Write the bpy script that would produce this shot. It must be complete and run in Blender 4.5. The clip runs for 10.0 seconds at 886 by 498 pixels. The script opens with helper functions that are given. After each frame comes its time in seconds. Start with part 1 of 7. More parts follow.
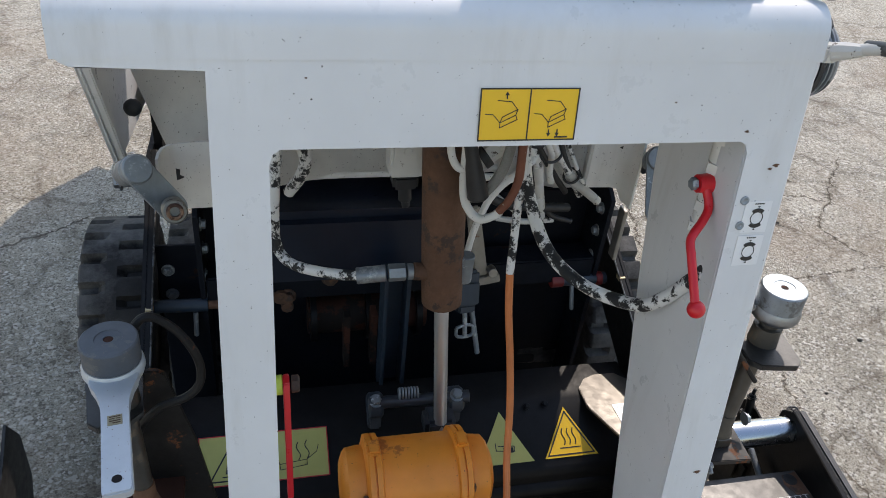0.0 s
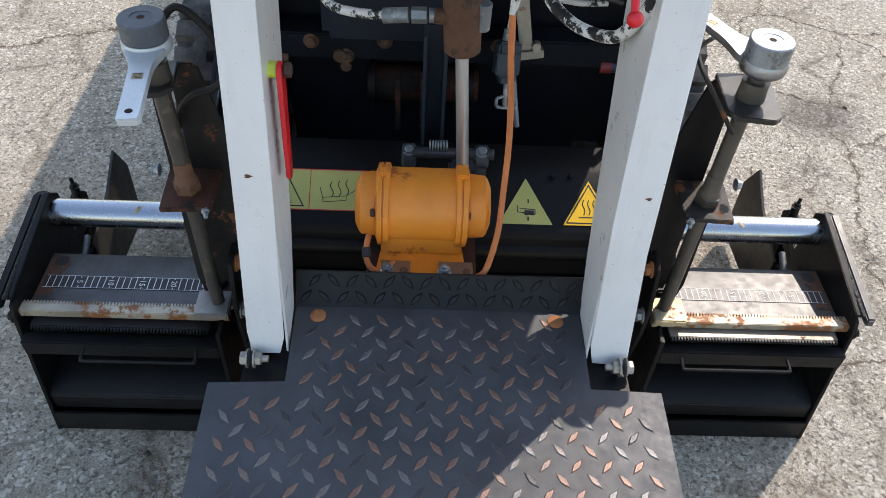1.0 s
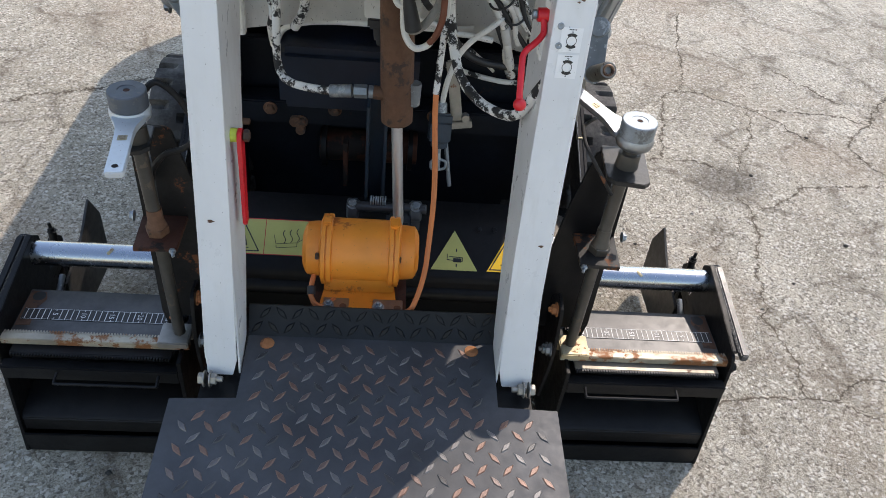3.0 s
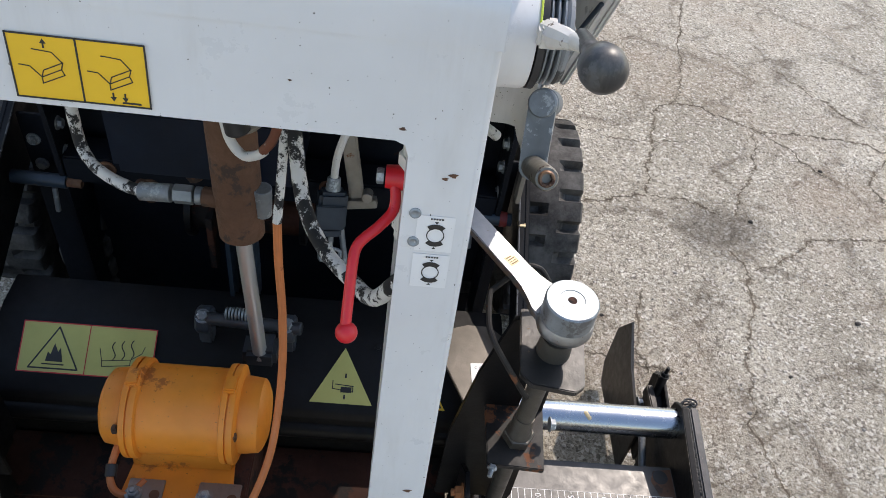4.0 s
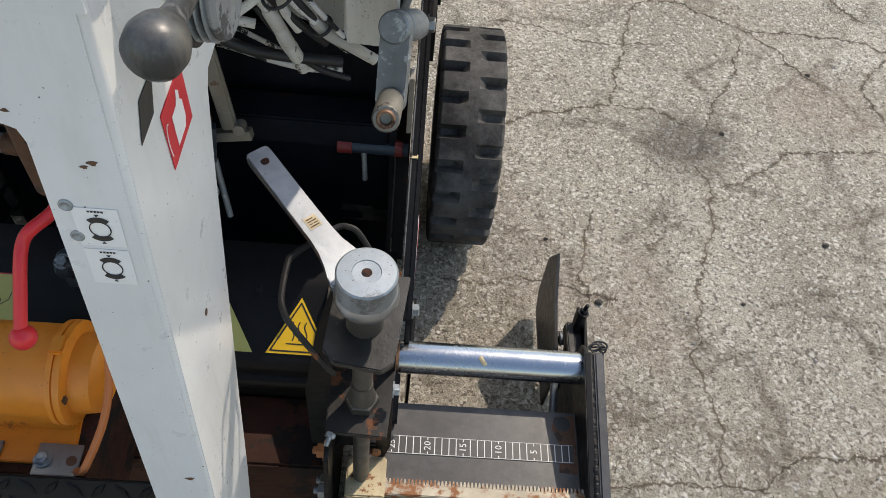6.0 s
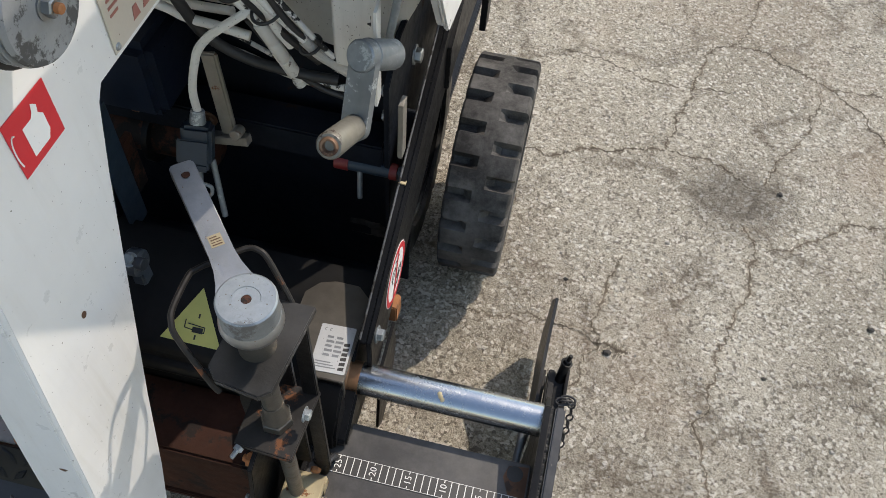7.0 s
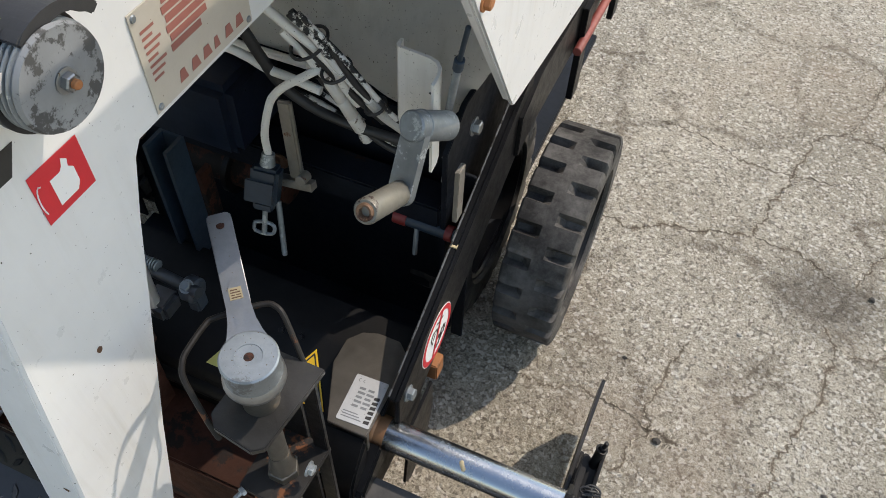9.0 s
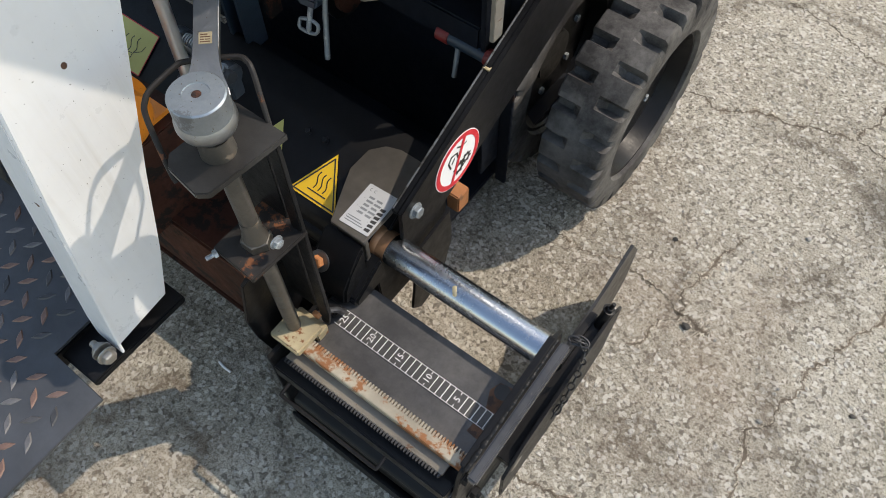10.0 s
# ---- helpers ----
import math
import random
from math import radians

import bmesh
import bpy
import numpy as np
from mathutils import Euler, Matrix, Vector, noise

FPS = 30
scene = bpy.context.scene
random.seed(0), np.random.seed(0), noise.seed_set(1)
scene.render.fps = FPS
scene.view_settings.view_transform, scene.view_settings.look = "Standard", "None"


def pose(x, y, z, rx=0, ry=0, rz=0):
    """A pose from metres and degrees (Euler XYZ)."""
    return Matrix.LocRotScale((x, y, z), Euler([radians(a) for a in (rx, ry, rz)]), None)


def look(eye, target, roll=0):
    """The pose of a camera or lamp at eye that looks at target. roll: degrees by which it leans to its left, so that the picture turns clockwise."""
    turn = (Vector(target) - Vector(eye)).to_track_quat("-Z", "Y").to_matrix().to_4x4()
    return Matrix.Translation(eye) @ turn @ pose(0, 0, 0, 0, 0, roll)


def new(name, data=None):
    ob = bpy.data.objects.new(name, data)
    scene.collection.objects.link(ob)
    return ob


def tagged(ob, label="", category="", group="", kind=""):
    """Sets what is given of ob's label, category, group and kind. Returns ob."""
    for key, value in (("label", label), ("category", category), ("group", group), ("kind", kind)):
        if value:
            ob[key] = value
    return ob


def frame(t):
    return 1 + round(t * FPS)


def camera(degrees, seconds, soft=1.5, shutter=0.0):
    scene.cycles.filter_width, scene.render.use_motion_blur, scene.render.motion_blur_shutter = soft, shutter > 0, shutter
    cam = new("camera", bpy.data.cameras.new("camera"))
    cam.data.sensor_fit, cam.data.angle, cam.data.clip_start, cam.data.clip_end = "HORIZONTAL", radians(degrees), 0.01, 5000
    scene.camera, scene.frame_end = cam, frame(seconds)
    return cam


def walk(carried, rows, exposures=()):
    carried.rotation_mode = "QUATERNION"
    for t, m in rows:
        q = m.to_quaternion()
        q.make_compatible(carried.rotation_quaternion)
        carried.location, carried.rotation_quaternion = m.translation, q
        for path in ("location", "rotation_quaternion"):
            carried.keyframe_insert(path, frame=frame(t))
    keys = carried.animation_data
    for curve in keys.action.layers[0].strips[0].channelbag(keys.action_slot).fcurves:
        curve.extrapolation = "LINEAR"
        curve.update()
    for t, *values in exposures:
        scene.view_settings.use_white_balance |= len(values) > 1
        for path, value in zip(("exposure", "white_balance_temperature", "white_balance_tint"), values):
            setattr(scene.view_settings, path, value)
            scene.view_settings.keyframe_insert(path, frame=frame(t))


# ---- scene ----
cam = camera(59.1, 10.0, soft=0.85)
PATH = [
    (0, (-0.192, -0.485, 1.27), (0.245, 1.105, 0.138), 6.0),
    (0.5, (-0.14, -0.547, 1.287), (0.121, 0.875, -0.094), 4.8),
    (1, (-0.026, -0.688, 1.223), (0.039, 0.713, -0.202), 3.6),
    (1.5, (-0.039, -0.926, 1.278), (0.028, 0.476, -0.146), 4.5),
    (2, (-0.055, -1.098, 1.343), (0.089, 0.391, 0.016), 5.0),
    (2.2, (-0.052, -1.101, 1.353), (0.122, 0.408, 0.053), 5.4),
    (3.3, (0.044, -0.688, 1.333), (0.198, 0.799, 0.005), 7.2),
    (3.5, (0.063, -0.588, 1.328), (0.235, 0.874, -0.025), 7.5),
    (4, (0.191, -0.359, 1.304), (0.357, 1.032, -0.123), 10.0),
    (4.5, (0.315, -0.23, 1.278), (0.419, 1.105, -0.207), 10.3),
    (5, (0.341, -0.199, 1.289), (0.516, 1.114, -0.21), 10.1),
    (5.5, (0.366, -0.231, 1.296), (0.591, 1.004, -0.261), 9.7),
    (5.7, (0.368, -0.247, 1.296), (0.561, 0.946, -0.297), 9.1),
    (6.8, (0.567, -0.212, 1.307), (0.424, 0.945, -0.318), 6.7),
    (7, (0.577, -0.193, 1.318), (0.408, 0.974, -0.298), 5.7),
    (7.5, (0.579, -0.175, 1.323), (0.398, 1.02, -0.271), 5.7),
    (8, (0.581, -0.169, 1.327), (0.422, 1.052, -0.249), 6.4),
    (8.5, (0.587, -0.163, 1.343), (0.395, 1.086, -0.207), 6.1),
    (9, (0.642, -0.138, 1.348), (0.197, 1.015, -0.224), 3.0),
    (9.5, (0.744, -0.117, 1.277), (0.16, 0.747, -0.429), 0.2),
    (10, (0.808, -0.115, 1.269), (0.198, 0.683, -0.461), -0.5),
]
walk(cam, [(t, look(eye, target, roll)) for t, eye, target, roll in PATH], exposures=[(0.0, 0.74, 7050, 15), (0.5, 1.07, 7050, 15), (1.0, 1.18, 7100, 15), (1.5, 1.13, 7200, 14), (2.0, 0.99, 7300, 13), (3.5, 0.99, 6950, 16), (5.0, 0.65, 7400, 14), (7.5, 0.84, 7400, 12), (9.0, 0.84, 7400, 12), (9.5, 1.02, 7400, 12), (10.0, 1.02, 7400, 12)])

# ---- daylight ----
SUN = Vector((0.386, 0.502, 0.773)).normalized()
world = bpy.data.worlds.new("sky")
scene.world = world
world.use_nodes = True
wn = world.node_tree.nodes
sky = wn.new("ShaderNodeTexSky")
sky.sky_type, sky.sun_disc = "NISHITA", False
sky.sun_elevation = math.asin(SUN.z)
sky.sun_rotation = math.atan2(SUN.x, SUN.y)
sky.air_density, sky.dust_density, sky.ozone_density = 1.5, 0.8, 1.5
wn["Background"].inputs["Strength"].default_value = 0.15
world.node_tree.links.new(sky.outputs["Color"], wn["Background"].inputs["Color"])
sun = new("sun", bpy.data.lights.new("sun", "SUN"))
sun.data.energy, sun.data.angle, sun.data.color = 2.0, radians(0.53), (1.0, 0.95, 0.88)
sun.matrix_world = look(SUN * 20, (0, 0, 0))

# ---- materials ----
def shader(name):
    m = bpy.data.materials.new(name)
    m.use_nodes = True
    return m, m.node_tree.nodes, m.node_tree.links, m.node_tree.nodes["Principled BSDF"]


def noise_node(n, l, scale, detail=4.0, rough=0.6, coord="Object"):
    tc = n.new("ShaderNodeTexCoord")
    t = n.new("ShaderNodeTexNoise")
    t.inputs["Scale"].default_value, t.inputs["Detail"].default_value, t.inputs["Roughness"].default_value = scale, detail, rough
    l.new(tc.outputs[coord], t.inputs["Vector"])
    return t.outputs["Fac"]


def ramp(n, l, src, stops):
    r = n.new("ShaderNodeValToRGB")
    while len(r.color_ramp.elements) < len(stops):
        r.color_ramp.elements.new(0.5)
    for e, (p, c) in zip(r.color_ramp.elements, stops):
        e.position, e.color = p, (c, c, c, 1) if isinstance(c, (int, float)) else (*c, 1)
    l.new(src, r.inputs["Fac"])
    return r.outputs["Color"]


def mix(n, l, fac, a, b, mode="MIX"):
    m = n.new("ShaderNodeMix")
    m.data_type, m.blend_type = "RGBA", mode
    for k, v in ((0, fac), (6, a), (7, b)):
        if hasattr(v, "is_linked"):
            l.new(v, m.inputs[k])
        else:
            m.inputs[k].default_value = v if isinstance(v, (int, float)) else (*v, 1)
    return m.outputs[2]


def coat(name, base, rough, metal=0.0, vary=0.25, grain=60.0, wear=None, wear_at=0.66, wear_scale=22.0, speck=None, speck_at=0.72, bump=0.15, wear_rough=0.8, spec=0.5, dust=0.0, streak=0.0, waves=0.0):
    """Painted or bare metal, plastic, rubber: mottled colour, worn patches, small specks, fine relief."""
    m, n, l, p = shader(name)
    big, fine = noise_node(n, l, 9.0), noise_node(n, l, grain, 6.0, 0.7)
    lo, hi = [c * (1 - vary) for c in base], [min(1.0, c * (1 + vary)) for c in base]
    col = mix(n, l, ramp(n, l, big, [(0.3, 0.0), (0.7, 1.0)]), lo, hi)
    col = mix(n, l, ramp(n, l, fine, [(0.35, 0.0), (0.75, vary)]), col, [c * 0.6 for c in base])
    rgh = ramp(n, l, fine, [(0.3, max(0.03, rough - 0.08)), (0.7, min(1.0, rough + 0.1))])
    if dust:
        d = ramp(n, l, noise_node(n, l, 5.0, 8.0, 0.75), [(0.42, 0.0), (0.72, dust)])
        col = mix(n, l, d, col, (0.30, 0.285, 0.265))
    if streak:
        tc = n.new("ShaderNodeTexCoord")
        mp = n.new("ShaderNodeMapping")
        mp.inputs["Scale"].default_value = (46.0, 46.0, 2.4)
        l.new(tc.outputs["Object"], mp.inputs["Vector"])
        sn = n.new("ShaderNodeTexNoise")
        sn.inputs["Scale"].default_value, sn.inputs["Detail"].default_value, sn.inputs["Roughness"].default_value = 1.0, 6.0, 0.65
        l.new(mp.outputs["Vector"], sn.inputs["Vector"])
        gate = n.new("ShaderNodeMath")
        gate.operation = "MULTIPLY"
        l.new(ramp(n, l, sn.outputs["Fac"], [(0.50, 0.0), (0.74, streak)]), gate.inputs[0])
        l.new(ramp(n, l, noise_node(n, l, 4.0, 5.0, 0.7), [(0.40, 0.0), (0.62, 1.0)]), gate.inputs[1])
        col = mix(n, l, gate.outputs[0], col, (0.36, 0.33, 0.28))
    if wear:
        w = ramp(n, l, noise_node(n, l, wear_scale, 8.0, 0.72), [(wear_at, 0.0), (wear_at + 0.04, 1.0)])
        col = mix(n, l, w, col, wear)
        rgh = mix(n, l, w, rgh, (wear_rough,) * 3)
    if speck:
        s = ramp(n, l, noise_node(n, l, 380.0, 2.0, 0.5), [(speck_at, 0.0), (speck_at + 0.02, 1.0)])
        col = mix(n, l, s, col, speck)
    l.new(col, p.inputs["Base Color"])
    l.new(rgh, p.inputs["Roughness"])
    p.inputs["Metallic"].default_value = metal
    p.inputs["Specular IOR Level"].default_value = spec
    if bump:
        b = n.new("ShaderNodeBump")
        b.inputs["Strength"].default_value, b.inputs["Distance"].default_value = bump, 0.002
        l.new(fine, b.inputs["Height"])
        if waves:
            b2 = n.new("ShaderNodeBump")
            b2.inputs["Strength"].default_value, b2.inputs["Distance"].default_value = waves, 0.02
            l.new(noise_node(n, l, 7.0, 2.0, 0.4), b2.inputs["Height"])
            l.new(b2.outputs["Normal"], b.inputs["Normal"])
        l.new(b.outputs["Normal"], p.inputs["Normal"])
    return m


RUST = (0.20, 0.075, 0.03)
white = coat("white_paint", (0.645, 0.65, 0.655), 0.32, vary=0.045, grain=30, speck=(0.03, 0.025, 0.02), speck_at=0.742, bump=0.05, wear=(0.16, 0.10, 0.06), wear_at=0.775, wear_scale=30, streak=0.30, waves=0.10)
cream = coat("dusty_white_paint", (0.70, 0.68, 0.64), 0.42, vary=0.10, speck=(0.05, 0.035, 0.025), speck_at=0.70, bump=0.06, streak=0.35, waves=0.08)
black = coat("black_paint", (0.0055, 0.0055, 0.0062), 0.40, vary=0.35, dust=0.03, wear=(0.08, 0.05, 0.035), wear_at=0.74, bump=0.25, spec=0.18)
black_rusty = coat("black_paint_rusting", (0.009, 0.008, 0.008), 0.55, vary=0.4, dust=0.06, wear=(0.13, 0.048, 0.02), wear_at=0.58, bump=0.3, spec=0.3)
navy = coat("dark_blue_black_metal", (0.0050, 0.0070, 0.0115), 0.5, vary=0.4, dust=0.012, bump=0.15, spec=0.16, wear=(0.035, 0.018, 0.012), wear_at=0.64, wear_scale=9)
blue_steel = coat("blue_grey_metal", (0.014, 0.028, 0.046), 0.45, vary=0.35, wear=(0.12, 0.1, 0.08), wear_at=0.68)
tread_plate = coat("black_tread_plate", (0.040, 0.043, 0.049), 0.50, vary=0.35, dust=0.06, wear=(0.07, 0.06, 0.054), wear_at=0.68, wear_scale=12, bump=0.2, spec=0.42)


def worn_lugs():
    """Tread lugs rubbed to grey steel, some of them rusting."""
    m, n, l, p = shader("worn_tread_lug")
    each = n.new("ShaderNodeObjectInfo").outputs["Random"]
    fine = noise_node(n, l, 260.0, 5.0, 0.7)
    steel_col = mix(n, l, fine, (0.06, 0.06, 0.063), (0.20, 0.185, 0.18))
    rust_col = mix(n, l, fine, (0.09, 0.048, 0.037), (0.25, 0.15, 0.115))
    col = mix(n, l, ramp(n, l, each, [(0.40, 0.0), (0.62, 1.0)]), steel_col, rust_col)
    col = mix(n, l, ramp(n, l, each, [(0.12, 0.75), (0.22, 0.0)]), col, (0.018, 0.019, 0.022))
    l.new(col, p.inputs["Base Color"])
    p.inputs["Roughness"].default_value, p.inputs["Metallic"].default_value = 0.42, 0.3
    b = n.new("ShaderNodeBump")
    b.inputs["Strength"].default_value, b.inputs["Distance"].default_value = 0.4, 0.001
    l.new(fine, b.inputs["Height"])
    l.new(b.outputs["Normal"], p.inputs["Normal"])
    return m


lug_metal = worn_lugs()
chrome = coat("chromed_steel", (0.36, 0.385, 0.42), 0.24, metal=1.0, vary=0.04, grain=25, bump=0.01)
zinc = coat("zinc_plated_steel", (0.27, 0.285, 0.30), 0.40, metal=1.0, vary=0.22, grain=140, bump=0.12, speck=(0.16, 0.11, 0.07), speck_at=0.72)
zinc_dull = coat("dull_galvanised_steel", (0.235, 0.26, 0.28), 0.47, metal=0.55, vary=0.35, grain=110, bump=0.25, wear=(0.38, 0.41, 0.43), wear_at=0.56, wear_scale=38, wear_rough=0.5)
steel = coat("bare_worn_steel", (0.32, 0.30, 0.27), 0.45, metal=0.7, vary=0.3, wear=RUST, wear_at=0.62, wear_scale=16, bump=0.25)
rack_steel = coat("beige_rust_streaked_steel", (0.36, 0.315, 0.24), 0.45, metal=0.35, vary=0.4, wear=(0.24, 0.10, 0.04), wear_at=0.50, wear_scale=11, bump=0.25, wear_rough=0.7)
dark_rust = coat("dark_red_rust", (0.055, 0.020, 0.012), 0.75, vary=0.5, wear=(0.015, 0.011, 0.010), wear_at=0.52, wear_scale=12, bump=0.4, spec=0.25)
# rack steel with the right side's sunlight put into its colour
sunlit_rack_steel = coat("sunlit_polished_rack", (0.20, 0.175, 0.14), 0.42, metal=0.5, vary=0.35, wear=(0.10, 0.05, 0.03), wear_at=0.62, bump=0.2)
tan_steel = coat("yellowed_steel", (0.42, 0.35, 0.22), 0.5, metal=0.4, vary=0.35, wear=RUST, wear_at=0.6, bump=0.3)
rust = coat("brown_rust", (0.115, 0.055, 0.03), 0.8, vary=0.45, grain=120, wear=(0.05, 0.03, 0.022), wear_at=0.55, bump=0.6)
rust_bright = coat("orange_rust", (0.36, 0.14, 0.05), 0.75, vary=0.4, grain=150, wear=(0.16, 0.07, 0.03), wear_at=0.58, bump=0.5)
orange = coat("orange_paint", (0.74, 0.235, 0.02), 0.45, vary=0.14, speck=(0.10, 0.04, 0.02), speck_at=0.72, wear=(0.40, 0.11, 0.018), wear_at=0.60, wear_scale=13, wear_rough=0.6, bump=0.12, dust=0.06)
red = coat("red_paint", (0.62, 0.012, 0.02), 0.33, vary=0.1, bump=0.03)
rubber = coat("black_rubber", (0.024, 0.022, 0.021), 0.72, vary=0.3, dust=0.52, bump=0.5, spec=0.3)
chipped_white = coat("chipped_white_casting", (0.58, 0.57, 0.54), 0.5, vary=0.12, wear=(0.10, 0.075, 0.06), wear_at=0.60, wear_scale=45, bump=0.4)
plastic = coat("scratched_dark_plastic", (0.022, 0.023, 0.025), 0.40, vary=0.4, wear=(0.085, 0.085, 0.085), wear_at=0.56, wear_scale=30, bump=0.15, streak=0.3)
flaked = coat("white_overspray_on_rubber", (0.66, 0.65, 0.63), 0.6, vary=0.08, wear=(0.015, 0.015, 0.016), wear_at=0.49, wear_scale=34, bump=0.4)
hose_white = coat("white_coated_hose", (0.68, 0.67, 0.64), 0.55, vary=0.1, speck=(0.03, 0.03, 0.03), speck_at=0.70, bump=0.2)
hose_black = coat("black_hose", (0.022, 0.022, 0.024), 0.55, vary=0.3, bump=0.2)
rod_chrome = coat("satin_piston_rod", (0.62, 0.63, 0.64), 0.33, metal=0.75, vary=0.05, grain=20, bump=0.02)
cable_orange = coat("orange_cable", (0.56, 0.17, 0.05), 0.55, vary=0.2, wear=(0.25, 0.07, 0.03), wear_at=0.62, bump=0.2)
yellow = coat("yellow_sticker", (0.80, 0.48, 0.02), 0.4, vary=0.06, bump=0.02)
pale_yellow = coat("faded_yellow_sticker", (0.50, 0.475, 0.145), 0.5, vary=0.10, wear=(0.36, 0.35, 0.16), wear_at=0.68, bump=0.05)
lime = coat("lime_plastic", (0.55, 0.66, 0.08), 0.5, vary=0.08)
paper = coat("white_sticker", (0.74, 0.74, 0.74), 0.4, vary=0.05, bump=0.02, speck=(0.3, 0.3, 0.3), speck_at=0.74)
ink = coat("black_print", (0.02, 0.02, 0.02), 0.5, vary=0.2, bump=0.0)
ink_grey = coat("grey_print", (0.16, 0.17, 0.18), 0.5, vary=0.2, bump=0.0)
ink_red = coat("red_print", (0.55, 0.02, 0.03), 0.45, vary=0.1, bump=0.0)
ink_brown = coat("brown_print", (0.30, 0.11, 0.09), 0.5, vary=0.1, bump=0.0)
ink_white = coat("white_print", (0.72, 0.71, 0.68), 0.5, vary=0.12, bump=0.0, wear=(0.08, 0.08, 0.08), wear_at=0.66, wear_scale=60)
nameplate = coat("beige_anodised_plate", (0.50, 0.46, 0.40), 0.4, metal=0.2, vary=0.08, speck=(0.12, 0.08, 0.06), speck_at=0.74)
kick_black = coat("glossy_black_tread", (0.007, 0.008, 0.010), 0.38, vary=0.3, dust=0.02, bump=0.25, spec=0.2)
tank_blue = coat("dark_blue_tank_paint", (0.007, 0.012, 0.024), 0.35, vary=0.3, dust=0.02, bump=0.1, spec=0.4)
greasy = coat("greasy_dark_steel", (0.085, 0.078, 0.068), 0.40, metal=0.5, vary=0.35, wear=(0.16, 0.13, 0.10), wear_at=0.60, wear_scale=30, bump=0.25)
beam_black = coat("dusty_black_beam_paint", (0.0065, 0.0065, 0.0072), 0.50, vary=0.35, dust=0.012, wear=(0.04, 0.03, 0.024), wear_at=0.76, bump=0.2, spec=0.2)
# black gusset made paler and metallic, its sun glare put into the colour
gusset_glare = coat("sun_glare_gusset", (0.11, 0.10, 0.088), 0.40, metal=0.6, vary=0.35, dust=0.08, wear=(0.10, 0.065, 0.045), wear_at=0.66, bump=0.2)
stone = coat("grey_stone", (0.30, 0.28, 0.25), 0.9, vary=0.4, bump=0.6)
dark_stone = coat("dark_grit", (0.05, 0.045, 0.04), 0.9, vary=0.4, bump=0.6)


def concrete():
    """Weathered, exposed-aggregate paving: pale chips in a sandy paste, dark pits, stains."""
    m, n, l, p = shader("weathered_concrete")
    tc = n.new("ShaderNodeTexCoord")

    def cells(scale, what, rnd=1.0):
        v = n.new("ShaderNodeTexVoronoi")
        v.feature = "F1"
        v.inputs["Scale"].default_value, v.inputs["Randomness"].default_value = scale, rnd
        warp = n.new("ShaderNodeVectorMath")
        warp.operation = "MULTIPLY_ADD"
        nz = n.new("ShaderNodeTexNoise")
        nz.inputs["Scale"].default_value, nz.inputs["Detail"].default_value = scale * 0.8, 3.0
        l.new(tc.outputs["Object"], nz.inputs["Vector"])
        l.new(nz.outputs["Color"], warp.inputs[0])
        warp.inputs[1].default_value = (0.9 / scale,) * 3
        l.new(tc.outputs["Object"], warp.inputs[2])
        l.new(warp.outputs[0], v.inputs["Vector"])
        return v.outputs[what]

    patch = noise_node(n, l, 2.2, 6.0, 0.65)
    mid = noise_node(n, l, 17.0, 10.0, 0.8)
    grit = noise_node(n, l, 60.0, 10.0, 0.85)
    fine = noise_node(n, l, 240.0, 6.0, 0.8)
    paste = mix(n, l, ramp(n, l, patch, [(0.34, 0.0), (0.66, 1.0)]), (0.43, 0.38, 0.30), (0.70, 0.635, 0.52))
    paste = mix(n, l, ramp(n, l, mid, [(0.36, 0.60), (0.56, 0.0)]), paste, (0.36, 0.32, 0.26))
    paste = mix(n, l, ramp(n, l, mid, [(0.54, 0.0), (0.70, 0.55)]), paste, (0.70, 0.65, 0.55))
    col = mix(n, l, ramp(n, l, grit, [(0.38, 0.70), (0.48, 0.0)]), paste, (0.22, 0.19, 0.15))
    col = mix(n, l, ramp(n, l, grit, [(0.55, 0.0), (0.66, 0.65)]), col, (0.74, 0.69, 0.60))
    col = mix(n, l, ramp(n, l, fine, [(0.38, 0.75), (0.50, 0.0)]), col, (0.12, 0.104, 0.084))
    col = mix(n, l, ramp(n, l, fine, [(0.54, 0.0), (0.64, 0.70)]), col, (0.82, 0.78, 0.70))
    small = n.new("ShaderNodeSeparateColor")
    l.new(cells(165.0, "Color"), small.inputs["Color"])
    col = mix(n, l, ramp(n, l, small.outputs["Red"], [(0.80, 0.0), (0.84, 0.66)]), col, (0.84, 0.80, 0.72))
    col = mix(n, l, ramp(n, l, small.outputs["Blue"], [(0.80, 0.0), (0.86, 0.70)]), col, (0.13, 0.11, 0.088))
    chip = n.new("ShaderNodeSeparateColor")
    l.new(cells(80.0, "Color", 1.0), chip.inputs["Color"])
    chipmask = ramp(n, l, chip.outputs["Red"], [(0.80, 0.0), (0.84, 0.80)])
    chipcol = mix(n, l, chip.outputs["Green"], (0.40, 0.365, 0.31), (0.94, 0.91, 0.84))
    dist = ramp(n, l, cells(80.0, "Distance"), [(0.24, 1.0), (0.40, 0.0)])
    both = n.new("ShaderNodeMath")
    both.operation = "MULTIPLY"
    l.new(chipmask, both.inputs[0])
    l.new(dist, both.inputs[1])
    col = mix(n, l, both.outputs[0], col, chipcol)
    # fine net of hairline cracks
    net = n.new("ShaderNodeTexVoronoi")
    net.feature = "DISTANCE_TO_EDGE"
    net.inputs["Scale"].default_value = 3.4
    nw = n.new("ShaderNodeVectorMath")
    nw.operation = "MULTIPLY_ADD"
    nn = n.new("ShaderNodeTexNoise")
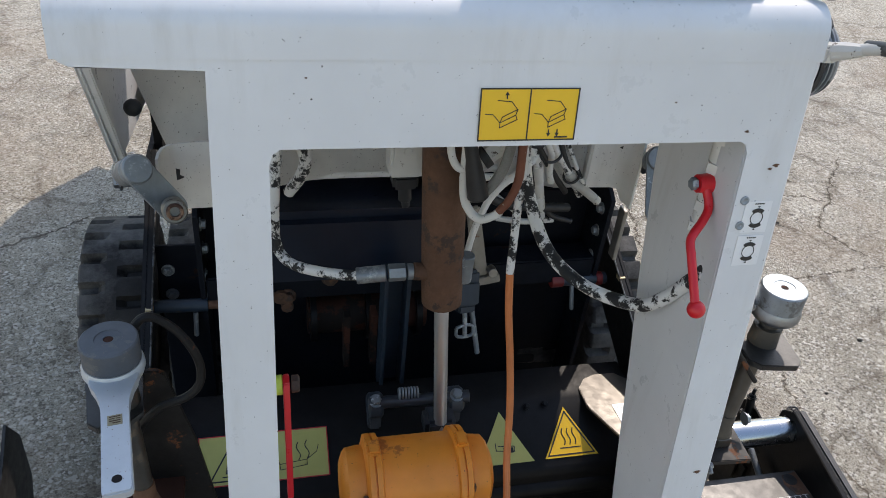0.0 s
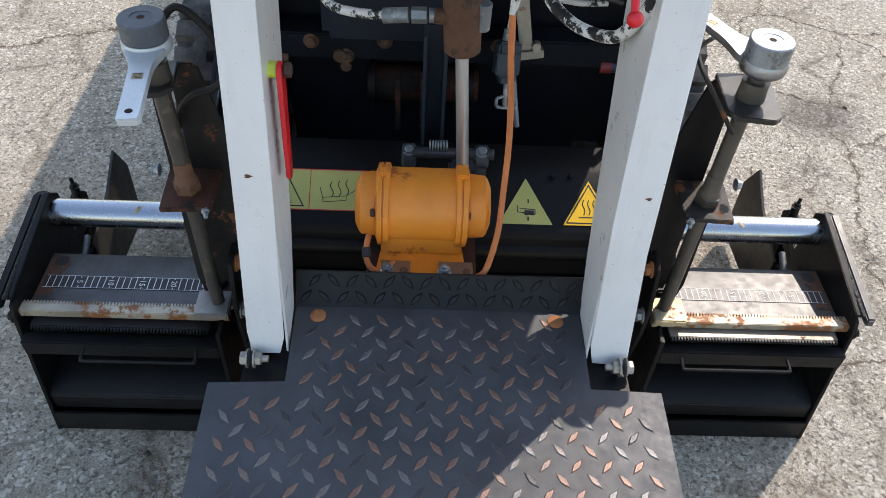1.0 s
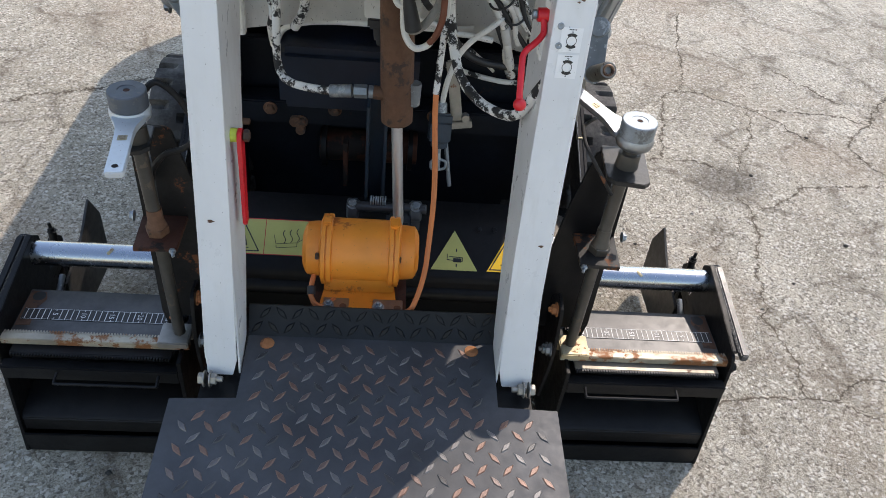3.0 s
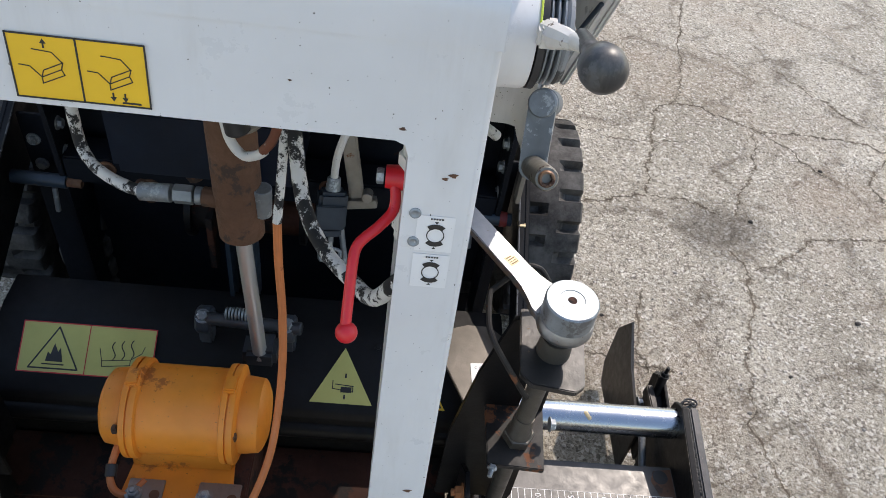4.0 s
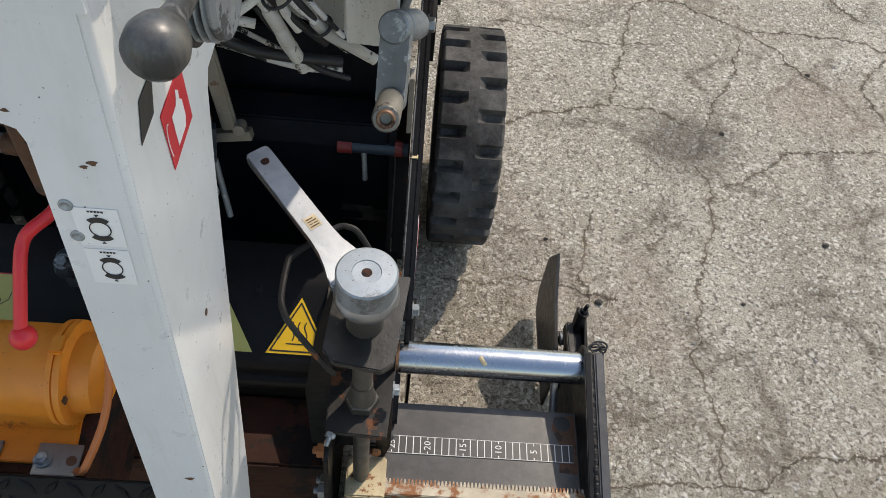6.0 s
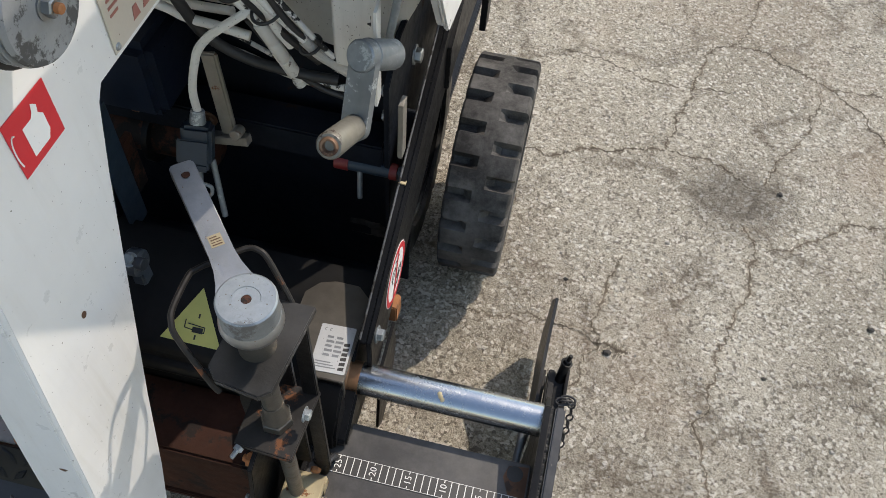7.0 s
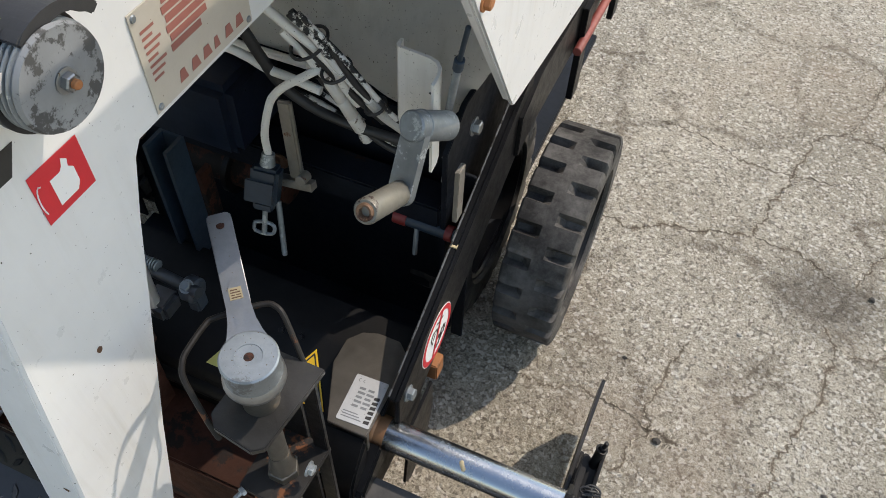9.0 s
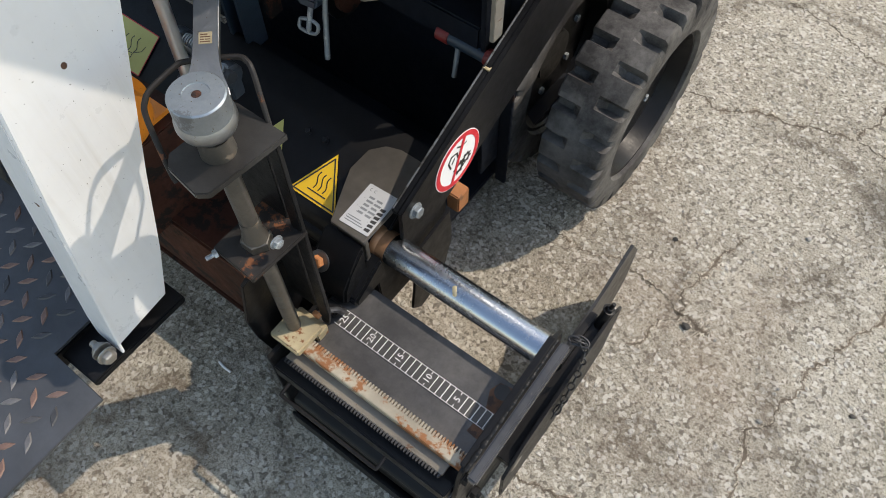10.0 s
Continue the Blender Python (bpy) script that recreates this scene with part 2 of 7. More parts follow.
    nn.inputs["Scale"].default_value, nn.inputs["Detail"].default_value, nn.inputs["Roughness"].default_value = 7.0, 8.0, 0.7
    l.new(tc.outputs["Object"], nn.inputs["Vector"])
    l.new(nn.outputs["Color"], nw.inputs[0])
    nw.inputs[1].default_value = (0.22, 0.22, 0.0)
    l.new(tc.outputs["Object"], nw.inputs[2])
    l.new(nw.outputs[0], net.inputs["Vector"])
    hair = n.new("ShaderNodeMath")
    hair.operation = "MULTIPLY"
    l.new(ramp(n, l, net.outputs["Distance"], [(0.004, 0.70), (0.012, 0.42), (0.035, 0.19), (0.08, 0.0)]), hair.inputs[0])
    l.new(ramp(n, l, noise_node(n, l, 5.0, 6.0, 0.7), [(0.41, 0.0), (0.56, 1.0)]), hair.inputs[1])
    col = mix(n, l, hair.outputs[0], col, (0.12, 0.092, 0.066))
    stain = ramp(n, l, noise_node(n, l, 1.3, 7.0, 0.7), [(0.48, 0.0), (0.68, 0.42)])
    col = mix(n, l, stain, col, (0.36, 0.25, 0.17))
    sep = n.new("ShaderNodeVectorMath")
    sep.operation = "DISTANCE"
    wob = n.new("ShaderNodeVectorMath")
    wob.operation = "MULTIPLY_ADD"
    wz = n.new("ShaderNodeTexNoise")
    wz.inputs["Scale"].default_value, wz.inputs["Detail"].default_value = 9.0, 6.0
    l.new(tc.outputs["Object"], wz.inputs["Vector"])
    l.new(wz.outputs["Color"], wob.inputs[0])
    wob.inputs[1].default_value = (0.16, 0.16, 0.0)
    l.new(tc.outputs["Object"], wob.inputs[2])
    l.new(wob.outputs[0], sep.inputs[0])
    sep.inputs[1].default_value = (1.13, 1.16, 0.0)
    oil = ramp(n, l, sep.outputs["Value"], [(0.06, 0.60), (0.14, 0.0)])
    col = mix(n, l, oil, col, (0.10, 0.085, 0.07))
    l.new(col, p.inputs["Base Color"])
    p.inputs["Roughness"].default_value = 0.88
    p.inputs["Specular IOR Level"].default_value = 0.25
    add = n.new("ShaderNodeMath")
    add.operation = "MULTIPLY_ADD"
    l.new(fine, add.inputs[0])
    add.inputs[1].default_value = 0.9
    add2 = n.new("ShaderNodeMath")
    add2.operation = "MULTIPLY_ADD"
    l.new(grit, add2.inputs[0])
    add2.inputs[1].default_value = 1.2
    l.new(both.outputs[0], add2.inputs[2])
    l.new(add2.outputs[0], add.inputs[2])
    b = n.new("ShaderNodeBump")
    b.inputs["Strength"].default_value, b.inputs["Distance"].default_value = 1.0, 0.006
    l.new(add.outputs[0], b.inputs["Height"])
    l.new(b.outputs["Normal"], p.inputs["Normal"])
    return m


ground_mat = concrete()
crack_mat = coat("crack_dirt", (0.105, 0.085, 0.065), 0.95, vary=0.5, grain=200, bump=0.5, spec=0.1, wear=(0.24, 0.21, 0.17), wear_at=0.60, wear_scale=90)
margin_mat = coat("crumbled_crack_margin", (0.23, 0.20, 0.16), 0.95, vary=0.4, grain=160, bump=0.8, spec=0.1, speck=(0.06, 0.05, 0.04), speck_at=0.58, wear=(0.52, 0.47, 0.38), wear_at=0.54, wear_scale=110)

# ---- building helpers ----
PLACE = [lambda v: v]  # where the side being built goes


def right_side(v):
    return Vector(v)


def left_side(v):
    return Vector((0.038 - v[0], v[1] - 0.018, v[2] + 0.008))


def thing(name, base, label, category, group="", kind=""):
    ob = new(name)
    ob.location = PLACE[0](Vector(base))
    ob.empty_display_size = 0.02
    return tagged(ob, label, category, group, kind)


def part(name, bm, material, parent=None, label=""):
    for v in bm.verts:
        v.co = PLACE[0](v.co)
    bmesh.ops.recalc_face_normals(bm, faces=bm.faces)
    me = bpy.data.meshes.new(name)
    bm.to_mesh(me)
    bm.free()
    me.polygons.foreach_set("use_smooth", [True] * len(me.polygons))
    me.set_sharp_from_angle(angle=radians(35))
    me.materials.append(material)
    ob = new(name, me)
    if parent is not None:
        ob.parent = parent
        if parent.type == "EMPTY":
            ob.matrix_parent_inverse = Matrix.Translation(-parent.location)
    return tagged(ob, label)


def box(bm, lo, hi, bev=0.0015, m=None):
    lo, hi = Vector(lo), Vector(hi)
    made = bmesh.ops.create_cube(bm, size=1.0)["verts"]
    for v in made:
        v.co = Vector([(lo[k] + hi[k]) / 2 + v.co[k] * (hi[k] - lo[k]) for k in range(3)])
        if m is not None:
            v.co = m @ v.co
    if bev:
        bmesh.ops.bevel(bm, geom=list({e for v in made for e in v.link_edges}), offset=bev, segments=2, affect="EDGES", clamp_overlap=True)
    return bm


def prism(bm, pts, axis, a, b, bev=0.0, m=None):
    """A flat outline in the two other axes, extruded from a to b along axis."""
    def at(u, v, w):
        c = {"x": (w, u, v), "y": (u, w, v), "z": (u, v, w)}[axis]
        return m @ Vector(c) if m is not None else Vector(c)
    lo, hi = [bm.verts.new(at(u, v, a)) for u, v in pts], [bm.verts.new(at(u, v, b)) for u, v in pts]
    faces = [bm.faces.new(lo), bm.faces.new(hi[::-1])]
    k = len(pts)
    faces += [bm.faces.new((lo[i], lo[(i + 1) % k], hi[(i + 1) % k], hi[i])) for i in range(k)]
    if bev:
        bmesh.ops.bevel(bm, geom=list({e for f in faces for e in f.edges}), offset=bev, segments=2, affect="EDGES", clamp_overlap=True)
    return bm


def lathe(bm, p0, way, profile, n=24):
    """Rings of (height along way, radius)."""
    way = Vector(way).normalized()
    q = way.to_track_quat("Z", "Y").to_matrix()
    rings = []
    for h, r in profile:
        rings.append([bm.verts.new(Vector(p0) + way * h + q @ Vector((r * math.cos(2 * math.pi * k / n), r * math.sin(2 * math.pi * k / n), 0))) for k in range(n)])
    for a, b in zip(rings, rings[1:]):
        for k in range(n):
            bm.faces.new((a[k], a[(k + 1) % n], b[(k + 1) % n], b[k]))
    bm.faces.new(rings[0][::-1])
    bm.faces.new(rings[-1])
    return bm


def rod(bm, p0, p1, r, r2=None, n=18, bev=0.0008):
    p0, p1 = Vector(p0), Vector(p1)
    h = (p1 - p0).length
    r2 = r if r2 is None else r2
    return lathe(bm, p0, p1 - p0, [(0, r - bev), (bev, r), (h - bev, r2), (h, r2 - bev)], n)


def smooth_line(pts, steps=6):
    pts = [Vector(p) for p in pts]
    ext = [2 * pts[0] - pts[1], *pts, 2 * pts[-1] - pts[-2]]
    out = []
    for i in range(1, len(ext) - 2):
        a, b, c, d = ext[i - 1:i + 3]
        for k in range(steps):
            t = k / steps
            out.append(0.5 * (2 * b + (c - a) * t + (2 * a - 5 * b + 4 * c - d) * t * t + (3 * b - a - 3 * c + d) * t ** 3))
    return out + [pts[-1]]


def sweep(bm, pts, r, n=10, steps=6, wob=0.0):
    line = smooth_line(pts, steps)
    up, rings = Vector((0.3, 0.2, 1)), []
    for i, p in enumerate(line):
        d = (line[min(i + 1, len(line) - 1)] - line[max(i - 1, 0)]).normalized()
        s = d.cross(up).normalized()
        u = s.cross(d)
        up = u
        rr = r * (1 + wob * noise.noise(p * 90))
        rings.append([bm.verts.new(p + rr * (math.cos(2 * math.pi * k / n) * s + math.sin(2 * math.pi * k / n) * u)) for k in range(n)])
    for a, b in zip(rings, rings[1:]):
        for k in range(n):
            bm.faces.new((a[k], a[(k + 1) % n], b[(k + 1) % n], b[k]))
    bm.faces.new(rings[0][::-1])
    bm.faces.new(rings[-1])
    return bm


def hex_bolt(p, way, r, material, parent, name="bolt", label="", washer=True, thread=0.0):
    way = Vector(way).normalized()
    bm = bmesh.new()
    p = Vector(p)
    if washer:
        lathe(bm, p, way, [(0, r * 1.35), (r * 0.22, r * 1.35), (r * 0.25, r * 1.25)], 18)
    lathe(bm, p + way * r * 0.2, way, [(0, r), (r * 0.75, r), (r * 0.9, r * 0.82)], 6)
    if thread:
        rod(bm, p + way * r * 0.8, p + way * (r + thread), r * 0.5, n=12)
    return part(name, bm, material, parent, label)


class Face:
    """A flat patch of a surface: prints and labels lie on it in its own u, v metres."""

    def __init__(self, origin, u, v, n):
        self.o, self.u, self.v, self.n = Vector(origin), Vector(u).normalized(), Vector(v).normalized(), Vector(n).normalized()

    def at(self, a, b, lift=0.0):
        return self.o + self.u * a + self.v * b + self.n * lift

    def sheet(self, bm, pts, lift=0.0004, thick=0.0004):
        lo, hi = [bm.verts.new(self.at(a, b, lift)) for a, b in pts], [bm.verts.new(self.at(a, b, lift + thick)) for a, b in pts]
        bm.faces.new(lo[::-1]), bm.faces.new(hi)
        k = len(pts)
        for i in range(k):
            bm.faces.new((lo[i], lo[(i + 1) % k], hi[(i + 1) % k], hi[i]))
        return bm

    def rect(self, bm, a0, b0, a1, b1, lift=0.0004, thick=0.0004, r=0.0):
        if r:
            pts = []
            for ca, cb, st in ((a1 - r, b1 - r, 0), (a0 + r, b1 - r, 90), (a0 + r, b0 + r, 180), (a1 - r, b0 + r, 270)):
                pts += [(ca + r * math.cos(radians(st + k * 30)), cb + r * math.sin(radians(st + k * 30))) for k in range(4)]
            return self.sheet(bm, pts, lift, thick)
        return self.sheet(bm, [(a0, b0), (a1, b0), (a1, b1), (a0, b1)], lift, thick)

    def stroke(self, bm, pts, w, lift=0.001, thick=0.0002):
        for (a0, b0), (a1, b1) in zip(pts, pts[1:]):
            d = Vector((a1 - a0, b1 - b0))
            if d.length < 1e-6:
                continue
            s = Vector((-d.y, d.x)).normalized() * w / 2
            e = d.normalized() * w * 0.3
            self.sheet(bm, [(a0 - e.x + s.x, b0 - e.y + s.y), (a0 - e.x - s.x, b0 - e.y - s.y), (a1 + e.x - s.x, b1 + e.y - s.y), (a1 + e.x + s.x, b1 + e.y + s.y)], lift, thick)
        return bm

    def ring(self, bm, a, b, r0, r1, lift=0.001, thick=0.0002, n=36, st=0, en=360):
        for k in range(n):
            t0, t1 = radians(st + (en - st) * k / n), radians(st + (en - st) * (k + 1) / n)
            self.sheet(bm, [(a + r * math.cos(t), b + r * math.sin(t)) for r, t in ((r0, t0), (r1, t0), (r1, t1), (r0, t1))], lift, thick)
        return bm

    def disc(self, bm, a, b, r, lift=0.0004, thick=0.0004, n=32, sx=1.0):
        return self.sheet(bm, [(a + sx * r * math.cos(2 * math.pi * k / n), b + r * math.sin(2 * math.pi * k / n)) for k in range(n)], lift, thick)


def wave(a, b, h, w, n=10):
    return [(a + w * math.sin(k / n * 2 * math.pi), b + h * k / n) for k in range(n + 1)]


def lettering(name, body, size, spot, material, parent):
    cu = bpy.data.curves.new(name, "FONT")
    cu.body, cu.size, cu.align_x, cu.align_y = body, size, "CENTER", "CENTER"
    cu.resolution_u = 2
    tmp = new(name, cu)
    me = bpy.data.meshes.new_from_object(tmp.evaluated_get(bpy.context.evaluated_depsgraph_get()))
    bpy.data.objects.remove(tmp)
    me.transform(spot)
    me.materials.clear()
    me.materials.append(material)
    me.name = name
    ob = new(name, me)
    ob.parent = parent
    if parent.type == "EMPTY":
        ob.matrix_parent_inverse = Matrix.Translation(-parent.location)
    return ob

# ---- ground ----
bm = bmesh.new()
bmesh.ops.create_grid(bm, x_segments=8, y_segments=8, size=200.0)
ground = part("ground", bm, ground_mat)
tagged(ground, "weathered pale grey concrete yard with exposed aggregate and cracks", "ground", kind="structure")


def ragged(line, w, seed, z, least, gap):
    """A ribbon along the line whose two edges wander on their own."""
    rng = random.Random(seed)
    bm, prev = bmesh.new(), None
    for i, p in enumerate(line):
        d = (line[min(i + 1, len(line) - 1)] - line[max(i - 1, 0)]).normalized()
        s = Vector((-d.y, d.x, 0))
        p = p + s * (noise.noise(p * 22 + Vector((seed, 0, 0))) * 0.014 + noise.noise(p * 80) * 0.007 + noise.noise(p * 240) * 0.003)
        f = least + gap * abs(noise.noise(p * 30 + Vector((0, seed, 0)))) + 0.5 * abs(noise.noise(p * 140))
        h = w * 0.5 * f * min(1, (i + 1) / 9, (len(line) - i) / 9)
        row = [bm.verts.new(p + s * k * h * rng.uniform(0.35, 1.4) + Vector((0, 0, z))) for k in (-1, 1)]
        if prev:
            bm.faces.new((prev[0], prev[1], row[1], row[0]))
        prev = row
    return bm


def crack(pts, w, seed):
    """A dirt-filled fissure wandering between its way points, with a crumbled margin."""
    line = smooth_line([(x, y, 0) for x, y in pts], 44)
    margin = part("crack_margin", ragged(line, w * 1.9, seed, 0.0004, 0.05, 2.2), margin_mat, ground)
    part("crack", ragged(line, w * 0.62, seed, 0.0009, 0.06, 1.7), crack_mat, margin)


MAIN_CRACKS = [  # width and way points
    (0.010, [(1.10, 1.76), (1.05, 1.62), (0.98, 1.58), (0.95, 1.46), (0.91, 1.31), (0.88, 1.18)]),
    (0.009, [(0.88, 1.18), (0.80, 1.16), (0.69, 1.12), (0.62, 1.09), (0.50, 1.10)]),
    (0.008, [(0.88, 1.18), (0.96, 1.17), (1.02, 1.15), (1.10, 1.10)]),
    (0.011, [(1.05, 1.62), (1.14, 1.60), (1.21, 1.55), (1.27, 1.52), (1.35, 1.44), (1.40, 1.36), (1.44, 1.31)]),
    (0.012, [(1.06, 1.00), (1.09, 0.93), (1.06, 0.80), (1.02, 0.67), (1.00, 0.56), (0.98, 0.47), (1.00, 0.37), (0.99, 0.24)]),
    (0.012, [(1.95, 1.78), (1.86, 1.67), (1.75, 1.55), (1.69, 1.46), (1.60, 1.38), (1.56, 1.31), (1.57, 1.21), (1.61, 1.14)]),
]
SIDE_CRACKS = [
    (0.009, [(1.11, 0.93), (1.19, 0.97), (1.31, 1.06), (1.47, 1.08), (1.69, 1.09), (1.95, 1.05)]),
    (0.006, [(0.60, 1.47), (0.73, 1.45), (0.83, 1.41), (1.04, 1.42)]),
    (0.010, [(0.48, 0.62), (0.54, 0.63), (0.60, 0.63), (0.66, 0.65), (0.78, 0.62), (0.84, 0.60)]),
    (0.008, [(0.81, 0.84), (0.79, 0.78), (0.77, 0.66), (0.78, 0.62), (0.73, 0.50)]),
    (0.012, [(1.55, 0.34), (1.37, 0.35), (1.28, 0.31), (1.13, 0.29), (1.05, 0.24), (0.96, 0.24), (0.84, 0.23), (0.70, 0.20)]),
    (0.009, [(1.05, 0.24), (1.12, 0.19), (1.17, 0.18), (1.35, 0.16)]),
]
FAR_CRACKS = [
    (0.008, [(1.27, 1.52), (1.42, 1.52), (1.58, 1.51), (1.69, 1.46)]),
    (0.009, [(1.42, 1.90), (1.51, 1.77), (1.58, 1.67), (1.65, 1.59)]),
    (0.007, [(1.10, 1.10), (1.16, 1.23), (1.22, 1.34), (1.27, 1.52)]),
    (0.008, [(1.10, 1.76), (1.14, 2.00), (1.22, 2.30)]),
    (0.014, [(-1.45, 1.17), (-1.32, 1.23), (-1.22, 1.26), (-1.15, 1.27), (-1.08, 1.33), (-0.94, 1.37), (-0.78, 1.47), (-0.67, 1.55)]),
    (0.009, [(-1.20, 0.22), (-0.97, 0.29), (-0.90, 0.30), (-0.82, 0.30), (-0.70, 0.33)]),
]
for n_crack, (w, pts) in enumerate(MAIN_CRACKS + SIDE_CRACKS + FAR_CRACKS):
    crack(pts, w, n_crack + 3)


def pebble(x, y, r, mat, seed, label):
    rng = random.Random(seed)
    bm = bmesh.new()
    bmesh.ops.create_icosphere(bm, subdivisions=2, radius=r)
    for v in bm.verts:
        v.co *= 0.8 + 0.45 * noise.noise(v.co / r * 1.3 + Vector((seed, 0, 0)))
        v.co.z *= 0.55
        v.co.x *= 1.25
        v.co += Vector((x, y, r * 0.45))
    return tagged(part("pebble", bm, mat), label, "stone", "loose grit on the concrete")


for k, (x, y, r, dark) in enumerate([(1.146, 1.107, 0.007, 1), (1.316, 0.787, 0.007, 1), (-0.478, 0.0, 0.006, 1), (-1.33, 1.03, 0.017, 0), (1.10, 0.62, 0.005, 1), (0.98, 0.52, 0.005, 0), (0.80, 0.60, 0.008, 1), (1.42, 1.35, 0.006, 1), (0.9, 0.9, 0.005, 0), (1.22, 0.5, 0.005, 0), (-0.3, -0.42, 0.005, 0), (0.7, 0.75, 0.005, 1)]):
    pebble(x, y, r, dark_stone if dark else stone, k, "dark bit of grit lying on the concrete" if dark else "small grey stone lying on the concrete")
bm = bmesh.new()
sweep(bm, [(0.187, 0.057, 0.003), (0.201, 0.0545, 0.0034), (0.216, 0.055, 0.003)], 0.0024, 8)
tagged(part("twig", bm, paper), "short pale stick lying on the concrete", "stick")
rng = random.Random(5)
bm = bmesh.new()
for k in range(700):
    x, y, r = rng.uniform(-1.6, 2.2), rng.uniform(-0.9, 2.6), rng.uniform(0.0012, 0.0032)
    bmesh.ops.create_icosphere(bm, subdivisions=1, radius=r, matrix=Matrix.Translation((x, y, r * 0.5)))
tagged(part("loose_grit", bm, stone), "fine pale grit scattered over the concrete", "gravel", kind="stuff")

# ---- control gantry: white sheet-metal frame over the screed ----
def lean(z):
    return -0.055 + 0.142 * (z - 0.38)


gantry = thing("control_gantry", (0.01, 0, 0.37), "white painted sheet steel control frame with chipped paint and stickers", "machine frame")
bm = bmesh.new()
outline = [(-0.325, 1.072), (-0.325, 1.068), (-0.321, 1.060), (-0.313, 1.056), (-0.227, 1.055), (-0.2385, 0.60), (-0.245, 0.41), (-0.243, 0.385), (-0.235, 0.372), (-0.205, 0.372),
           (-0.198, 0.40), (-0.193, 0.60), (-0.189, 0.985), (-0.186, 0.994), (-0.180, 0.998), (0.196, 0.997), (0.203, 0.994), (0.206, 0.985), (0.203, 0.60), (0.208, 0.40), (0.215, 0.368), (0.262, 0.366), (0.2505, 0.60), (0.2495, 1.066)]
front = Matrix(((1, 0, 0, 0), (0, 1, 0.142, -0.055 - 0.142 * 0.38), (0, 0, 1, 0), (0, 0, 0, 1)))
prism(bm, outline, "y", 0.0, 0.004, 0.0009, front)
front_panel = part("front_panel", bm, white, gantry, "white front sheet with two legs")
# rounded bend and top sheet
bm = bmesh.new()
R, y0 = 0.026, lean(1.086)
# the sheet runs on unseen to y 0.75, added to block the sun
prof = [(lean(1.062) - 0.0007, 1.062)] + [(lean(1.078) - 0.0007 + R - R * math.cos(radians(a)), 1.078 + R * math.sin(radians(a))) for a in range(8, 91, 6)] + [(0.75, 1.104)]
prof += [(0.75, 1.100)] + [(lean(1.078) - 0.0007 + R - (R - 0.004) * math.cos(radians(a)), 1.078 + (R - 0.004) * math.sin(radians(a))) for a in range(90, 7, -6)] + [(lean(1.062) + 0.0034, 1.062)]
prism(bm, prof, "x", -0.325, 0.2537)
part("top_panel", bm, white, gantry, "white top sheet with a rounded front bend")
# side sheets: a deep cheek above, tapering into the leg below
for s, x in ((1, 0.2497), (-1, -0.2279)):
    bm = bmesh.new()
    cheek = [(lean(0.372) + 0.002, 0.372), (0.030, 0.384), (0.055, 0.466), (0.085, 0.583), (0.158, 0.838), (0.176, 0.895), (0.186, 0.907), (0.46, 0.907), (0.46, 1.094), (y0 + 0.016, 1.094), (y0 + 0.004, 1.086), (lean(0.9) + 0.003, 0.9)]
    if s > 0:
        prism(bm, cheek, "x", x, x + 0.004, 0.0009)
    else:
        skew = Matrix(((1, 0, 0.026, -0.026), (0, 1, 0, 0), (0, 0, 1, 0), (0, 0, 0, 1)))
        prism(bm, [(lean(0.372) + 0.002, 0.372), (0.028, 0.384), (0.053, 0.466), (0.083, 0.583), (0.150, 0.838), (0.176, 0.907), (0.40, 0.907), (0.40, 1.094), (y0 + 0.016, 1.094)], "x", x, x + 0.004, 0.0009, skew)
    cheek_ob = part("side_panel", bm, white, gantry, "white tapered side sheet")
    if s > 0:
        right_cheek = cheek_ob
bm = bmesh.new()
prism(bm, [(y0 + 0.006, 1.060), (y0 + 0.02, 1.1), (0.40, 1.1), (0.40, 1.06)], "x", -0.328, -0.324, 0.0008)
part("wing_end", bm, white, gantry)

FRONT = Face((0, lean(1.0), 1.0), (1, 0, 0), (0, 0.142, 1), (0, -1, 0.142))
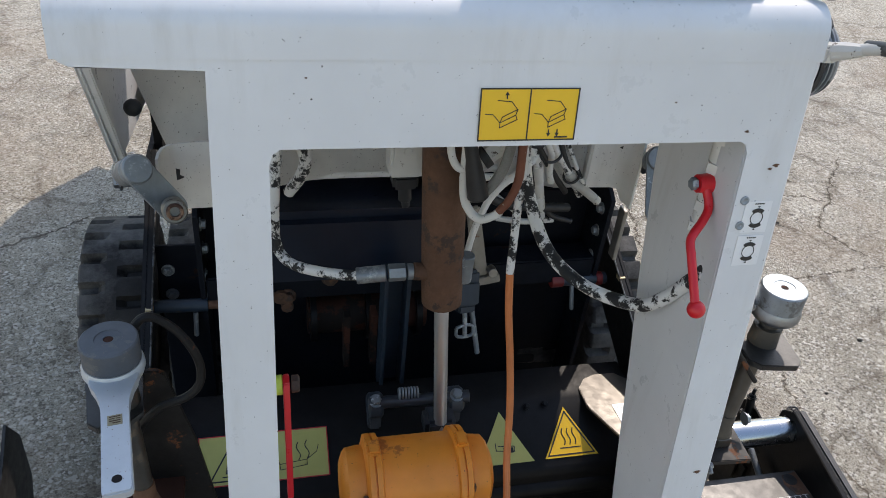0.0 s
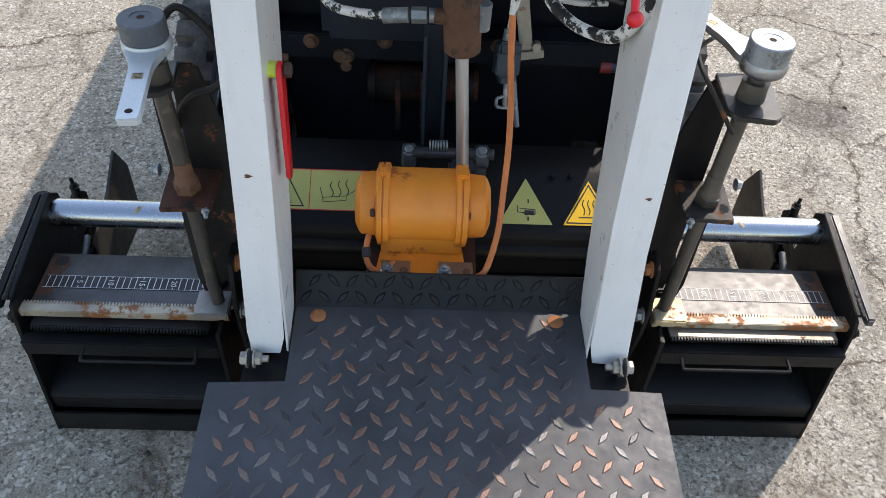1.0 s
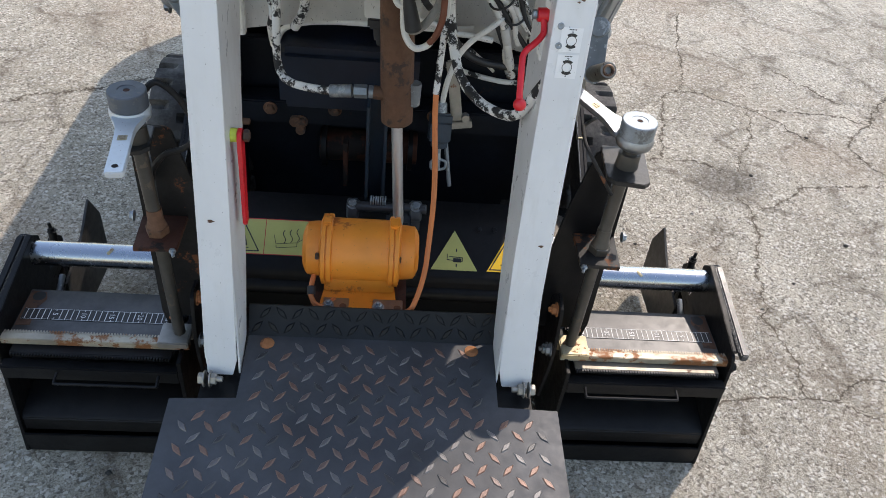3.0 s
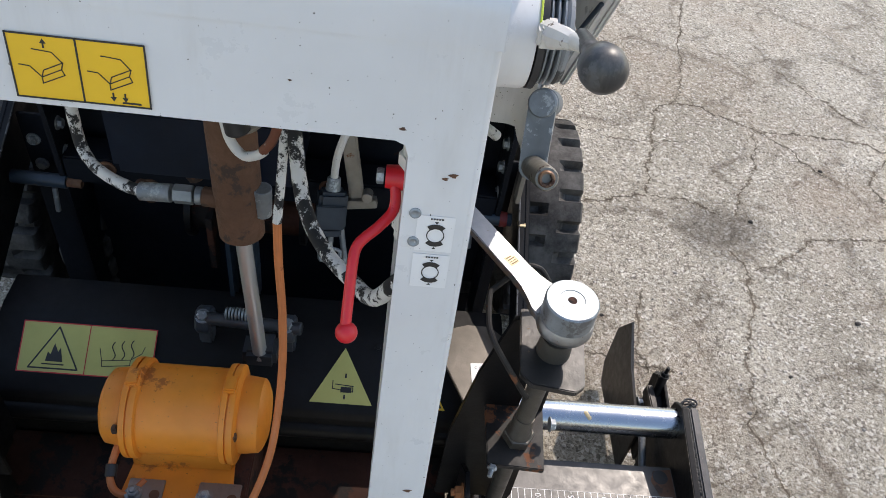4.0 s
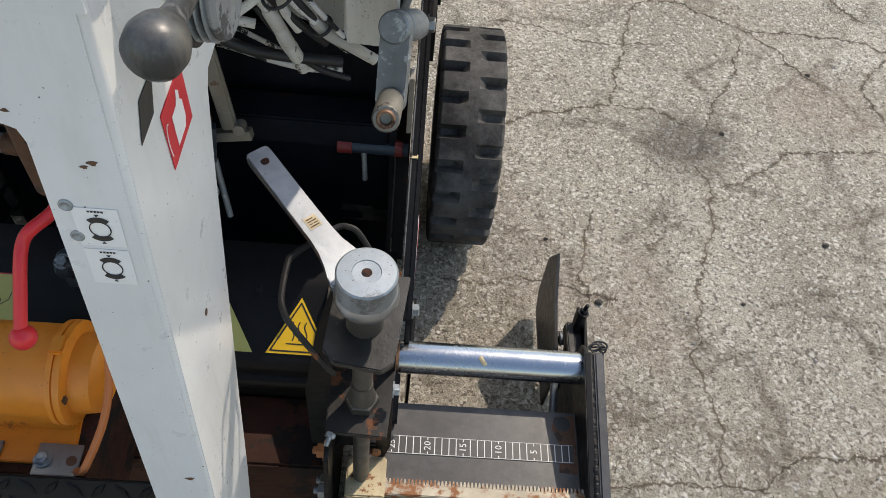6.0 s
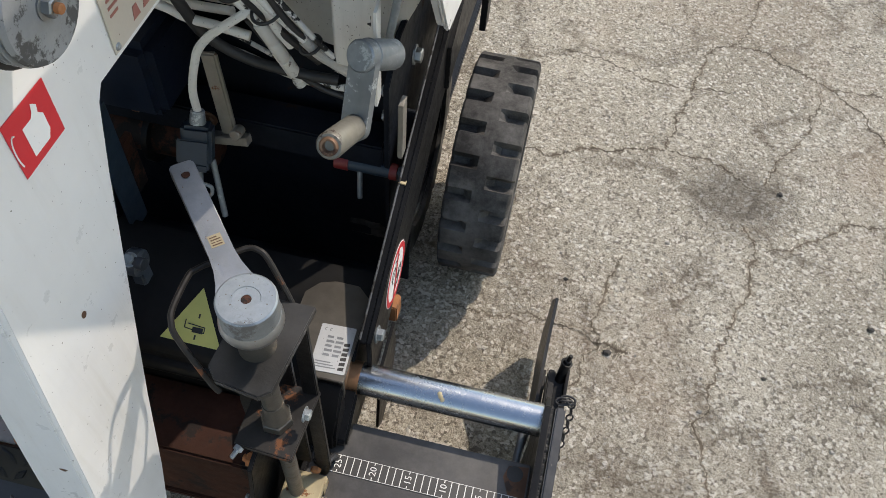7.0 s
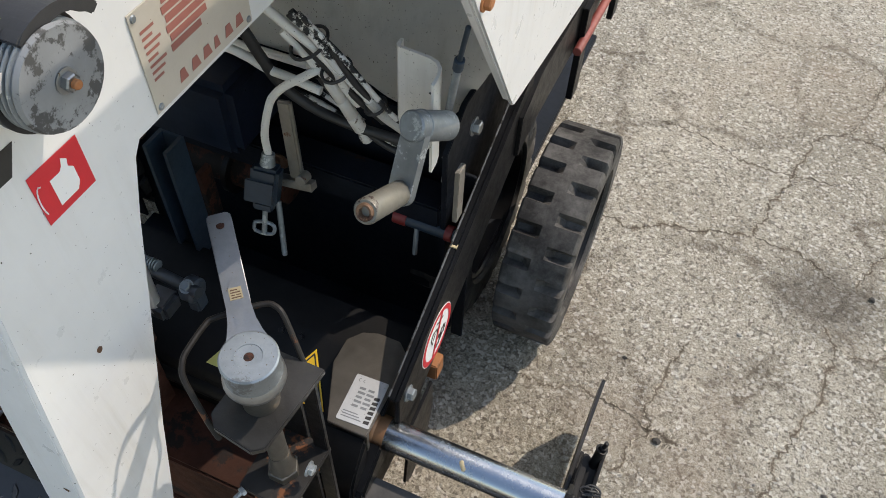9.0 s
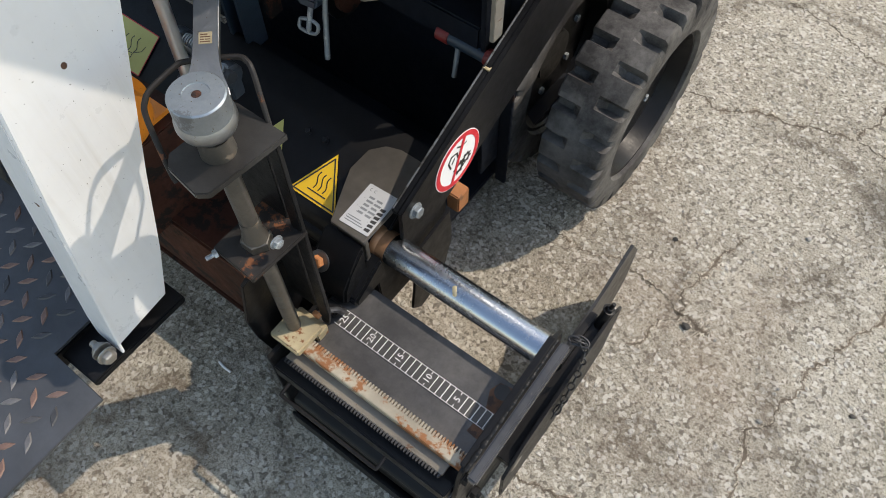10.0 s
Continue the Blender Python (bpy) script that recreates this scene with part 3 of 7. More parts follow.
# lift / lower sticker
bm = bmesh.new()
FRONT.rect(bm, -0.0315, 0.0015, 0.0465, 0.042)
sticker = part("instruction_sticker", bm, yellow, front_panel, "yellow sticker with two screed lifting pictograms")
bm = bmesh.new()
for a, b in (((-0.0315, 0.0015), (0.0465, 0.0015)), ((-0.0315, 0.042), (0.0465, 0.042)), ((-0.0315, 0.0015), (-0.0315, 0.042)), ((0.0465, 0.0015), (0.0465, 0.042)), ((0.0075, 0.0015), (0.0075, 0.042))):
    FRONT.stroke(bm, [a, b], 0.0011)
for ox, arrows in ((-0.029, ((0.018, 1),)), (0.010, ((0.015, -1), (0.022, -1)))):
    FRONT.stroke(bm, [(ox + 0.002, 0.0225), (ox + 0.008, 0.022), (ox + 0.014, 0.0155), (ox + 0.026, 0.0215), (ox + 0.0275, 0.026), (ox + 0.0155, 0.020), (ox + 0.014, 0.0155)], 0.0006)
    FRONT.stroke(bm, [(ox + 0.014, 0.0155), (ox + 0.014, 0.0115), (ox + 0.0275, 0.018), (ox + 0.026, 0.0215)], 0.0006)
    FRONT.stroke(bm, [(ox + 0.011, 0.033), (ox + 0.022, 0.032), (ox + 0.027, 0.026)], 0.0006)
    for ax, dr in arrows:
        base = 0.0365 if dr > 0 else 0.0075
        FRONT.stroke(bm, [(ox + ax, base - 0.002 * dr), (ox + ax, base + 0.001 * dr)], 0.001)
        FRONT.sheet(bm, [(ox + ax - 0.0018, base + 0.0005 * dr), (ox + ax + 0.0018, base + 0.0005 * dr), (ox + ax, base + 0.0035 * dr)], 0.001, 0.0002)
FRONT.rect(bm, 0.030, 0.0030, 0.041, 0.0042, 0.001, 0.0002)
part("pictogram", bm, ink, sticker, "black line drawings and arrows")
ARC = (48, 132)
# two valve-position stickers and the screws beside them on the leg
for zc in (-0.074, -0.107):
    bm = bmesh.new()
    FRONT.rect(bm, 0.216, zc - 0.015, 0.242, zc + 0.015, 0.0003, 0.0003)
    st = part("valve_sticker", bm, paper, front_panel, "small white sticker with a round valve symbol")
    bm = bmesh.new()
    FRONT.ring(bm, 0.2295, zc - 0.001, 0.0056, 0.0063, 0.0009, n=26)
    FRONT.ring(bm, 0.2295, zc - 0.001, 0.0064, 0.0094, 0.0009, n=12, st=ARC[0], en=ARC[1])
    FRONT.ring(bm, 0.2295, zc - 0.001, 0.0064, 0.0094, 0.0009, n=12, st=ARC[0] + 180, en=ARC[1] + 180)
    FRONT.sheet(bm, [(0.2282, zc + 0.0105), (0.2308, zc + 0.0105), (0.2295, zc + 0.0088)], 0.0009, 0.0002)
    FRONT.sheet(bm, [(0.2282, zc - 0.0125), (0.2308, zc - 0.0125), (0.2295, zc - 0.0108)], 0.0009, 0.0002)
    for k in range(5):
        FRONT.rect(bm, 0.2250 + k * 0.0019, zc + 0.0122, 0.2263 + k * 0.0019, zc + 0.0134, 0.0009, 0.0002)
    part("valve_symbol", bm, ink, st)
for a, b in ((0.214, -0.058), (0.215, -0.082)):
    p = FRONT.at(a, b)
    bm = bmesh.new()
    lathe(bm, p, FRONT.n, [(0, 0.0042), (0.0008, 0.0042), (0.0014, 0.0030), (0.0008, 0.0018), (0.0004, 0.001)], 16)
    part("screw", bm, zinc_dull, front_panel, "dull countersunk screw")
# chips of rust and drilled holes
for a, b, r in ((0.238, -0.37, 0.0035), (-0.2185, -0.356, 0.0042), (0.236, -0.026, 0.0028), (0.231, -0.029, 0.002), (0.13, 0.03, 0.001), (-0.16, 0.05, 0.001), (0.20, 0.005, 0.002)):
    bm = bmesh.new()
    FRONT.sheet(bm, [(a + r * (1 + 0.5 * math.sin(3 * t + a * 50)) * math.cos(t), b + 0.6 * r * math.sin(t)) for t in [k * 0.63 for k in range(10)]], 0.0002, 0.0002)
    part("rust_chip", bm, rust, front_panel, "brown rusted paint chip")

SIDE = Face((0.2537, 0, 0.9), (0, 1, 0), (0, 0, 1), (1, 0, 0))
bm = bmesh.new()
SIDE.rect(bm, 0.085, 0.009, 0.134, 0.056)
sq = part("safety_sticker", bm, ink_red, right_cheek, "red square sticker with a white open-hopper pictogram")
bm = bmesh.new()
SIDE.sheet(bm, [(0.100, 0.016), (0.118, 0.016), (0.122, 0.022), (0.122, 0.036), (0.118, 0.040), (0.1195, 0.046), (0.115, 0.050), (0.113, 0.044), (0.110, 0.041), (0.100, 0.041)], 0.001, 0.0002)
SIDE.stroke(bm, [(0.090 + 0.004 * math.cos(t), 0.030 + 0.014 * math.sin(t)) for t in [1.2 + k * 0.35 for k in range(9)]], 0.0012)
part("pictogram", bm, paper, sq)
bm = bmesh.new()
SIDE.sheet(bm, [(0.052, 0.066), (0.078, 0.066), (0.090, 0.088), (0.064, 0.088)])
part("hour_sticker", bm, ink, right_cheek, "black sticker with worn white lettering")
bm = bmesh.new()
SIDE.rect(bm, 0.212, 0.0115, 0.352, 0.104, 0.0004, 0.0012)
plate = part("name_plate", bm, nameplate, right_cheek, "beige metal type plate with unreadable rows and a worn brown emblem")
bm = bmesh.new()
for k in range(6):
    SIDE.rect(bm, 0.246 + 0.002 * (k % 2), 0.050 + k * 0.0085, 0.286 + 0.010 * min(k, 2), 0.0565 + k * 0.0085, 0.0018, 0.0002)
for k in range(8):
    SIDE.rect(bm, 0.219, 0.040 + k * 0.0062, 0.231 + 0.004 * ((k * 7) % 3), 0.0425 + k * 0.0062, 0.0018, 0.0002)
for k, w in enumerate((0.013, 0.015, 0.015, 0.010, 0.014, 0.014)):  # emblem as plain slanted blocks
    a = 0.245 + k * 0.0165
    SIDE.sheet(bm, [(a, 0.019), (a + w * 0.85, 0.019), (a + w * 0.65, 0.030), (a + w * 0.2, 0.030)], 0.0018, 0.0002)
part("print", bm, ink_brown, plate, "brown rows and emblem blocks")
for a, b in ((0.217, 0.016), (0.347, 0.016), (0.217, 0.099)):
    bm = bmesh.new()
    lathe(bm, SIDE.at(a, b, 0.0016), (1, 0, 0), [(0, 0.0034), (0.0012, 0.0026), (0.0014, 0.001)], 12)
    part("rivet", bm, zinc_dull, plate)
bm = bmesh.new()
SIDE.disc(bm, 0.0685, -0.138, 0.0038, 0.0002, 0.0002, 16, 0.8)
part("drilled_hole", bm, rust, right_cheek, "small drilled hole with a rusty rim")

# mounting box on the top sheet and a hose crossing above it
bm = bmesh.new()
box(bm, (-0.02, 0.075, 1.1045), (0.2, 0.30, 1.16), 0.002)
part("seat_box", bm, white, gantry)
bm = bmesh.new()
box(bm, (0.065, 0.070, 1.1046), (0.204, 0.0745, 1.118), 0.001)
box(bm, (-0.10, 0.070, 1.1046), (0.062, 0.0745, 1.112), 0.001)
part("rusty_edge", bm, rust, gantry, "rusted lower edge of the box")
bm = bmesh.new()
sweep(bm, [(0.205, 0.20, 1.13), (0.228, 0.125, 1.116), (0.242, 0.079, 1.110), (0.250, 0.067, 1.109), (0.258, 0.063, 1.109), (0.267, 0.066, 1.110), (0.276, 0.078, 1.112), (0.281, 0.091, 1.115), (0.292, 0.14, 1.135), (0.31, 0.22, 1.17)], 0.0036, 14)
part("hose", bm, hose_black, gantry, "black rubber hose")

# rounded vertical bend between front and side sheets
bm = bmesh.new()
rod(bm, (0.2492, lean(0.372) + 0.0054, 0.372), (0.2492, lean(1.088) + 0.0054, 1.088), 0.0046, n=20)
part("corner_bend", bm, white, gantry)

# inner webs of the legs
for x, pts in ((0.2065, [(lean(0.372) + 0.004, 0.372), (0.022, 0.385), (0.053, 0.47), (0.076, 0.55), (0.110, 0.68), (0.136, 0.77), (0.166, 0.90), (0.180, 0.992), (lean(0.992) + 0.004, 0.992)]),
               (-0.1955, [(lean(0.372) + 0.004, 0.372), (0.012, 0.39), (0.060, 0.50), (0.090, 0.60), (0.124, 0.70), (0.145, 0.78), (0.178, 0.86), (0.20, 0.992), (lean(0.992) + 0.004, 0.992)])):
    bm = bmesh.new()
    prism(bm, pts, "x", x - 0.0015, x + 0.0015, 0.0006)
    part("inner_web", bm, white, gantry, "white tapered inner web of the leg")

# throttle: welded boss, disc stack, lever with ball grip
AX = Vector((1, 0, 0))
C = Vector((0.2535, 0.110, 1.040))
bm = bmesh.new()
lathe(bm, C - AX * 0.004, AX, [(0, 0.046), (0.004, 0.044), (0.012, 0.040), (0.027, 0.039), (0.029, 0.038)], 40)
boss = part("boss", bm, white, gantry, "white round boss welded to the side")
bm = bmesh.new()
sweep(bm, [C + AX * 0.0256 + Vector((0, 0.0388 * math.cos(radians(a)), 0.0388 * math.sin(radians(a)))) for a in range(70, 151, 10)], 0.0008, 8, 2)
part("rim_mark", bm, lime, boss, "yellow-green rim line")
bm = bmesh.new()
lathe(bm, C + AX * 0.0262, AX, [(0, 0.0388), (0.0045, 0.0388), (0.0047, 0.022), (0.0065, 0.022)], 40)
part("inner_disc", bm, hose_black, boss, "black friction disc")
bm = bmesh.new()
for k in range(3):
    lathe(bm, C + AX * (0.0325 + k * 0.0033), AX, [(0, 0.028), (0.0022, 0.028)], 36)
part("friction_ring", bm, zinc_dull, boss, "thin steel friction rings")
bm = bmesh.new()
lathe(bm, C + AX * 0.0420, AX, [(0, 0.033), (0.003, 0.0345), (0.006, 0.033), (0.0063, 0.012), (0.007, 0.010)], 40)
part("outer_disc", bm, coat("scuffed_grey_disc", (0.20, 0.21, 0.22), 0.5, vary=0.3, wear=(0.06, 0.06, 0.06), wear_at=0.52, wear_scale=40, bump=0.3), boss, "scuffed grey outer disc")
hex_bolt(C + AX * 0.0488, AX, 0.0062, zinc, boss, "nut", "zinc plated lock nut")
bm = bmesh.new()
rod(bm, C + AX * 0.053, C + AX * 0.0595, 0.0032, n=12)
part("threaded_stud", bm, rust_bright, boss, "rusty threaded stud")
bm = bmesh.new()
prism(bm, [(0.120 + r * math.cos(radians(a)), 1.036 + r * math.sin(radians(a))) for a in range(35, 126, 10) for r in (0.046,)] + [(0.120 + 0.038 * math.cos(radians(a)), 1.036 + 0.038 * math.sin(radians(a))) for a in range(125, 34, -10)], "x", 0.2665, 0.2975, 0.0012)
part("lever_clamp", bm, coat("dark_clamp", (0.03, 0.03, 0.032), 0.45), boss, "black curved cover over the friction rings")
bm = bmesh.new()
for k in range(4):
    lathe(bm, C + AX * (0.0275 + k * 0.0042), AX, [(0, 0.034), (0.0008, 0.0355), (0.0018, 0.0355), (0.0026, 0.034)], 36)
part("spring_washer", bm, zinc_dull, boss, "worn spring washers under the cover")
lever = thing("throttle_lever", (0.30, 0.05, 1.07), "worn dark ball-grip throttle lever with white painted shank", "lever")
bm = bmesh.new()
sweep(bm, [(0.285, 0.080, 1.052), (0.288, 0.064, 1.060), (0.297, 0.045, 1.072), (0.300, 0.012, 1.083)], 0.0052, 14)
box(bm, (0.2775, 0.068, 1.050), (0.2915, 0.086, 1.064), 0.002)
lathe(bm, (0.2830, 0.080, 1.057), (0.35, -0.90, 0.35), [(-0.002, 0.0060), (0.0, 0.0076), (0.020, 0.0074), (0.028, 0.0064), (0.036, 0.0050)], 8)
part("shank", bm, chipped_white, lever, "white oversprayed shank with rust")
bm = bmesh.new()
lathe(bm, (0.2998, 0.020, 1.080), (0.03, -1, 0.25), [(-0.032, 0.0050), (-0.02, 0.0056), (-0.006, 0.0060), (0.004, 0.0074), (0.010, 0.0098), (0.016, 0.0122), (0.023, 0.0134), (0.030, 0.0126), (0.0345, 0.0095), (0.037, 0.005), (0.0378, 0.001)], 32)
part("ball_grip", bm, plastic, lever, "scuffed dark plastic ball grip")

# feet of the legs with their pivot bolts
for s in (1, -1):
    x = 0.250 if s > 0 else -0.2385
    hex_bolt((x + s * 0.005, -0.071, 0.380), (s, 0, 0), 0.0095, steel, gantry, "pivot_bolt", "grimy pivot bolt")
    hex_bolt((x - s * 0.002, -0.071, 0.380), (-s, 0, 0), 0.0095, steel, gantry, "pivot_nut", "grimy pivot nut", thread=0.010)

# red levers, valve and hose inside the frame
lev = thing("red_valve_lever", (0.18, 0, 0.855), "bright red cranked valve lever with a ball end", "lever")
bm = bmesh.new()
sweep(bm, [(0.1985, 0.064, 0.936), (0.2005, 0.056, 0.926), (0.199, 0.049, 0.918), (0.190, 0.040, 0.911), (0.180, 0.032, 0.9055), (0.1755, 0.027, 0.900), (0.1742, 0.018, 0.892), (0.1735, 0.003, 0.875), (0.173, -0.010, 0.860)], 0.0041, 12)
part("arm", bm, red, lev)
bm = bmesh.new()
bmesh.ops.create_uvsphere(bm, u_segments=18, v_segments=12, radius=0.0082, matrix=Matrix.Translation((0.174, -0.013, 0.855)))
part("ball_end", bm, red, lev)
bm = bmesh.new()
lathe(bm, (0.192, 0.067, 0.936), (1, 0, 0), [(0, 0.0085), (0.014, 0.0095), (0.016, 0.008)], 20)
part("hub", bm, red, lev)
hex_bolt((0.192, 0.067, 0.936), (-1, 0, 0), 0.006, zinc_dull, lev, "hub_nut", "dull nut", washer=False)
valve = thing("shut_off_valve", (0.21, 0.07, 0.9), "white oversprayed shut-off valve with pipe fittings", "valve")
bm = bmesh.new()
rod(bm, (0.214, 0.075, 0.985), (0.213, 0.070, 0.875), 0.011)
rod(bm, (0.207, 0.075, 0.926), (0.236, 0.075, 0.926), 0.009)
for z in (0.975, 0.945, 0.905, 0.882):
    lathe(bm, (0.2135, 0.072, z), (0, 0, 1), [(0, 0.0135), (0.010, 0.0135)], 6)
part("valve_body", bm, hose_white, valve)
bm = bmesh.new()
box(bm, (0.226, 0.040, 0.905), (0.232, 0.085, 0.962), 0.001)
part("bracket", bm, rust, valve, "rust brown bracket")
bm = bmesh.new()
rod(bm, (0.228, 0.06, 0.985), (0.228, 0.06, 0.955), 0.007)
part("brass_fitting", bm, tan_steel, valve, "tarnished brass fitting")
red2 = thing("red_locking_lever", (-0.18, 0.03, 0.60), "flat bright red locking lever on a lime spacer", "lever")
bm = bmesh.new()
prism(bm, [(0.060, 0.748), (0.051, 0.755), (0.041, 0.753), (0.036, 0.744), (0.024, 0.612), (0.028, 0.606), (0.038, 0.608), (0.041, 0.614), (0.060, 0.735)], "x", -0.1845, -0.1785, 0.001)
part("blade", bm, red, red2)
bm = bmesh.new()
rod(bm, (-0.212, 0.050, 0.744), (-0.1846, 0.050, 0.744), 0.0095)
part("spacer", bm, lime, red2, "lime green spacer sleeve")
hex_bolt((-0.1785, 0.050, 0.744), (1, 0, 0), 0.0085, rust, red2, "bolt", "rusty bolt head", washer=False)

# ---- operator step ----
def step_z(y):
    return 0.385 + 0.027 * y


step = thing("operator_platform", (0, -0.2, 0.34), "black tread-plate operator step with worn rusty lugs", "platform")
tilt = Matrix(((1, 0, 0, 0.004), (0, 1, 0, 0), (0, 0.027, 1, 0.385), (0, 0, 0, 1)))
bm = bmesh.new()
prism(bm, [(-0.196, 0.018), (-0.194, -0.108), (-0.292, -0.111), (-0.290, -0.342), (-0.286, -0.347), (0.286, -0.347), (0.290, -0.342), (0.292, -0.111), (0.199, -0.109), (0.201, 0.018)], "z", -0.005, 0.0, 0.0008, tilt)
deck = part("tread_plate", bm, tread_plate, step)
bm = bmesh.new()
box(bm, (-0.290, -0.3485, -0.030), (0.290, -0.344, -0.0008), 0.0015, tilt)
part("front_flange", bm, tread_plate, step, "folded front edge")
bm = bmesh.new()
prism(bm, [(0.012, 0.3815), (0.017, 0.386), (0.043, 0.430), (0.0465, 0.428), (0.020, 0.381)], "x", -0.192, 0.208, 0.0008)
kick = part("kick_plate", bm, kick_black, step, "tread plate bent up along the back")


def lug(bm, x, y, ang, m, L=0.0125, w=0.0042, h=0.0016):
    c, s = math.cos(ang), math.sin(ang)
    out = [(L, 0), (L * 0.55, w * 0.56), (0, w), (-L * 0.55, w * 0.56), (-L, 0), (-L * 0.55, -w * 0.56), (0, -w), (L * 0.55, -w * 0.56)]
    low = [bm.verts.new(m @ Vector((x + a * c - b * s, y + a * s + b * c, 0.0))) for a, b in out]
    top = [bm.verts.new(m @ Vector((x + 0.72 * (a * c - b * s), y + 0.72 * (a * s + b * c), h))) for a, b in out]
    for k in range(8):
        bm.faces.new((low[k], low[(k + 1) % 8], top[(k + 1) % 8], top[k]))
    bm.faces.new(top)


bm = bmesh.new()
lug(bm, 0, 0, 0, Matrix(), 0.0136, 0.0045)
bmesh.ops.recalc_face_normals(bm, faces=bm.faces)
lug_mesh = {}
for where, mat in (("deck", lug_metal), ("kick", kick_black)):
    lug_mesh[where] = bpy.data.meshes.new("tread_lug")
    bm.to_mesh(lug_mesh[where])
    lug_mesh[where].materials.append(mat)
bm.free()


def place_lug(parent, mesh, m):
    ob = new("tread_lug", mesh)
    ob.parent = parent
    ob.matrix_world = m


SCREWS = ((-0.160, 0.0), (0.168, 0.0), (-0.209, -0.281), (0.216, -0.282))
for j in range(-18, 1):
    for i in range(-8, 9):
        x, y = i * 0.0375 + (0.01875 if j % 2 else 0.0) + 0.004, j * 0.0192 - 0.006
        wide = 0.277 if y < -0.122 else 0.182
        if abs(x - 0.004) > wide or y < -0.332:
            continue
        if any(math.hypot(x - 0.004 - a, y - b) < 0.0165 for a, b in SCREWS):
            continue
        place_lug(deck, lug_mesh["deck"], tilt @ Matrix.Translation((x - 0.004, y, 0)) @ Matrix.Rotation(radians(50) if j % 2 else radians(-50), 4, "Z"))
kick_m = Matrix.Translation((0, 0.0165, 0.3862)) @ Matrix.Rotation(math.atan2(0.044, 0.026), 4, "X")
for i in range(-7, 9):
    for j in (0.014, 0.038):
        place_lug(kick, lug_mesh["kick"], kick_m @ Matrix.Translation((i * 0.0255 + (0.013 if j > 0.02 else 0), j, 0)) @ Matrix.Rotation(radians(48) if i % 2 else radians(-48), 4, "Z"))
for (x, y), k, m in zip(SCREWS, (1.0, 1.0, 0.85, 1.0), (rust_bright, rust_bright, dark_rust, rust_bright)):
    bm = bmesh.new()
    lathe(bm, (x, y, step_z(y) + 0.0005), (0, 0, 1), [(0, 0.0115 * k), (0.0015, 0.011 * k), (0.003, 0.007 * k), (0.0026, 0.004 * k)], 20)
    part("screw", bm, m, step, "rusty round screw head")
for x, h, lo, hi in ((-0.17, 0.02, (-0.33, 0.335), (0.03, 0.370)), (0.18, 0.02, (-0.33, 0.335), (0.03, 0.370)), (0.228, 0.034, (-0.104, 0.350), (0.045, 0.362)), (-0.219, 0.034, (-0.104, 0.350), (0.045, 0.362))):
    part("support_rail", box(bmesh.new(), (x - h, *lo), (x + h, *hi), 0.002), black, step, "black support rail under the plate")

# ---- main screed ----
screed = thing("paving_screed", (0.02, 0.2, 0.0), "black steel main screed beam with faded warning stickers", "screed")
bm = bmesh.new()
prism(bm, [(0.268, 0.12), (0.260, 0.284), (0.262, 0.294), (0.270, 0.3035), (0.355, 0.3558), (0.375, 0.360), (0.43, 0.360), (0.435, 0.34), (0.435, 0.12)], "x", -0.345, 0.395, 0.002)
beam = part("beam", bm, beam_black, screed, "black sloping cross beam")
bm = bmesh.new()
rod(bm, (-0.34, 0.262, 0.262), (0.39, 0.266, 0.256), 0.017)
part("cross_tube", bm, black, screed)
bm = bmesh.new()
box(bm, (-0.335, 0.155, 0.012), (0.326, 0.262, 0.200), 0.004)
box(bm, (-0.335, 0.150, 0.0005), (0.326, 0.40, 0.012), 0.002)
part("screed_box", bm, dark_rust, screed, "dark rusting screed housing")
bm = bmesh.new()
prism(bm, [(0.302, 0.372), (0.318, 0.392), (0.340, 0.400), (0.375, 0.400), (0.397, 0.380), (0.397, 0.246), (0.338, 0.246), (0.302, 0.330)], "z", 0.3565, 0.3625, 0.001)
box(bm, (0.345, 0.250, 0.30), (0.395, 0.258, 0.3564), 0.001)
part("end_gusset", bm, gusset_glare, screed)
HINGE = [(0.100, 0.150), (0.080, 0.262), (0.076, 0.315), (0.092, 0.396), (0.106, 0.402), (0.130, 0.402), (0.165, 0.360), (0.190, 0.262), (0.190, 0.150)]
for s in (1, -1):
    PLACE[0] = right_side if s > 0 else left_side
    bm = bmesh.new()
    prism(bm, HINGE, "x", 0.327, 0.333, 0.001)
    br = part("hinge_plate", bm, black, screed, "black hinge plate")
    for y, z, m in ((0.113, 0.377, rust_bright), (0.091, 0.297, zinc_dull), (0.112, 0.275, zinc_dull)):
        hex_bolt((0.327, y, z), (-1, 0, 0), 0.0095, m, br, "bolt", "", thread=0.006)
PLACE[0] = right_side

SLOPE = Face((0, 0.276, 0.3085), (1, 0, 0), (0, 1, 0.615), (0, -0.615, 1))


def sl(y):
    return (y - 0.276) * math.hypot(1, 0.615)


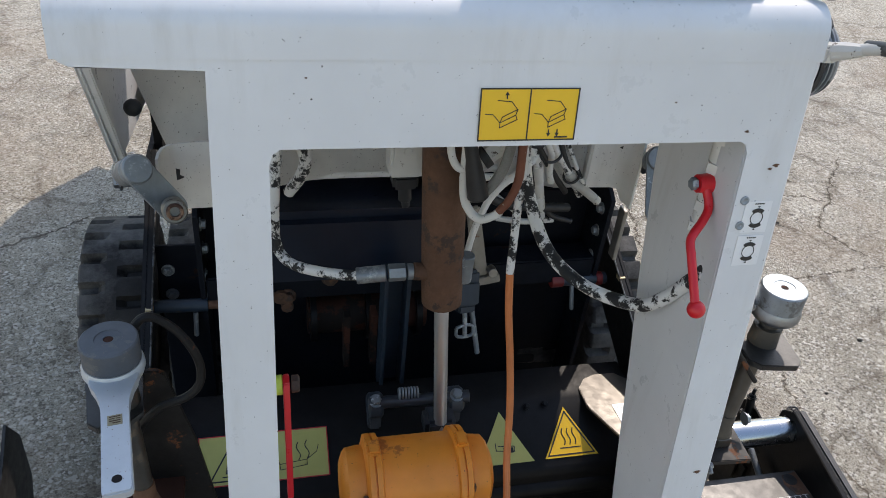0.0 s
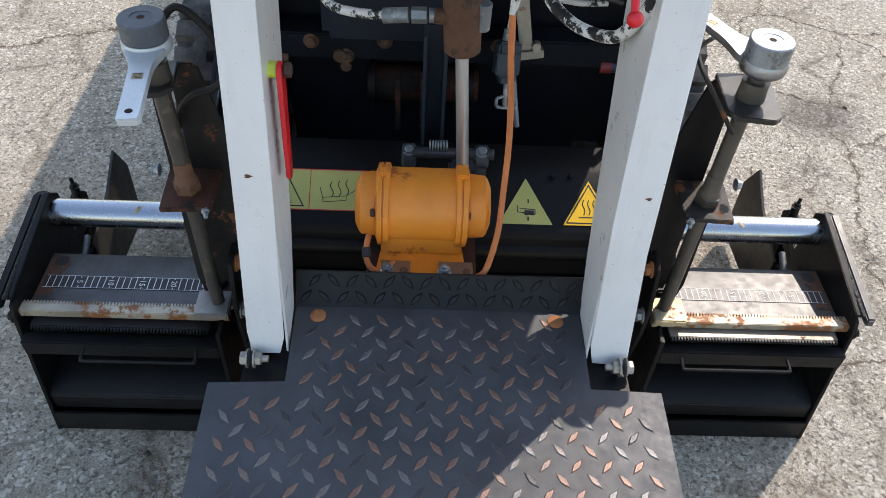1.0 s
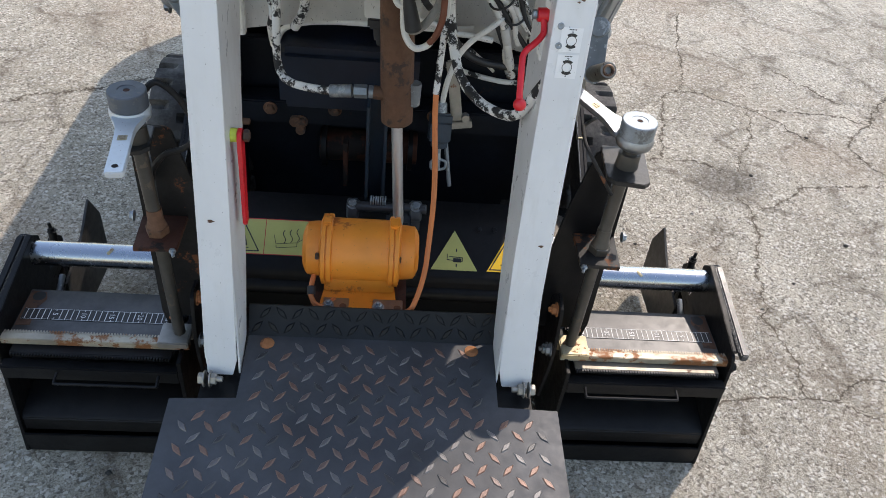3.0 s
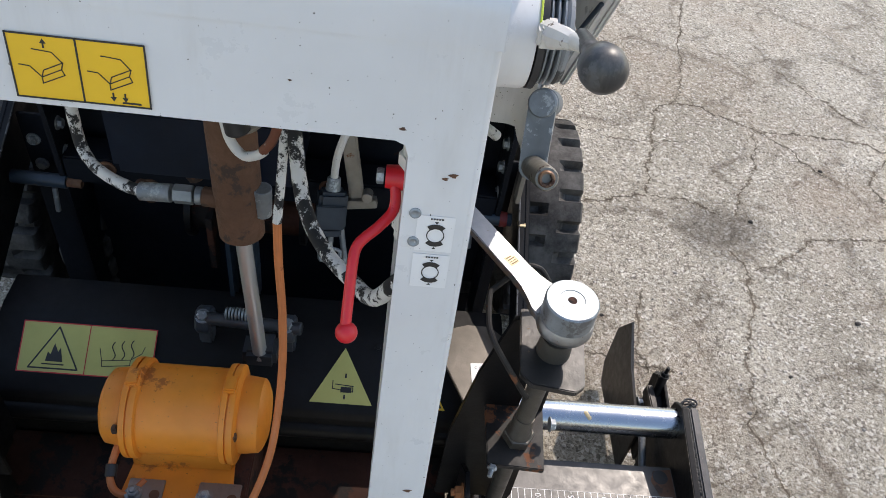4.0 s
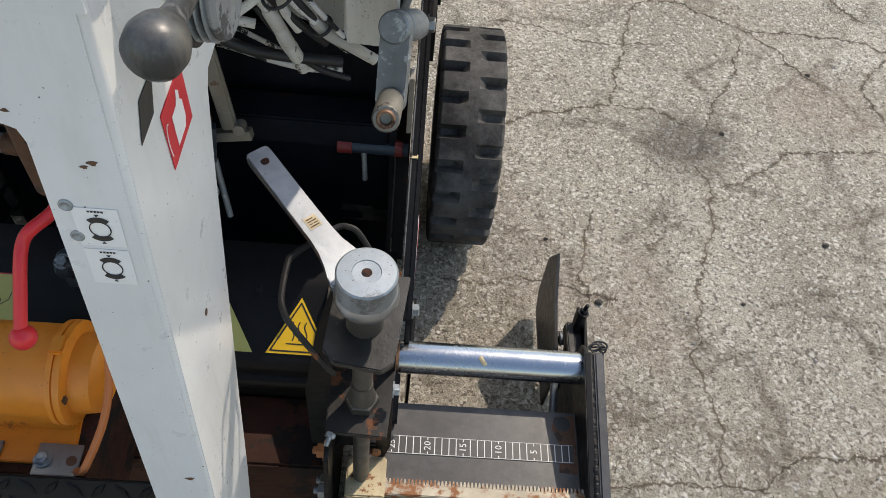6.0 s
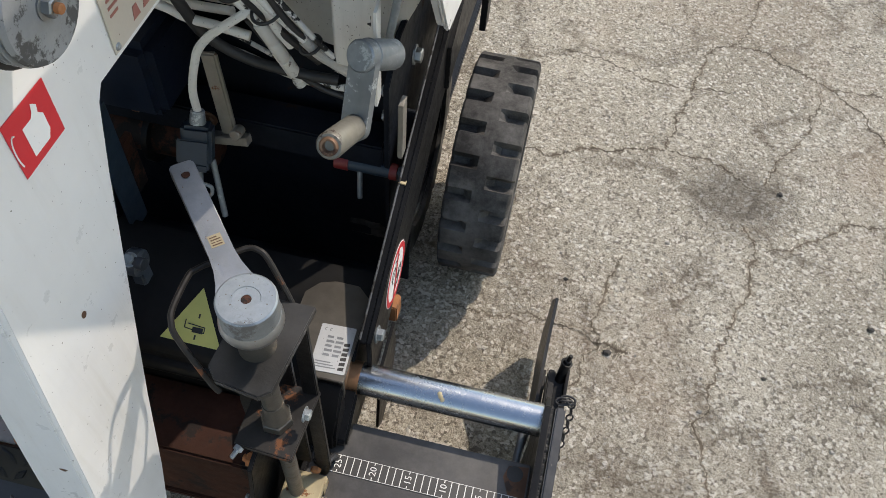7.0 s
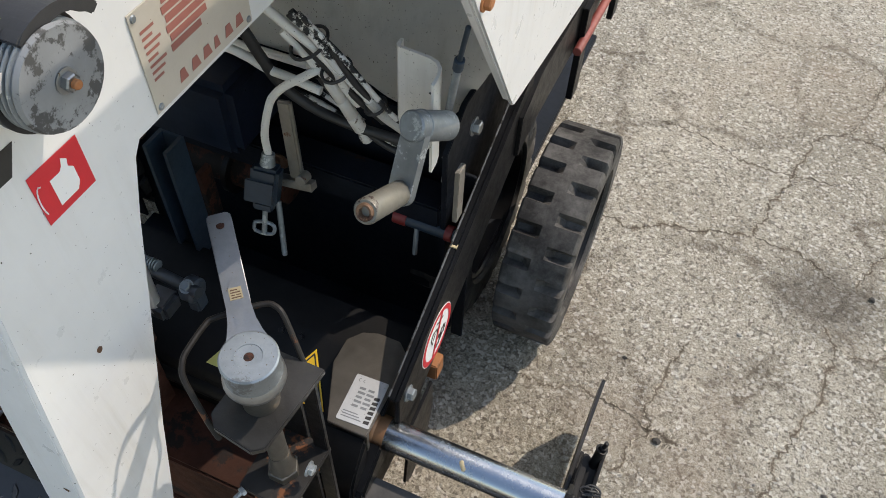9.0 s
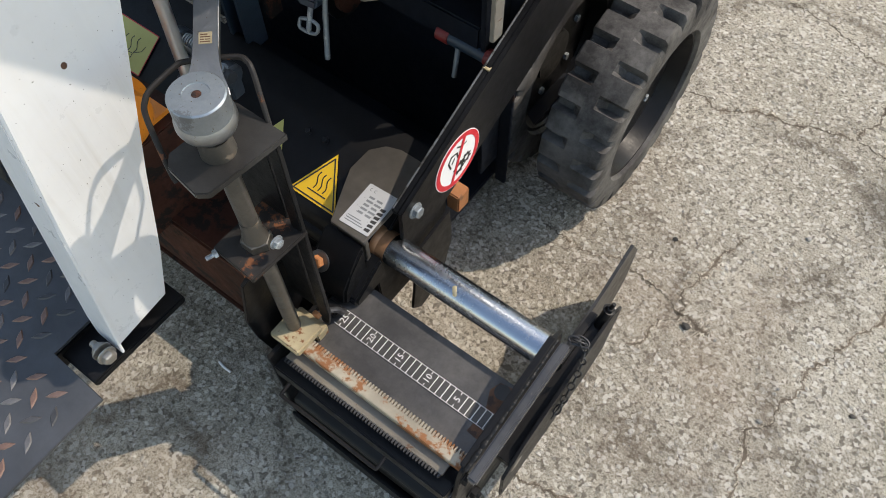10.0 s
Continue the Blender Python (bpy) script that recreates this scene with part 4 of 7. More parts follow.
bm = bmesh.new()
SLOPE.rect(bm, -0.305, sl(0.288), -0.118, sl(0.349))
fire = part("warning_sticker", bm, pale_yellow, beam, "faded yellow sticker with red border, flame and hot surface drawings")
bm = bmesh.new()
a0, a1, b0, b1 = -0.305, -0.118, sl(0.288), sl(0.349)
SLOPE.stroke(bm, [(a0, b0), (a1, b0), (a1, b1), (a0, b1), (a0, b0)], 0.0016)
SLOPE.stroke(bm, [(-0.212, b0), (-0.212, b1)], 0.0012)
part("red_border", bm, ink_red, fire)
bm = bmesh.new()
SLOPE.stroke(bm, [(-0.290, b0 + 0.006), (-0.222, b0 + 0.006), (-0.255, b1 - 0.006), (-0.290, b0 + 0.006)], 0.0022)
SLOPE.sheet(bm, [(-0.268, b0 + 0.016), (-0.266, b0 + 0.030), (-0.262, b0 + 0.026), (-0.258, b0 + 0.042), (-0.252, b0 + 0.030), (-0.249, b0 + 0.036), (-0.244, b0 + 0.016)], 0.001, 0.0002)
SLOPE.stroke(bm, [(-0.272, b0 + 0.012), (-0.242, b0 + 0.012)], 0.0018)
for k in range(3):
    SLOPE.stroke(bm, wave(-0.175 + k * 0.013, b0 + 0.024 + k * 0.002, 0.026, 0.0028), 0.0014)
SLOPE.stroke(bm, [(-0.195, b0 + 0.040), (-0.190, b0 + 0.022), (-0.150, b0 + 0.026), (-0.135, b0 + 0.036), (-0.132, b0 + 0.046)], 0.001)
SLOPE.stroke(bm, [(-0.190, b0 + 0.022), (-0.189, b0 + 0.014), (-0.150, b0 + 0.018), (-0.150, b0 + 0.026)], 0.001)
part("pictogram", bm, ink, fire)


def tri_sign(cx, cy, half, h, mat, border):
    bm = bmesh.new()
    SLOPE.sheet(bm, [(cx - half, cy), (cx + half, cy), (cx, cy + h)])
    t = part("warning_triangle", bm, mat, beam, "yellow triangular warning sticker")
    bm = bmesh.new()
    if border:
        q = 0.86
        SLOPE.stroke(bm, [(cx - half * q, cy + h * 0.05), (cx + half * q, cy + h * 0.05), (cx, cy + h * 0.9), (cx - half * q, cy + h * 0.05)], 0.0022)
        for k in range(3):
            SLOPE.stroke(bm, wave(cx - 0.009 + k * 0.009, cy + h * 0.24, h * 0.32, 0.002), 0.0018)
        SLOPE.stroke(bm, [(cx - 0.017, cy + h * 0.18), (cx + 0.017, cy + h * 0.18)], 0.0018)
    else:
        SLOPE.stroke(bm, [(cx - 0.014, cy + h * 0.40), (cx - 0.014, cy + h * 0.26), (cx + 0.016, cy + h * 0.22), (cx + 0.016, cy + h * 0.32), (cx - 0.010, cy + h * 0.34)], 0.0014)
        SLOPE.rect(bm, cx - 0.002, cy + h * 0.20, cx + 0.014, cy + h * 0.30, 0.001, 0.0002)
        for b in (0.08, 0.46):
            SLOPE.rect(bm, cx + 0.003, cy + h * b, cx + 0.0055, cy + h * (b + 0.08), 0.001, 0.0002)
    part("pictogram", bm, ink, t)
    return t


tri_sign(0.157, sl(0.276), 0.046, 0.082, pale_yellow, False)
tri_sign(0.266, sl(0.2765), 0.045, 0.080, yellow, True)
bm = bmesh.new()
PLATE = Face((0.369, 0.2915, 0.3625), (0.998, 0.05, 0), (-0.05, 0.998, 0), (0, 0, 1))
PLATE.rect(bm, -0.0245, -0.036, 0.0245, 0.037, 0.0003, 0.0008, 0.002)
rate = part("rating_plate", bm, coat("brushed_rating_plate", (0.46, 0.47, 0.48), 0.4, metal=0.3, vary=0.1, speck=(0.2, 0.2, 0.2), speck_at=0.70), beam, "white rating plate with grey boxes and blocked emblem")
bm = bmesh.new()
for k in range(5):
    for a0 in (-0.012, 0.001):
        PLATE.rect(bm, a0, -0.012 + k * 0.007, a0 + 0.009 + 0.002 * (k % 2), -0.0085 + k * 0.007, 0.0013, 0.0002)
for k in range(3):
    PLATE.rect(bm, -0.020, -0.030 + k * 0.004, 0.010 - 0.004 * k, -0.0285 + k * 0.004, 0.0013, 0.0002)
for a0 in (-0.016, -0.009):
    PLATE.ring(bm, a0, 0.029, 0.0018, 0.0026, 0.0013, n=10, st=70, en=290)
part("print_box", bm, ink_grey, rate)
bm = bmesh.new()
for k in range(6):
    b = -0.031 + k * 0.0075
    PLATE.sheet(bm, [(0.0135, b), (0.0215, b), (0.0215, b + 0.0055), (0.0135, b + 0.0042)], 0.0013, 0.0002)
part("emblem_block", bm, ink, rate, "dark blocks standing in for an emblem")
for a, b in ((0.236, 0.3505), (0.205, 0.349)):
    hex_bolt((a, b, 0.3555), (0, -0.5, 0.8), 0.0045, black, beam, "bolt")

# ---- vibrator motor ----
motor = thing("vibrator_motor", (-0.02, 0.165, 0.385), "bright orange cast vibrator motor bolted to the screed", "motor")
MY, MZ = 0.160, 0.452


def along(profile, n=40):
    return lathe(bmesh.new(), (0, MY, MZ), (1, 0, 0), profile, n)


part("housing", along([(-0.088, 0.050), (-0.086, 0.054), (0.044, 0.054), (0.046, 0.050)]), orange, motor)
for a, b in ((-0.117, -0.0865), (0.0445, 0.077)):
    lo, hi = (a, b) if a < -0.05 else (b, a)
    prof = [(min(a, b), 0.030 if a < 0 else 0.047), (min(a, b) + 0.004, 0.040 if a < 0 else 0.047), (min(a, b) + 0.008, 0.045 if a < 0 else 0.047), (max(a, b) - 0.008, 0.047 if a < 0 else 0.045), (max(a, b) - 0.004, 0.047 if a < 0 else 0.040), (max(a, b), 0.047 if a < 0 else 0.030)]
    part("end_cap", along(prof), orange, motor)
for a in (-0.086, 0.026):
    bm = along([(a, 0.055), (a + 0.0015, 0.0600), (a + 0.008, 0.0605), (a + 0.0084, 0.0578), (a + 0.0100, 0.0578), (a + 0.0104, 0.0605), (a + 0.017, 0.0600), (a + 0.019, 0.055)])
    box(bm, (a + 0.002, MY - 0.010, MZ + 0.052), (a + 0.017, MY + 0.012, MZ + 0.065), 0.002)
    part("flange", bm, orange, motor, "thick bolted flange with a seam")
for x in (-0.0895, 0.0455):
    bm = bmesh.new()
    box(bm, (x - 0.004, MY - 0.050, MZ + 0.018), (x + 0.002, MY - 0.042, MZ + 0.028), 0.001)
    part("lug_slot", bm, rust, motor, "dark rusty bolt slot")
bm = bmesh.new()
prism(bm, [(-0.086, 0.07), (0.045, 0.07), (0.038, 0.135), (-0.078, 0.135)], "z", 0.392, 0.400, 0.001)
prism(bm, [(MY - 0.05, 0.40), (MY + 0.05, 0.40), (MY + 0.045, 0.44), (MY - 0.045, 0.44)], "x", -0.080, 0.038, 0.002)
box(bm, (-0.086, 0.185, 0.392), (0.045, 0.235, 0.400), 0.001)
part("mounting_foot", bm, orange, motor)
for x0, x1 in ((-0.078, -0.036), (0.004, 0.054)):
    bm = bmesh.new()
    box(bm, (x0, 0.054, 0.4002), (x1, 0.092, 0.4042), 0.001)
    cl = part("clamp_plate", bm, zinc, motor, "galvanised clamp plate with holes")
    for x in (x0 + 0.009, x1 - 0.009):
        if x in (x0 + 0.009,):
            hex_bolt((x, 0.072, 0.4044), (0, 0, 1), 0.0075, zinc_dull, cl, "bolt", thread=0.004)
        else:
            bm = bmesh.new()
            lathe(bm, (x, 0.072, 0.4043), (0, 0, 1), [(0, 0.006), (0.0004, 0.006)], 18)
            part("hole", bm, rust, cl, "dark rusty hole")
bm = bmesh.new()
box(bm, (-0.10, 0.058, 0.372), (0.06, 0.255, 0.3915), 0.002)
box(bm, (-0.085, 0.09, 0.19), (-0.065, 0.25, 0.373), 0.001)
box(bm, (0.025, 0.09, 0.19), (0.045, 0.25, 0.373), 0.001)
part("motor_mount", bm, dark_rust, screed, "dark rust-red mounting plate")

cable = thing("motor_cable", (0.06, 0.05, 0.43), "orange rubber cable hanging down to the motor", "cable")
bm = bmesh.new()
sweep(bm, [(0.086, 0.218, 0.729), (0.088, 0.206, 0.680), (0.093, 0.188, 0.62), (0.095, 0.166, 0.56), (0.092, 0.138, 0.495), (0.086, 0.100, 0.455), (0.070, 0.058, 0.425), (0.055, 0.06, 0.405)], 0.0046)
part("sheath", bm, cable_orange, cable)
bm = bmesh.new()
sweep(bm, [(0.094, 0.262, 0.92), (0.093, 0.250, 0.85), (0.090, 0.236, 0.79), (0.086, 0.218, 0.729)], 0.0050)
part("oversprayed_sheath", bm, flaked, cable, "white oversprayed upper length")
bm = bmesh.new()
sweep(bm, [(-0.095, 0.135, 0.43), (-0.100, 0.095, 0.415), (-0.092, 0.075, 0.405), (-0.075, 0.072, 0.402), (-0.06, 0.09, 0.402)], 0.0045)
part("pigtail", bm, cable_orange, cable, "short orange lead under the motor")
bm = bmesh.new()
rod(bm, (-0.0995, 0.101, 0.418), (-0.0985, 0.088, 0.411), 0.0068)
part("grommet", bm, hose_black, cable)

# ---- side units, built once for each side ----
def extension(side):
    PLACE[0] = right_side if side > 0 else left_side
    # the right side gets paler materials that stand in for sunlight on it
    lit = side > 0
    ext = thing("screed_extension", (0.52, 0.15, 0), "black sliding screed extension box with scale, racks and chromed guide tube", "screed extension", "screed extensions")
    # end plate
    bm = bmesh.new()
    prism(bm, [(0.056, 0.004), (0.060, 0.0), (0.315, 0.0), (0.325, 0.01), (0.322, 0.26), (0.318, 0.318), (0.300, 0.333), (0.285, 0.335), (0.265, 0.322), (0.110, 0.296), (0.094, 0.288), (0.088, 0.272)], "x", 0.670, 0.6765, 0.001)
    plate = part("end_plate", bm, black, ext, "black flame-cut end plate")
    bm = bmesh.new()
    prism(bm, [(0.098, 0.302), (0.098, 0.296), (0.292, 0.328), (0.296, 0.338), (0.292, 0.341)], "x", 0.668, 0.678, 0.0012)
    part("edge_bar", bm, black, plate, "rounded black edge bar")
    bm = bmesh.new()
    prism(bm, [(0.090, 0.300), (0.090, 0.284), (0.298, 0.314), (0.302, 0.324), (0.298, 0.334)], "x", 0.684, 0.698, 0.0025)
    part("guide_flange", bm, coat("sunlit_scuffed_flange", (0.030, 0.030, 0.032), 0.38, vary=0.4, wear=(0.20, 0.17, 0.14), wear_at=0.64, dust=0.15, bump=0.3) if lit else black, plate, "scuffed outer flange, grey on the sunlit side")
    bm = bmesh.new()
    for k in range(64):
        f = k / 63
        r = 0.0030 + 0.0018 * noise.noise(Vector((k * 0.45, 3.1, side)))
        bmesh.ops.create_icosphere(bm, subdivisions=2, radius=max(0.0018, r), matrix=Matrix.Translation((0.6785, 0.098 + 0.196 * f, 0.3022 + 0.0315 * f)) @ Matrix.Diagonal((1.3, 1.5, 0.7, 1)))
    part("weld_bead", bm, black, plate, "lumpy weld bead")
    bm = bmesh.new()
    prism(bm, [(0.155, 0.040), (0.40, 0.030), (0.450, 0.060), (0.465, 0.190), (0.43, 0.225), (0.20, 0.190), (0.15, 0.150)], "x", 0.704, 0.709, 0.001)
    prism(bm, [(0.17, 0.150), (0.42, 0.190), (0.42, 0.205), (0.17, 0.165)], "x", 0.6765, 0.704, 0.001)
    runner = part("side_runner", bm, black, plate, "black adjustable side plate")
    bm = bmesh.new()
    lathe(bm, (0.7088, 0.185, 0.135), (1, 0, 0), [(0, 0.0135), (0.0006, 0.0135), (0.0008, 0.0115)], 24)
    part("slot_hole", bm, steel, runner, "bare worn hole in the side plate")
    hex_bolt((0.6765, 0.096, 0.262), (1, 0, 0), 0.008, black, plate, "bolt")
    hex_bolt((0.6765, 0.12, 0.115), (1, 0, 0), 0.010, black, plate, "bolt", thread=0.006)
    # box
    bm = bmesh.new()
    box(bm, (0.360, 0.066, 0.0), (0.367, 0.262, 0.262), 0.001)
    part("inner_plate", bm, black, ext)
    bm = bmesh.new()
    box(bm, (0.367, 0.215, 0.012), (0.670, 0.222, 0.246), 0.001)
    part("back_plate", bm, black, ext)
    bm = bmesh.new()
    box(bm, (0.367, 0.060, 0.0), (0.670, 0.240, 0.010), 0.001)
    box(bm, (0.367, 0.058, 0.010), (0.670, 0.063, 0.052), 0.001)
    part("sole_plate", bm, black, ext)
    bm = bmesh.new()
    prism(bm, [(0.070, 0.052), (0.070, 0.086), (0.078, 0.094), (0.150, 0.110), (0.150, 0.052)], "x", 0.367, 0.670, 0.002)
    part("heater_duct", bm, black, ext)
    bm = bmesh.new()
    lathe(bm, (0.415, 0.20, 0.165), (0, -1, 0), [(0, 0.026), (0.02, 0.026), (0.024, 0.020), (0.06, 0.018), (0.062, 0.014)], 24)
    part("burner_tube", bm, rust, ext, "rusty burner tube in the dark box")
    # top plate with hole, rusty end
    bm = bmesh.new()
    box(bm, (0.367, 0.112, 0.2465), (0.670, 0.240, 0.2525), 0.001)
    # lower sheet is added to stop sun leaking through beside the racks
    box(bm, (0.367, 0.074, 0.205), (0.670, 0.2149, 0.209), 0.001)
    deck = part("top_plate", bm, coat("black_paint_scuffed", (0.035, 0.034, 0.034), 0.38, vary=0.3, dust=0.25, wear=(0.16, 0.11, 0.08), wear_at=0.66, wear_scale=9), ext, "scuffed black top plate")
    bm = bmesh.new()
    prism(bm, [(0.642, 0.150), (0.668, 0.148), (0.668, 0.236), (0.640, 0.232), (0.634, 0.215), (0.645, 0.19)], "z", 0.2526, 0.2530)
    part("rust_patch", bm, rust, deck, "rusted bare end of the plate")
    bm = bmesh.new()
    lathe(bm, (0.650, 0.222, 0.2527), (0, 0, 1), [(0, 0.0115), (0.0006, 0.0115), (0.0007, 0.009)], 24)
    part("round_hole", bm, ink, deck, "round hole")
    # scale
    bm = bmesh.new()
    box(bm, (0.396, 0.1635, 0.2528), (0.664, 0.190, 0.2534), 0.0)
    scale = part("scale_strip", bm, ink if not lit else coat("sunlit_worn_scale", (0.045, 0.043, 0.04), 0.4, vary=0.3, wear=(0.30, 0.26, 0.20), wear_at=0.60, wear_scale=8, wear_rough=0.45), deck, "black strip with white centimetre scale")
    up = Face((0, 0, 0.2534), (1, 0, 0), (0, 1, 0), (0, 0, 1))
    bm = bmesh.new()
    for v in range(0, 26):
        x = 0.657 - v * 0.01
        gap = v % 5 == 0 and v > 0
        up.rect(bm, x - 0.0006, 0.165, x + 0.0006, 0.189 if not gap else 0.1685, 0.0002, 0.0002)
        if gap:
            up.rect(bm, x - 0.0006, 0.1855, x + 0.0006, 0.189, 0.0002, 0.0002)
    for yy in (0.1645, 0.1895):
        up.rect(bm, 0.398, yy - 0.0003, 0.663, yy + 0.0003, 0.0002, 0.0002)
    part("scale_line", bm, ink_white, scale)
    for v in (5, 10, 15, 20, 25):
        c = PLACE[0](Vector((0.657 - v * 0.01, 0.177, 0.2540)))
        lettering("numeral", str(v), 0.0135, Matrix.Translation(c) @ Matrix.Rotation(radians(90 if side > 0 else -90), 4, "Z"), ink_white, scale)
    # racks
    bm = bmesh.new()
    box(bm, (0.352, 0.0995, 0.2575), (0.676, 0.1150, 0.2715), 0.0012)
    rail = part("rack_rail", bm, rack_steel, ext, "rust-streaked toothed steel rail")
    bm = bmesh.new()
    for k in range(62):
        x = 0.366 + k * 0.005
        prism(bm, [(x, 0.1151), (x + 0.0042, 0.1151), (x + 0.0030, 0.1220), (x + 0.0012, 0.1220)], "z", 0.2585, 0.2705)
    part("rack_tooth", bm, rack_steel, rail, "row of small rack teeth")
    bm = bmesh.new()
    box(bm, (0.380, 0.0830, 0.2505), (0.652, 0.118, 0.2565), 0.0008)
    low = part("lower_rack", bm, sunlit_rack_steel if lit else black, ext, "flat lower rack plate")
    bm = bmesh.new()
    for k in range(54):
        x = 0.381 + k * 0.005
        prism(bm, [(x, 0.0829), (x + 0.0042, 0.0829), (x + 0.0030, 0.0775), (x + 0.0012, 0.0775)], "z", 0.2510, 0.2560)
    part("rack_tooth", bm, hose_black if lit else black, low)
    bm = bmesh.new()
    box(bm, (0.367, 0.066, 0.205), (0.668, 0.088, 0.2355), 0.002)
    part("front_rail", bm, black, ext, "black front rail")
    bm = bmesh.new()
    sweep(bm, [(0.40, 0.063, 0.228), (0.40, 0.046, 0.225), (0.404, 0.043, 0.224), (0.44, 0.043, 0.224), (0.53, 0.043, 0.224), (0.567, 0.043, 0.224), (0.572, 0.046, 0.225), (0.572, 0.063, 0.228)], 0.0028, 10, 4)
    part("grab_handle", bm, black, ext, "thin black rod handle")
    # guide tube
    bm = bmesh.new()
    rod(bm, (0.388, 0.289, 0.300), (0.671, 0.289, 0.300), 0.0235, n=40)
    tube = part("guide_tube", bm, chrome, ext, "shiny chromed guide tube")
    bm = bmesh.new()
    lathe(bm, (0.383, 0.289, 0.300), (1, 0, 0), [(0, 0.0265), (0.006, 0.0265), (0.010, 0.0238)], 32)
    lathe(bm, (0.3925, 0.289, 0.300), (1, 0, 0), [(0, 0.02375), (0.016, 0.02365)], 32)
    part("tube_collar", bm, coat("rust_stained_ring", (0.24, 0.12, 0.06), 0.5, metal=0.4, vary=0.5, wear=(0.12, 0.06, 0.03), wear_at=0.55), tube, "rust ring where the tube enters")
    bm = bmesh.new()
    for a, x in ((0.0, 0.526), (0.15, 0.529), (-0.15, 0.524)):
        lathe(bm, (x, 0.289 - 0.0237 * math.sin(a + 0.45), 0.300 + 0.0237 * math.cos(a + 0.45)), (0, -math.sin(a + 0.45), math.cos(a + 0.45)), [(0, 0.0035), (0.0003, 0.003)], 10)
    part("grease_mark", bm, tan_steel, tube, "yellow-brown grease mark")
    bm = bmesh.new()
    prism(bm, [(0.205, 0.255), (0.205, 0.272), (0.235, 0.290), (0.262, 0.296), (0.318, 0.300), (0.322, 0.255)], "x", 0.368, 0.386, 0.003)
    prism(bm, [(0.20, 0.255), (0.20, 0.272), (0.262, 0.312), (0.27, 0.255)], "x", 0.386, 0.412, 0.004)
    prism(bm, [(0.246, 0.3560), (0.232, 0.344), (0.212, 0.318), (0.194, 0.292), (0.190, 0.262), (0.245, 0.258)], "x", 0.330, 0.3985, 0.004)
    part("tube_clamp", bm, black, ext, "black welded tube clamp")
    bm = bmesh.new()
    lathe(bm, (0.344, 0.2075, 0.3125), (0, -0.79, 0.61), [(0, 0.0165), (0.0022, 0.0165), (0.0026, 0.015)], 28)
    part("washer", bm, zinc, ext, "zinc washer")
    hex_bolt((0.344, 0.2060, 0.3140), (0, -0.79, 0.61), 0.0100, rust_bright, ext, "clamp_bolt", "orange rusted bolt on a zinc washer", washer=False)
    bm = bmesh.new()
    box(bm, (0.372, 0.168, 0.2526), (0.398, 0.186, 0.268), 0.003)
    part("clamp_block", bm, black, ext)
    hex_bolt((0.386, 0.1525, 0.290), (0, -1, 0), 0.007, rust_bright, ext, "rusty_bolt", "small rusty bolt", washer=False)
    # lower round bar seen under the tube
    bm = bmesh.new()
    rod(bm, (0.652, 0.250, 0.17), (0.655, 0.33, 0.205), 0.006)
    part("stay_rod", bm, zinc_dull, ext)
    # deflector blade with bolts, split pin and chain
    bm = bmesh.new()
    prism(bm, [(0.36, 0.02), (0.36, 0.150), (0.475, 0.180), (0.548, 0.226), (0.588, 0.158), (0.585, 0.055), (0.56, 0.015)], "x", 0.668, 0.673, 0.001)
    blade = part("deflector_blade", bm, coat("dull_black_blade", (0.030, 0.027, 0.024), 0.42, metal=0.3, vary=0.4, dust=0.2, wear=(0.10, 0.07, 0.05), wear_at=0.64), ext, "worn dark deflector blade")
    bm = bmesh.new()
    box(bm, (0.674, 0.34, 0.095), (0.680, 0.46, 0.135), 0.001)
    box(bm, (0.674, 0.44, 0.100), (0.700, 0.452, 0.130), 0.001)
    part("blade_holder", bm, black, blade)
    hex_bolt((0.680, 0.423, 0.150), (1, 0, 0.1), 0.009, zinc_dull, blade, "bolt", "grey bolt", thread=0.008)
    hex_bolt((0.700, 0.423, 0.238), (0.2, 0.2, 1), 0.007, black, ext, "set_bolt", "black set bolt", thread=0.012)
    bm = bmesh.new()
    rod(bm, (0.690, 0.385, 0.12), (0.700, 0.423, 0.235), 0.008)
    box(bm, (0.677, 0.320, 0.19), (0.688, 0.42, 0.215), 0.002)
    part("pin_bracket", bm, black, ext)
    chain_line = smooth_line([(0.690, 0.322, 0.305), (0.708, 0.326, 0.300), (0.714, 0.322, 0.25), (0.7145, 0.312, 0.20), (0.714, 0.295, 0.155), (0.713, 0.275, 0.135)], 3)
    for k, (p, q) in enumerate(zip(chain_line, chain_line[1:])):
        d = (q - p).normalized()
        a = d.cross(Vector((1, 0.2, 0.1))).normalized()
        if k % 2:
            a = d.cross(a)
        bm = bmesh.new()
        c = (p + q) / 2
        ring = [c + d * 0.0085 * math.cos(t) + a * 0.0048 * math.sin(t) for t in [2 * math.pi * j / 14 for j in range(15)]]
        sweep(bm, ring, 0.0014, 6, 1)
        part("chain_link", bm, hose_black, ext)
    bm = bmesh.new()
    sweep(bm, [(0.688, 0.322, 0.302), (0.696, 0.332, 0.305), (0.710, 0.331, 0.305), (0.712, 0.324, 0.303), (0.700, 0.320, 0.302), (0.690, 0.316, 0.302)], 0.0016, 8)
    part("lynch_pin", bm, hose_black, ext, "bent wire safety pin")
    PLACE[0] = right_side
    return ext


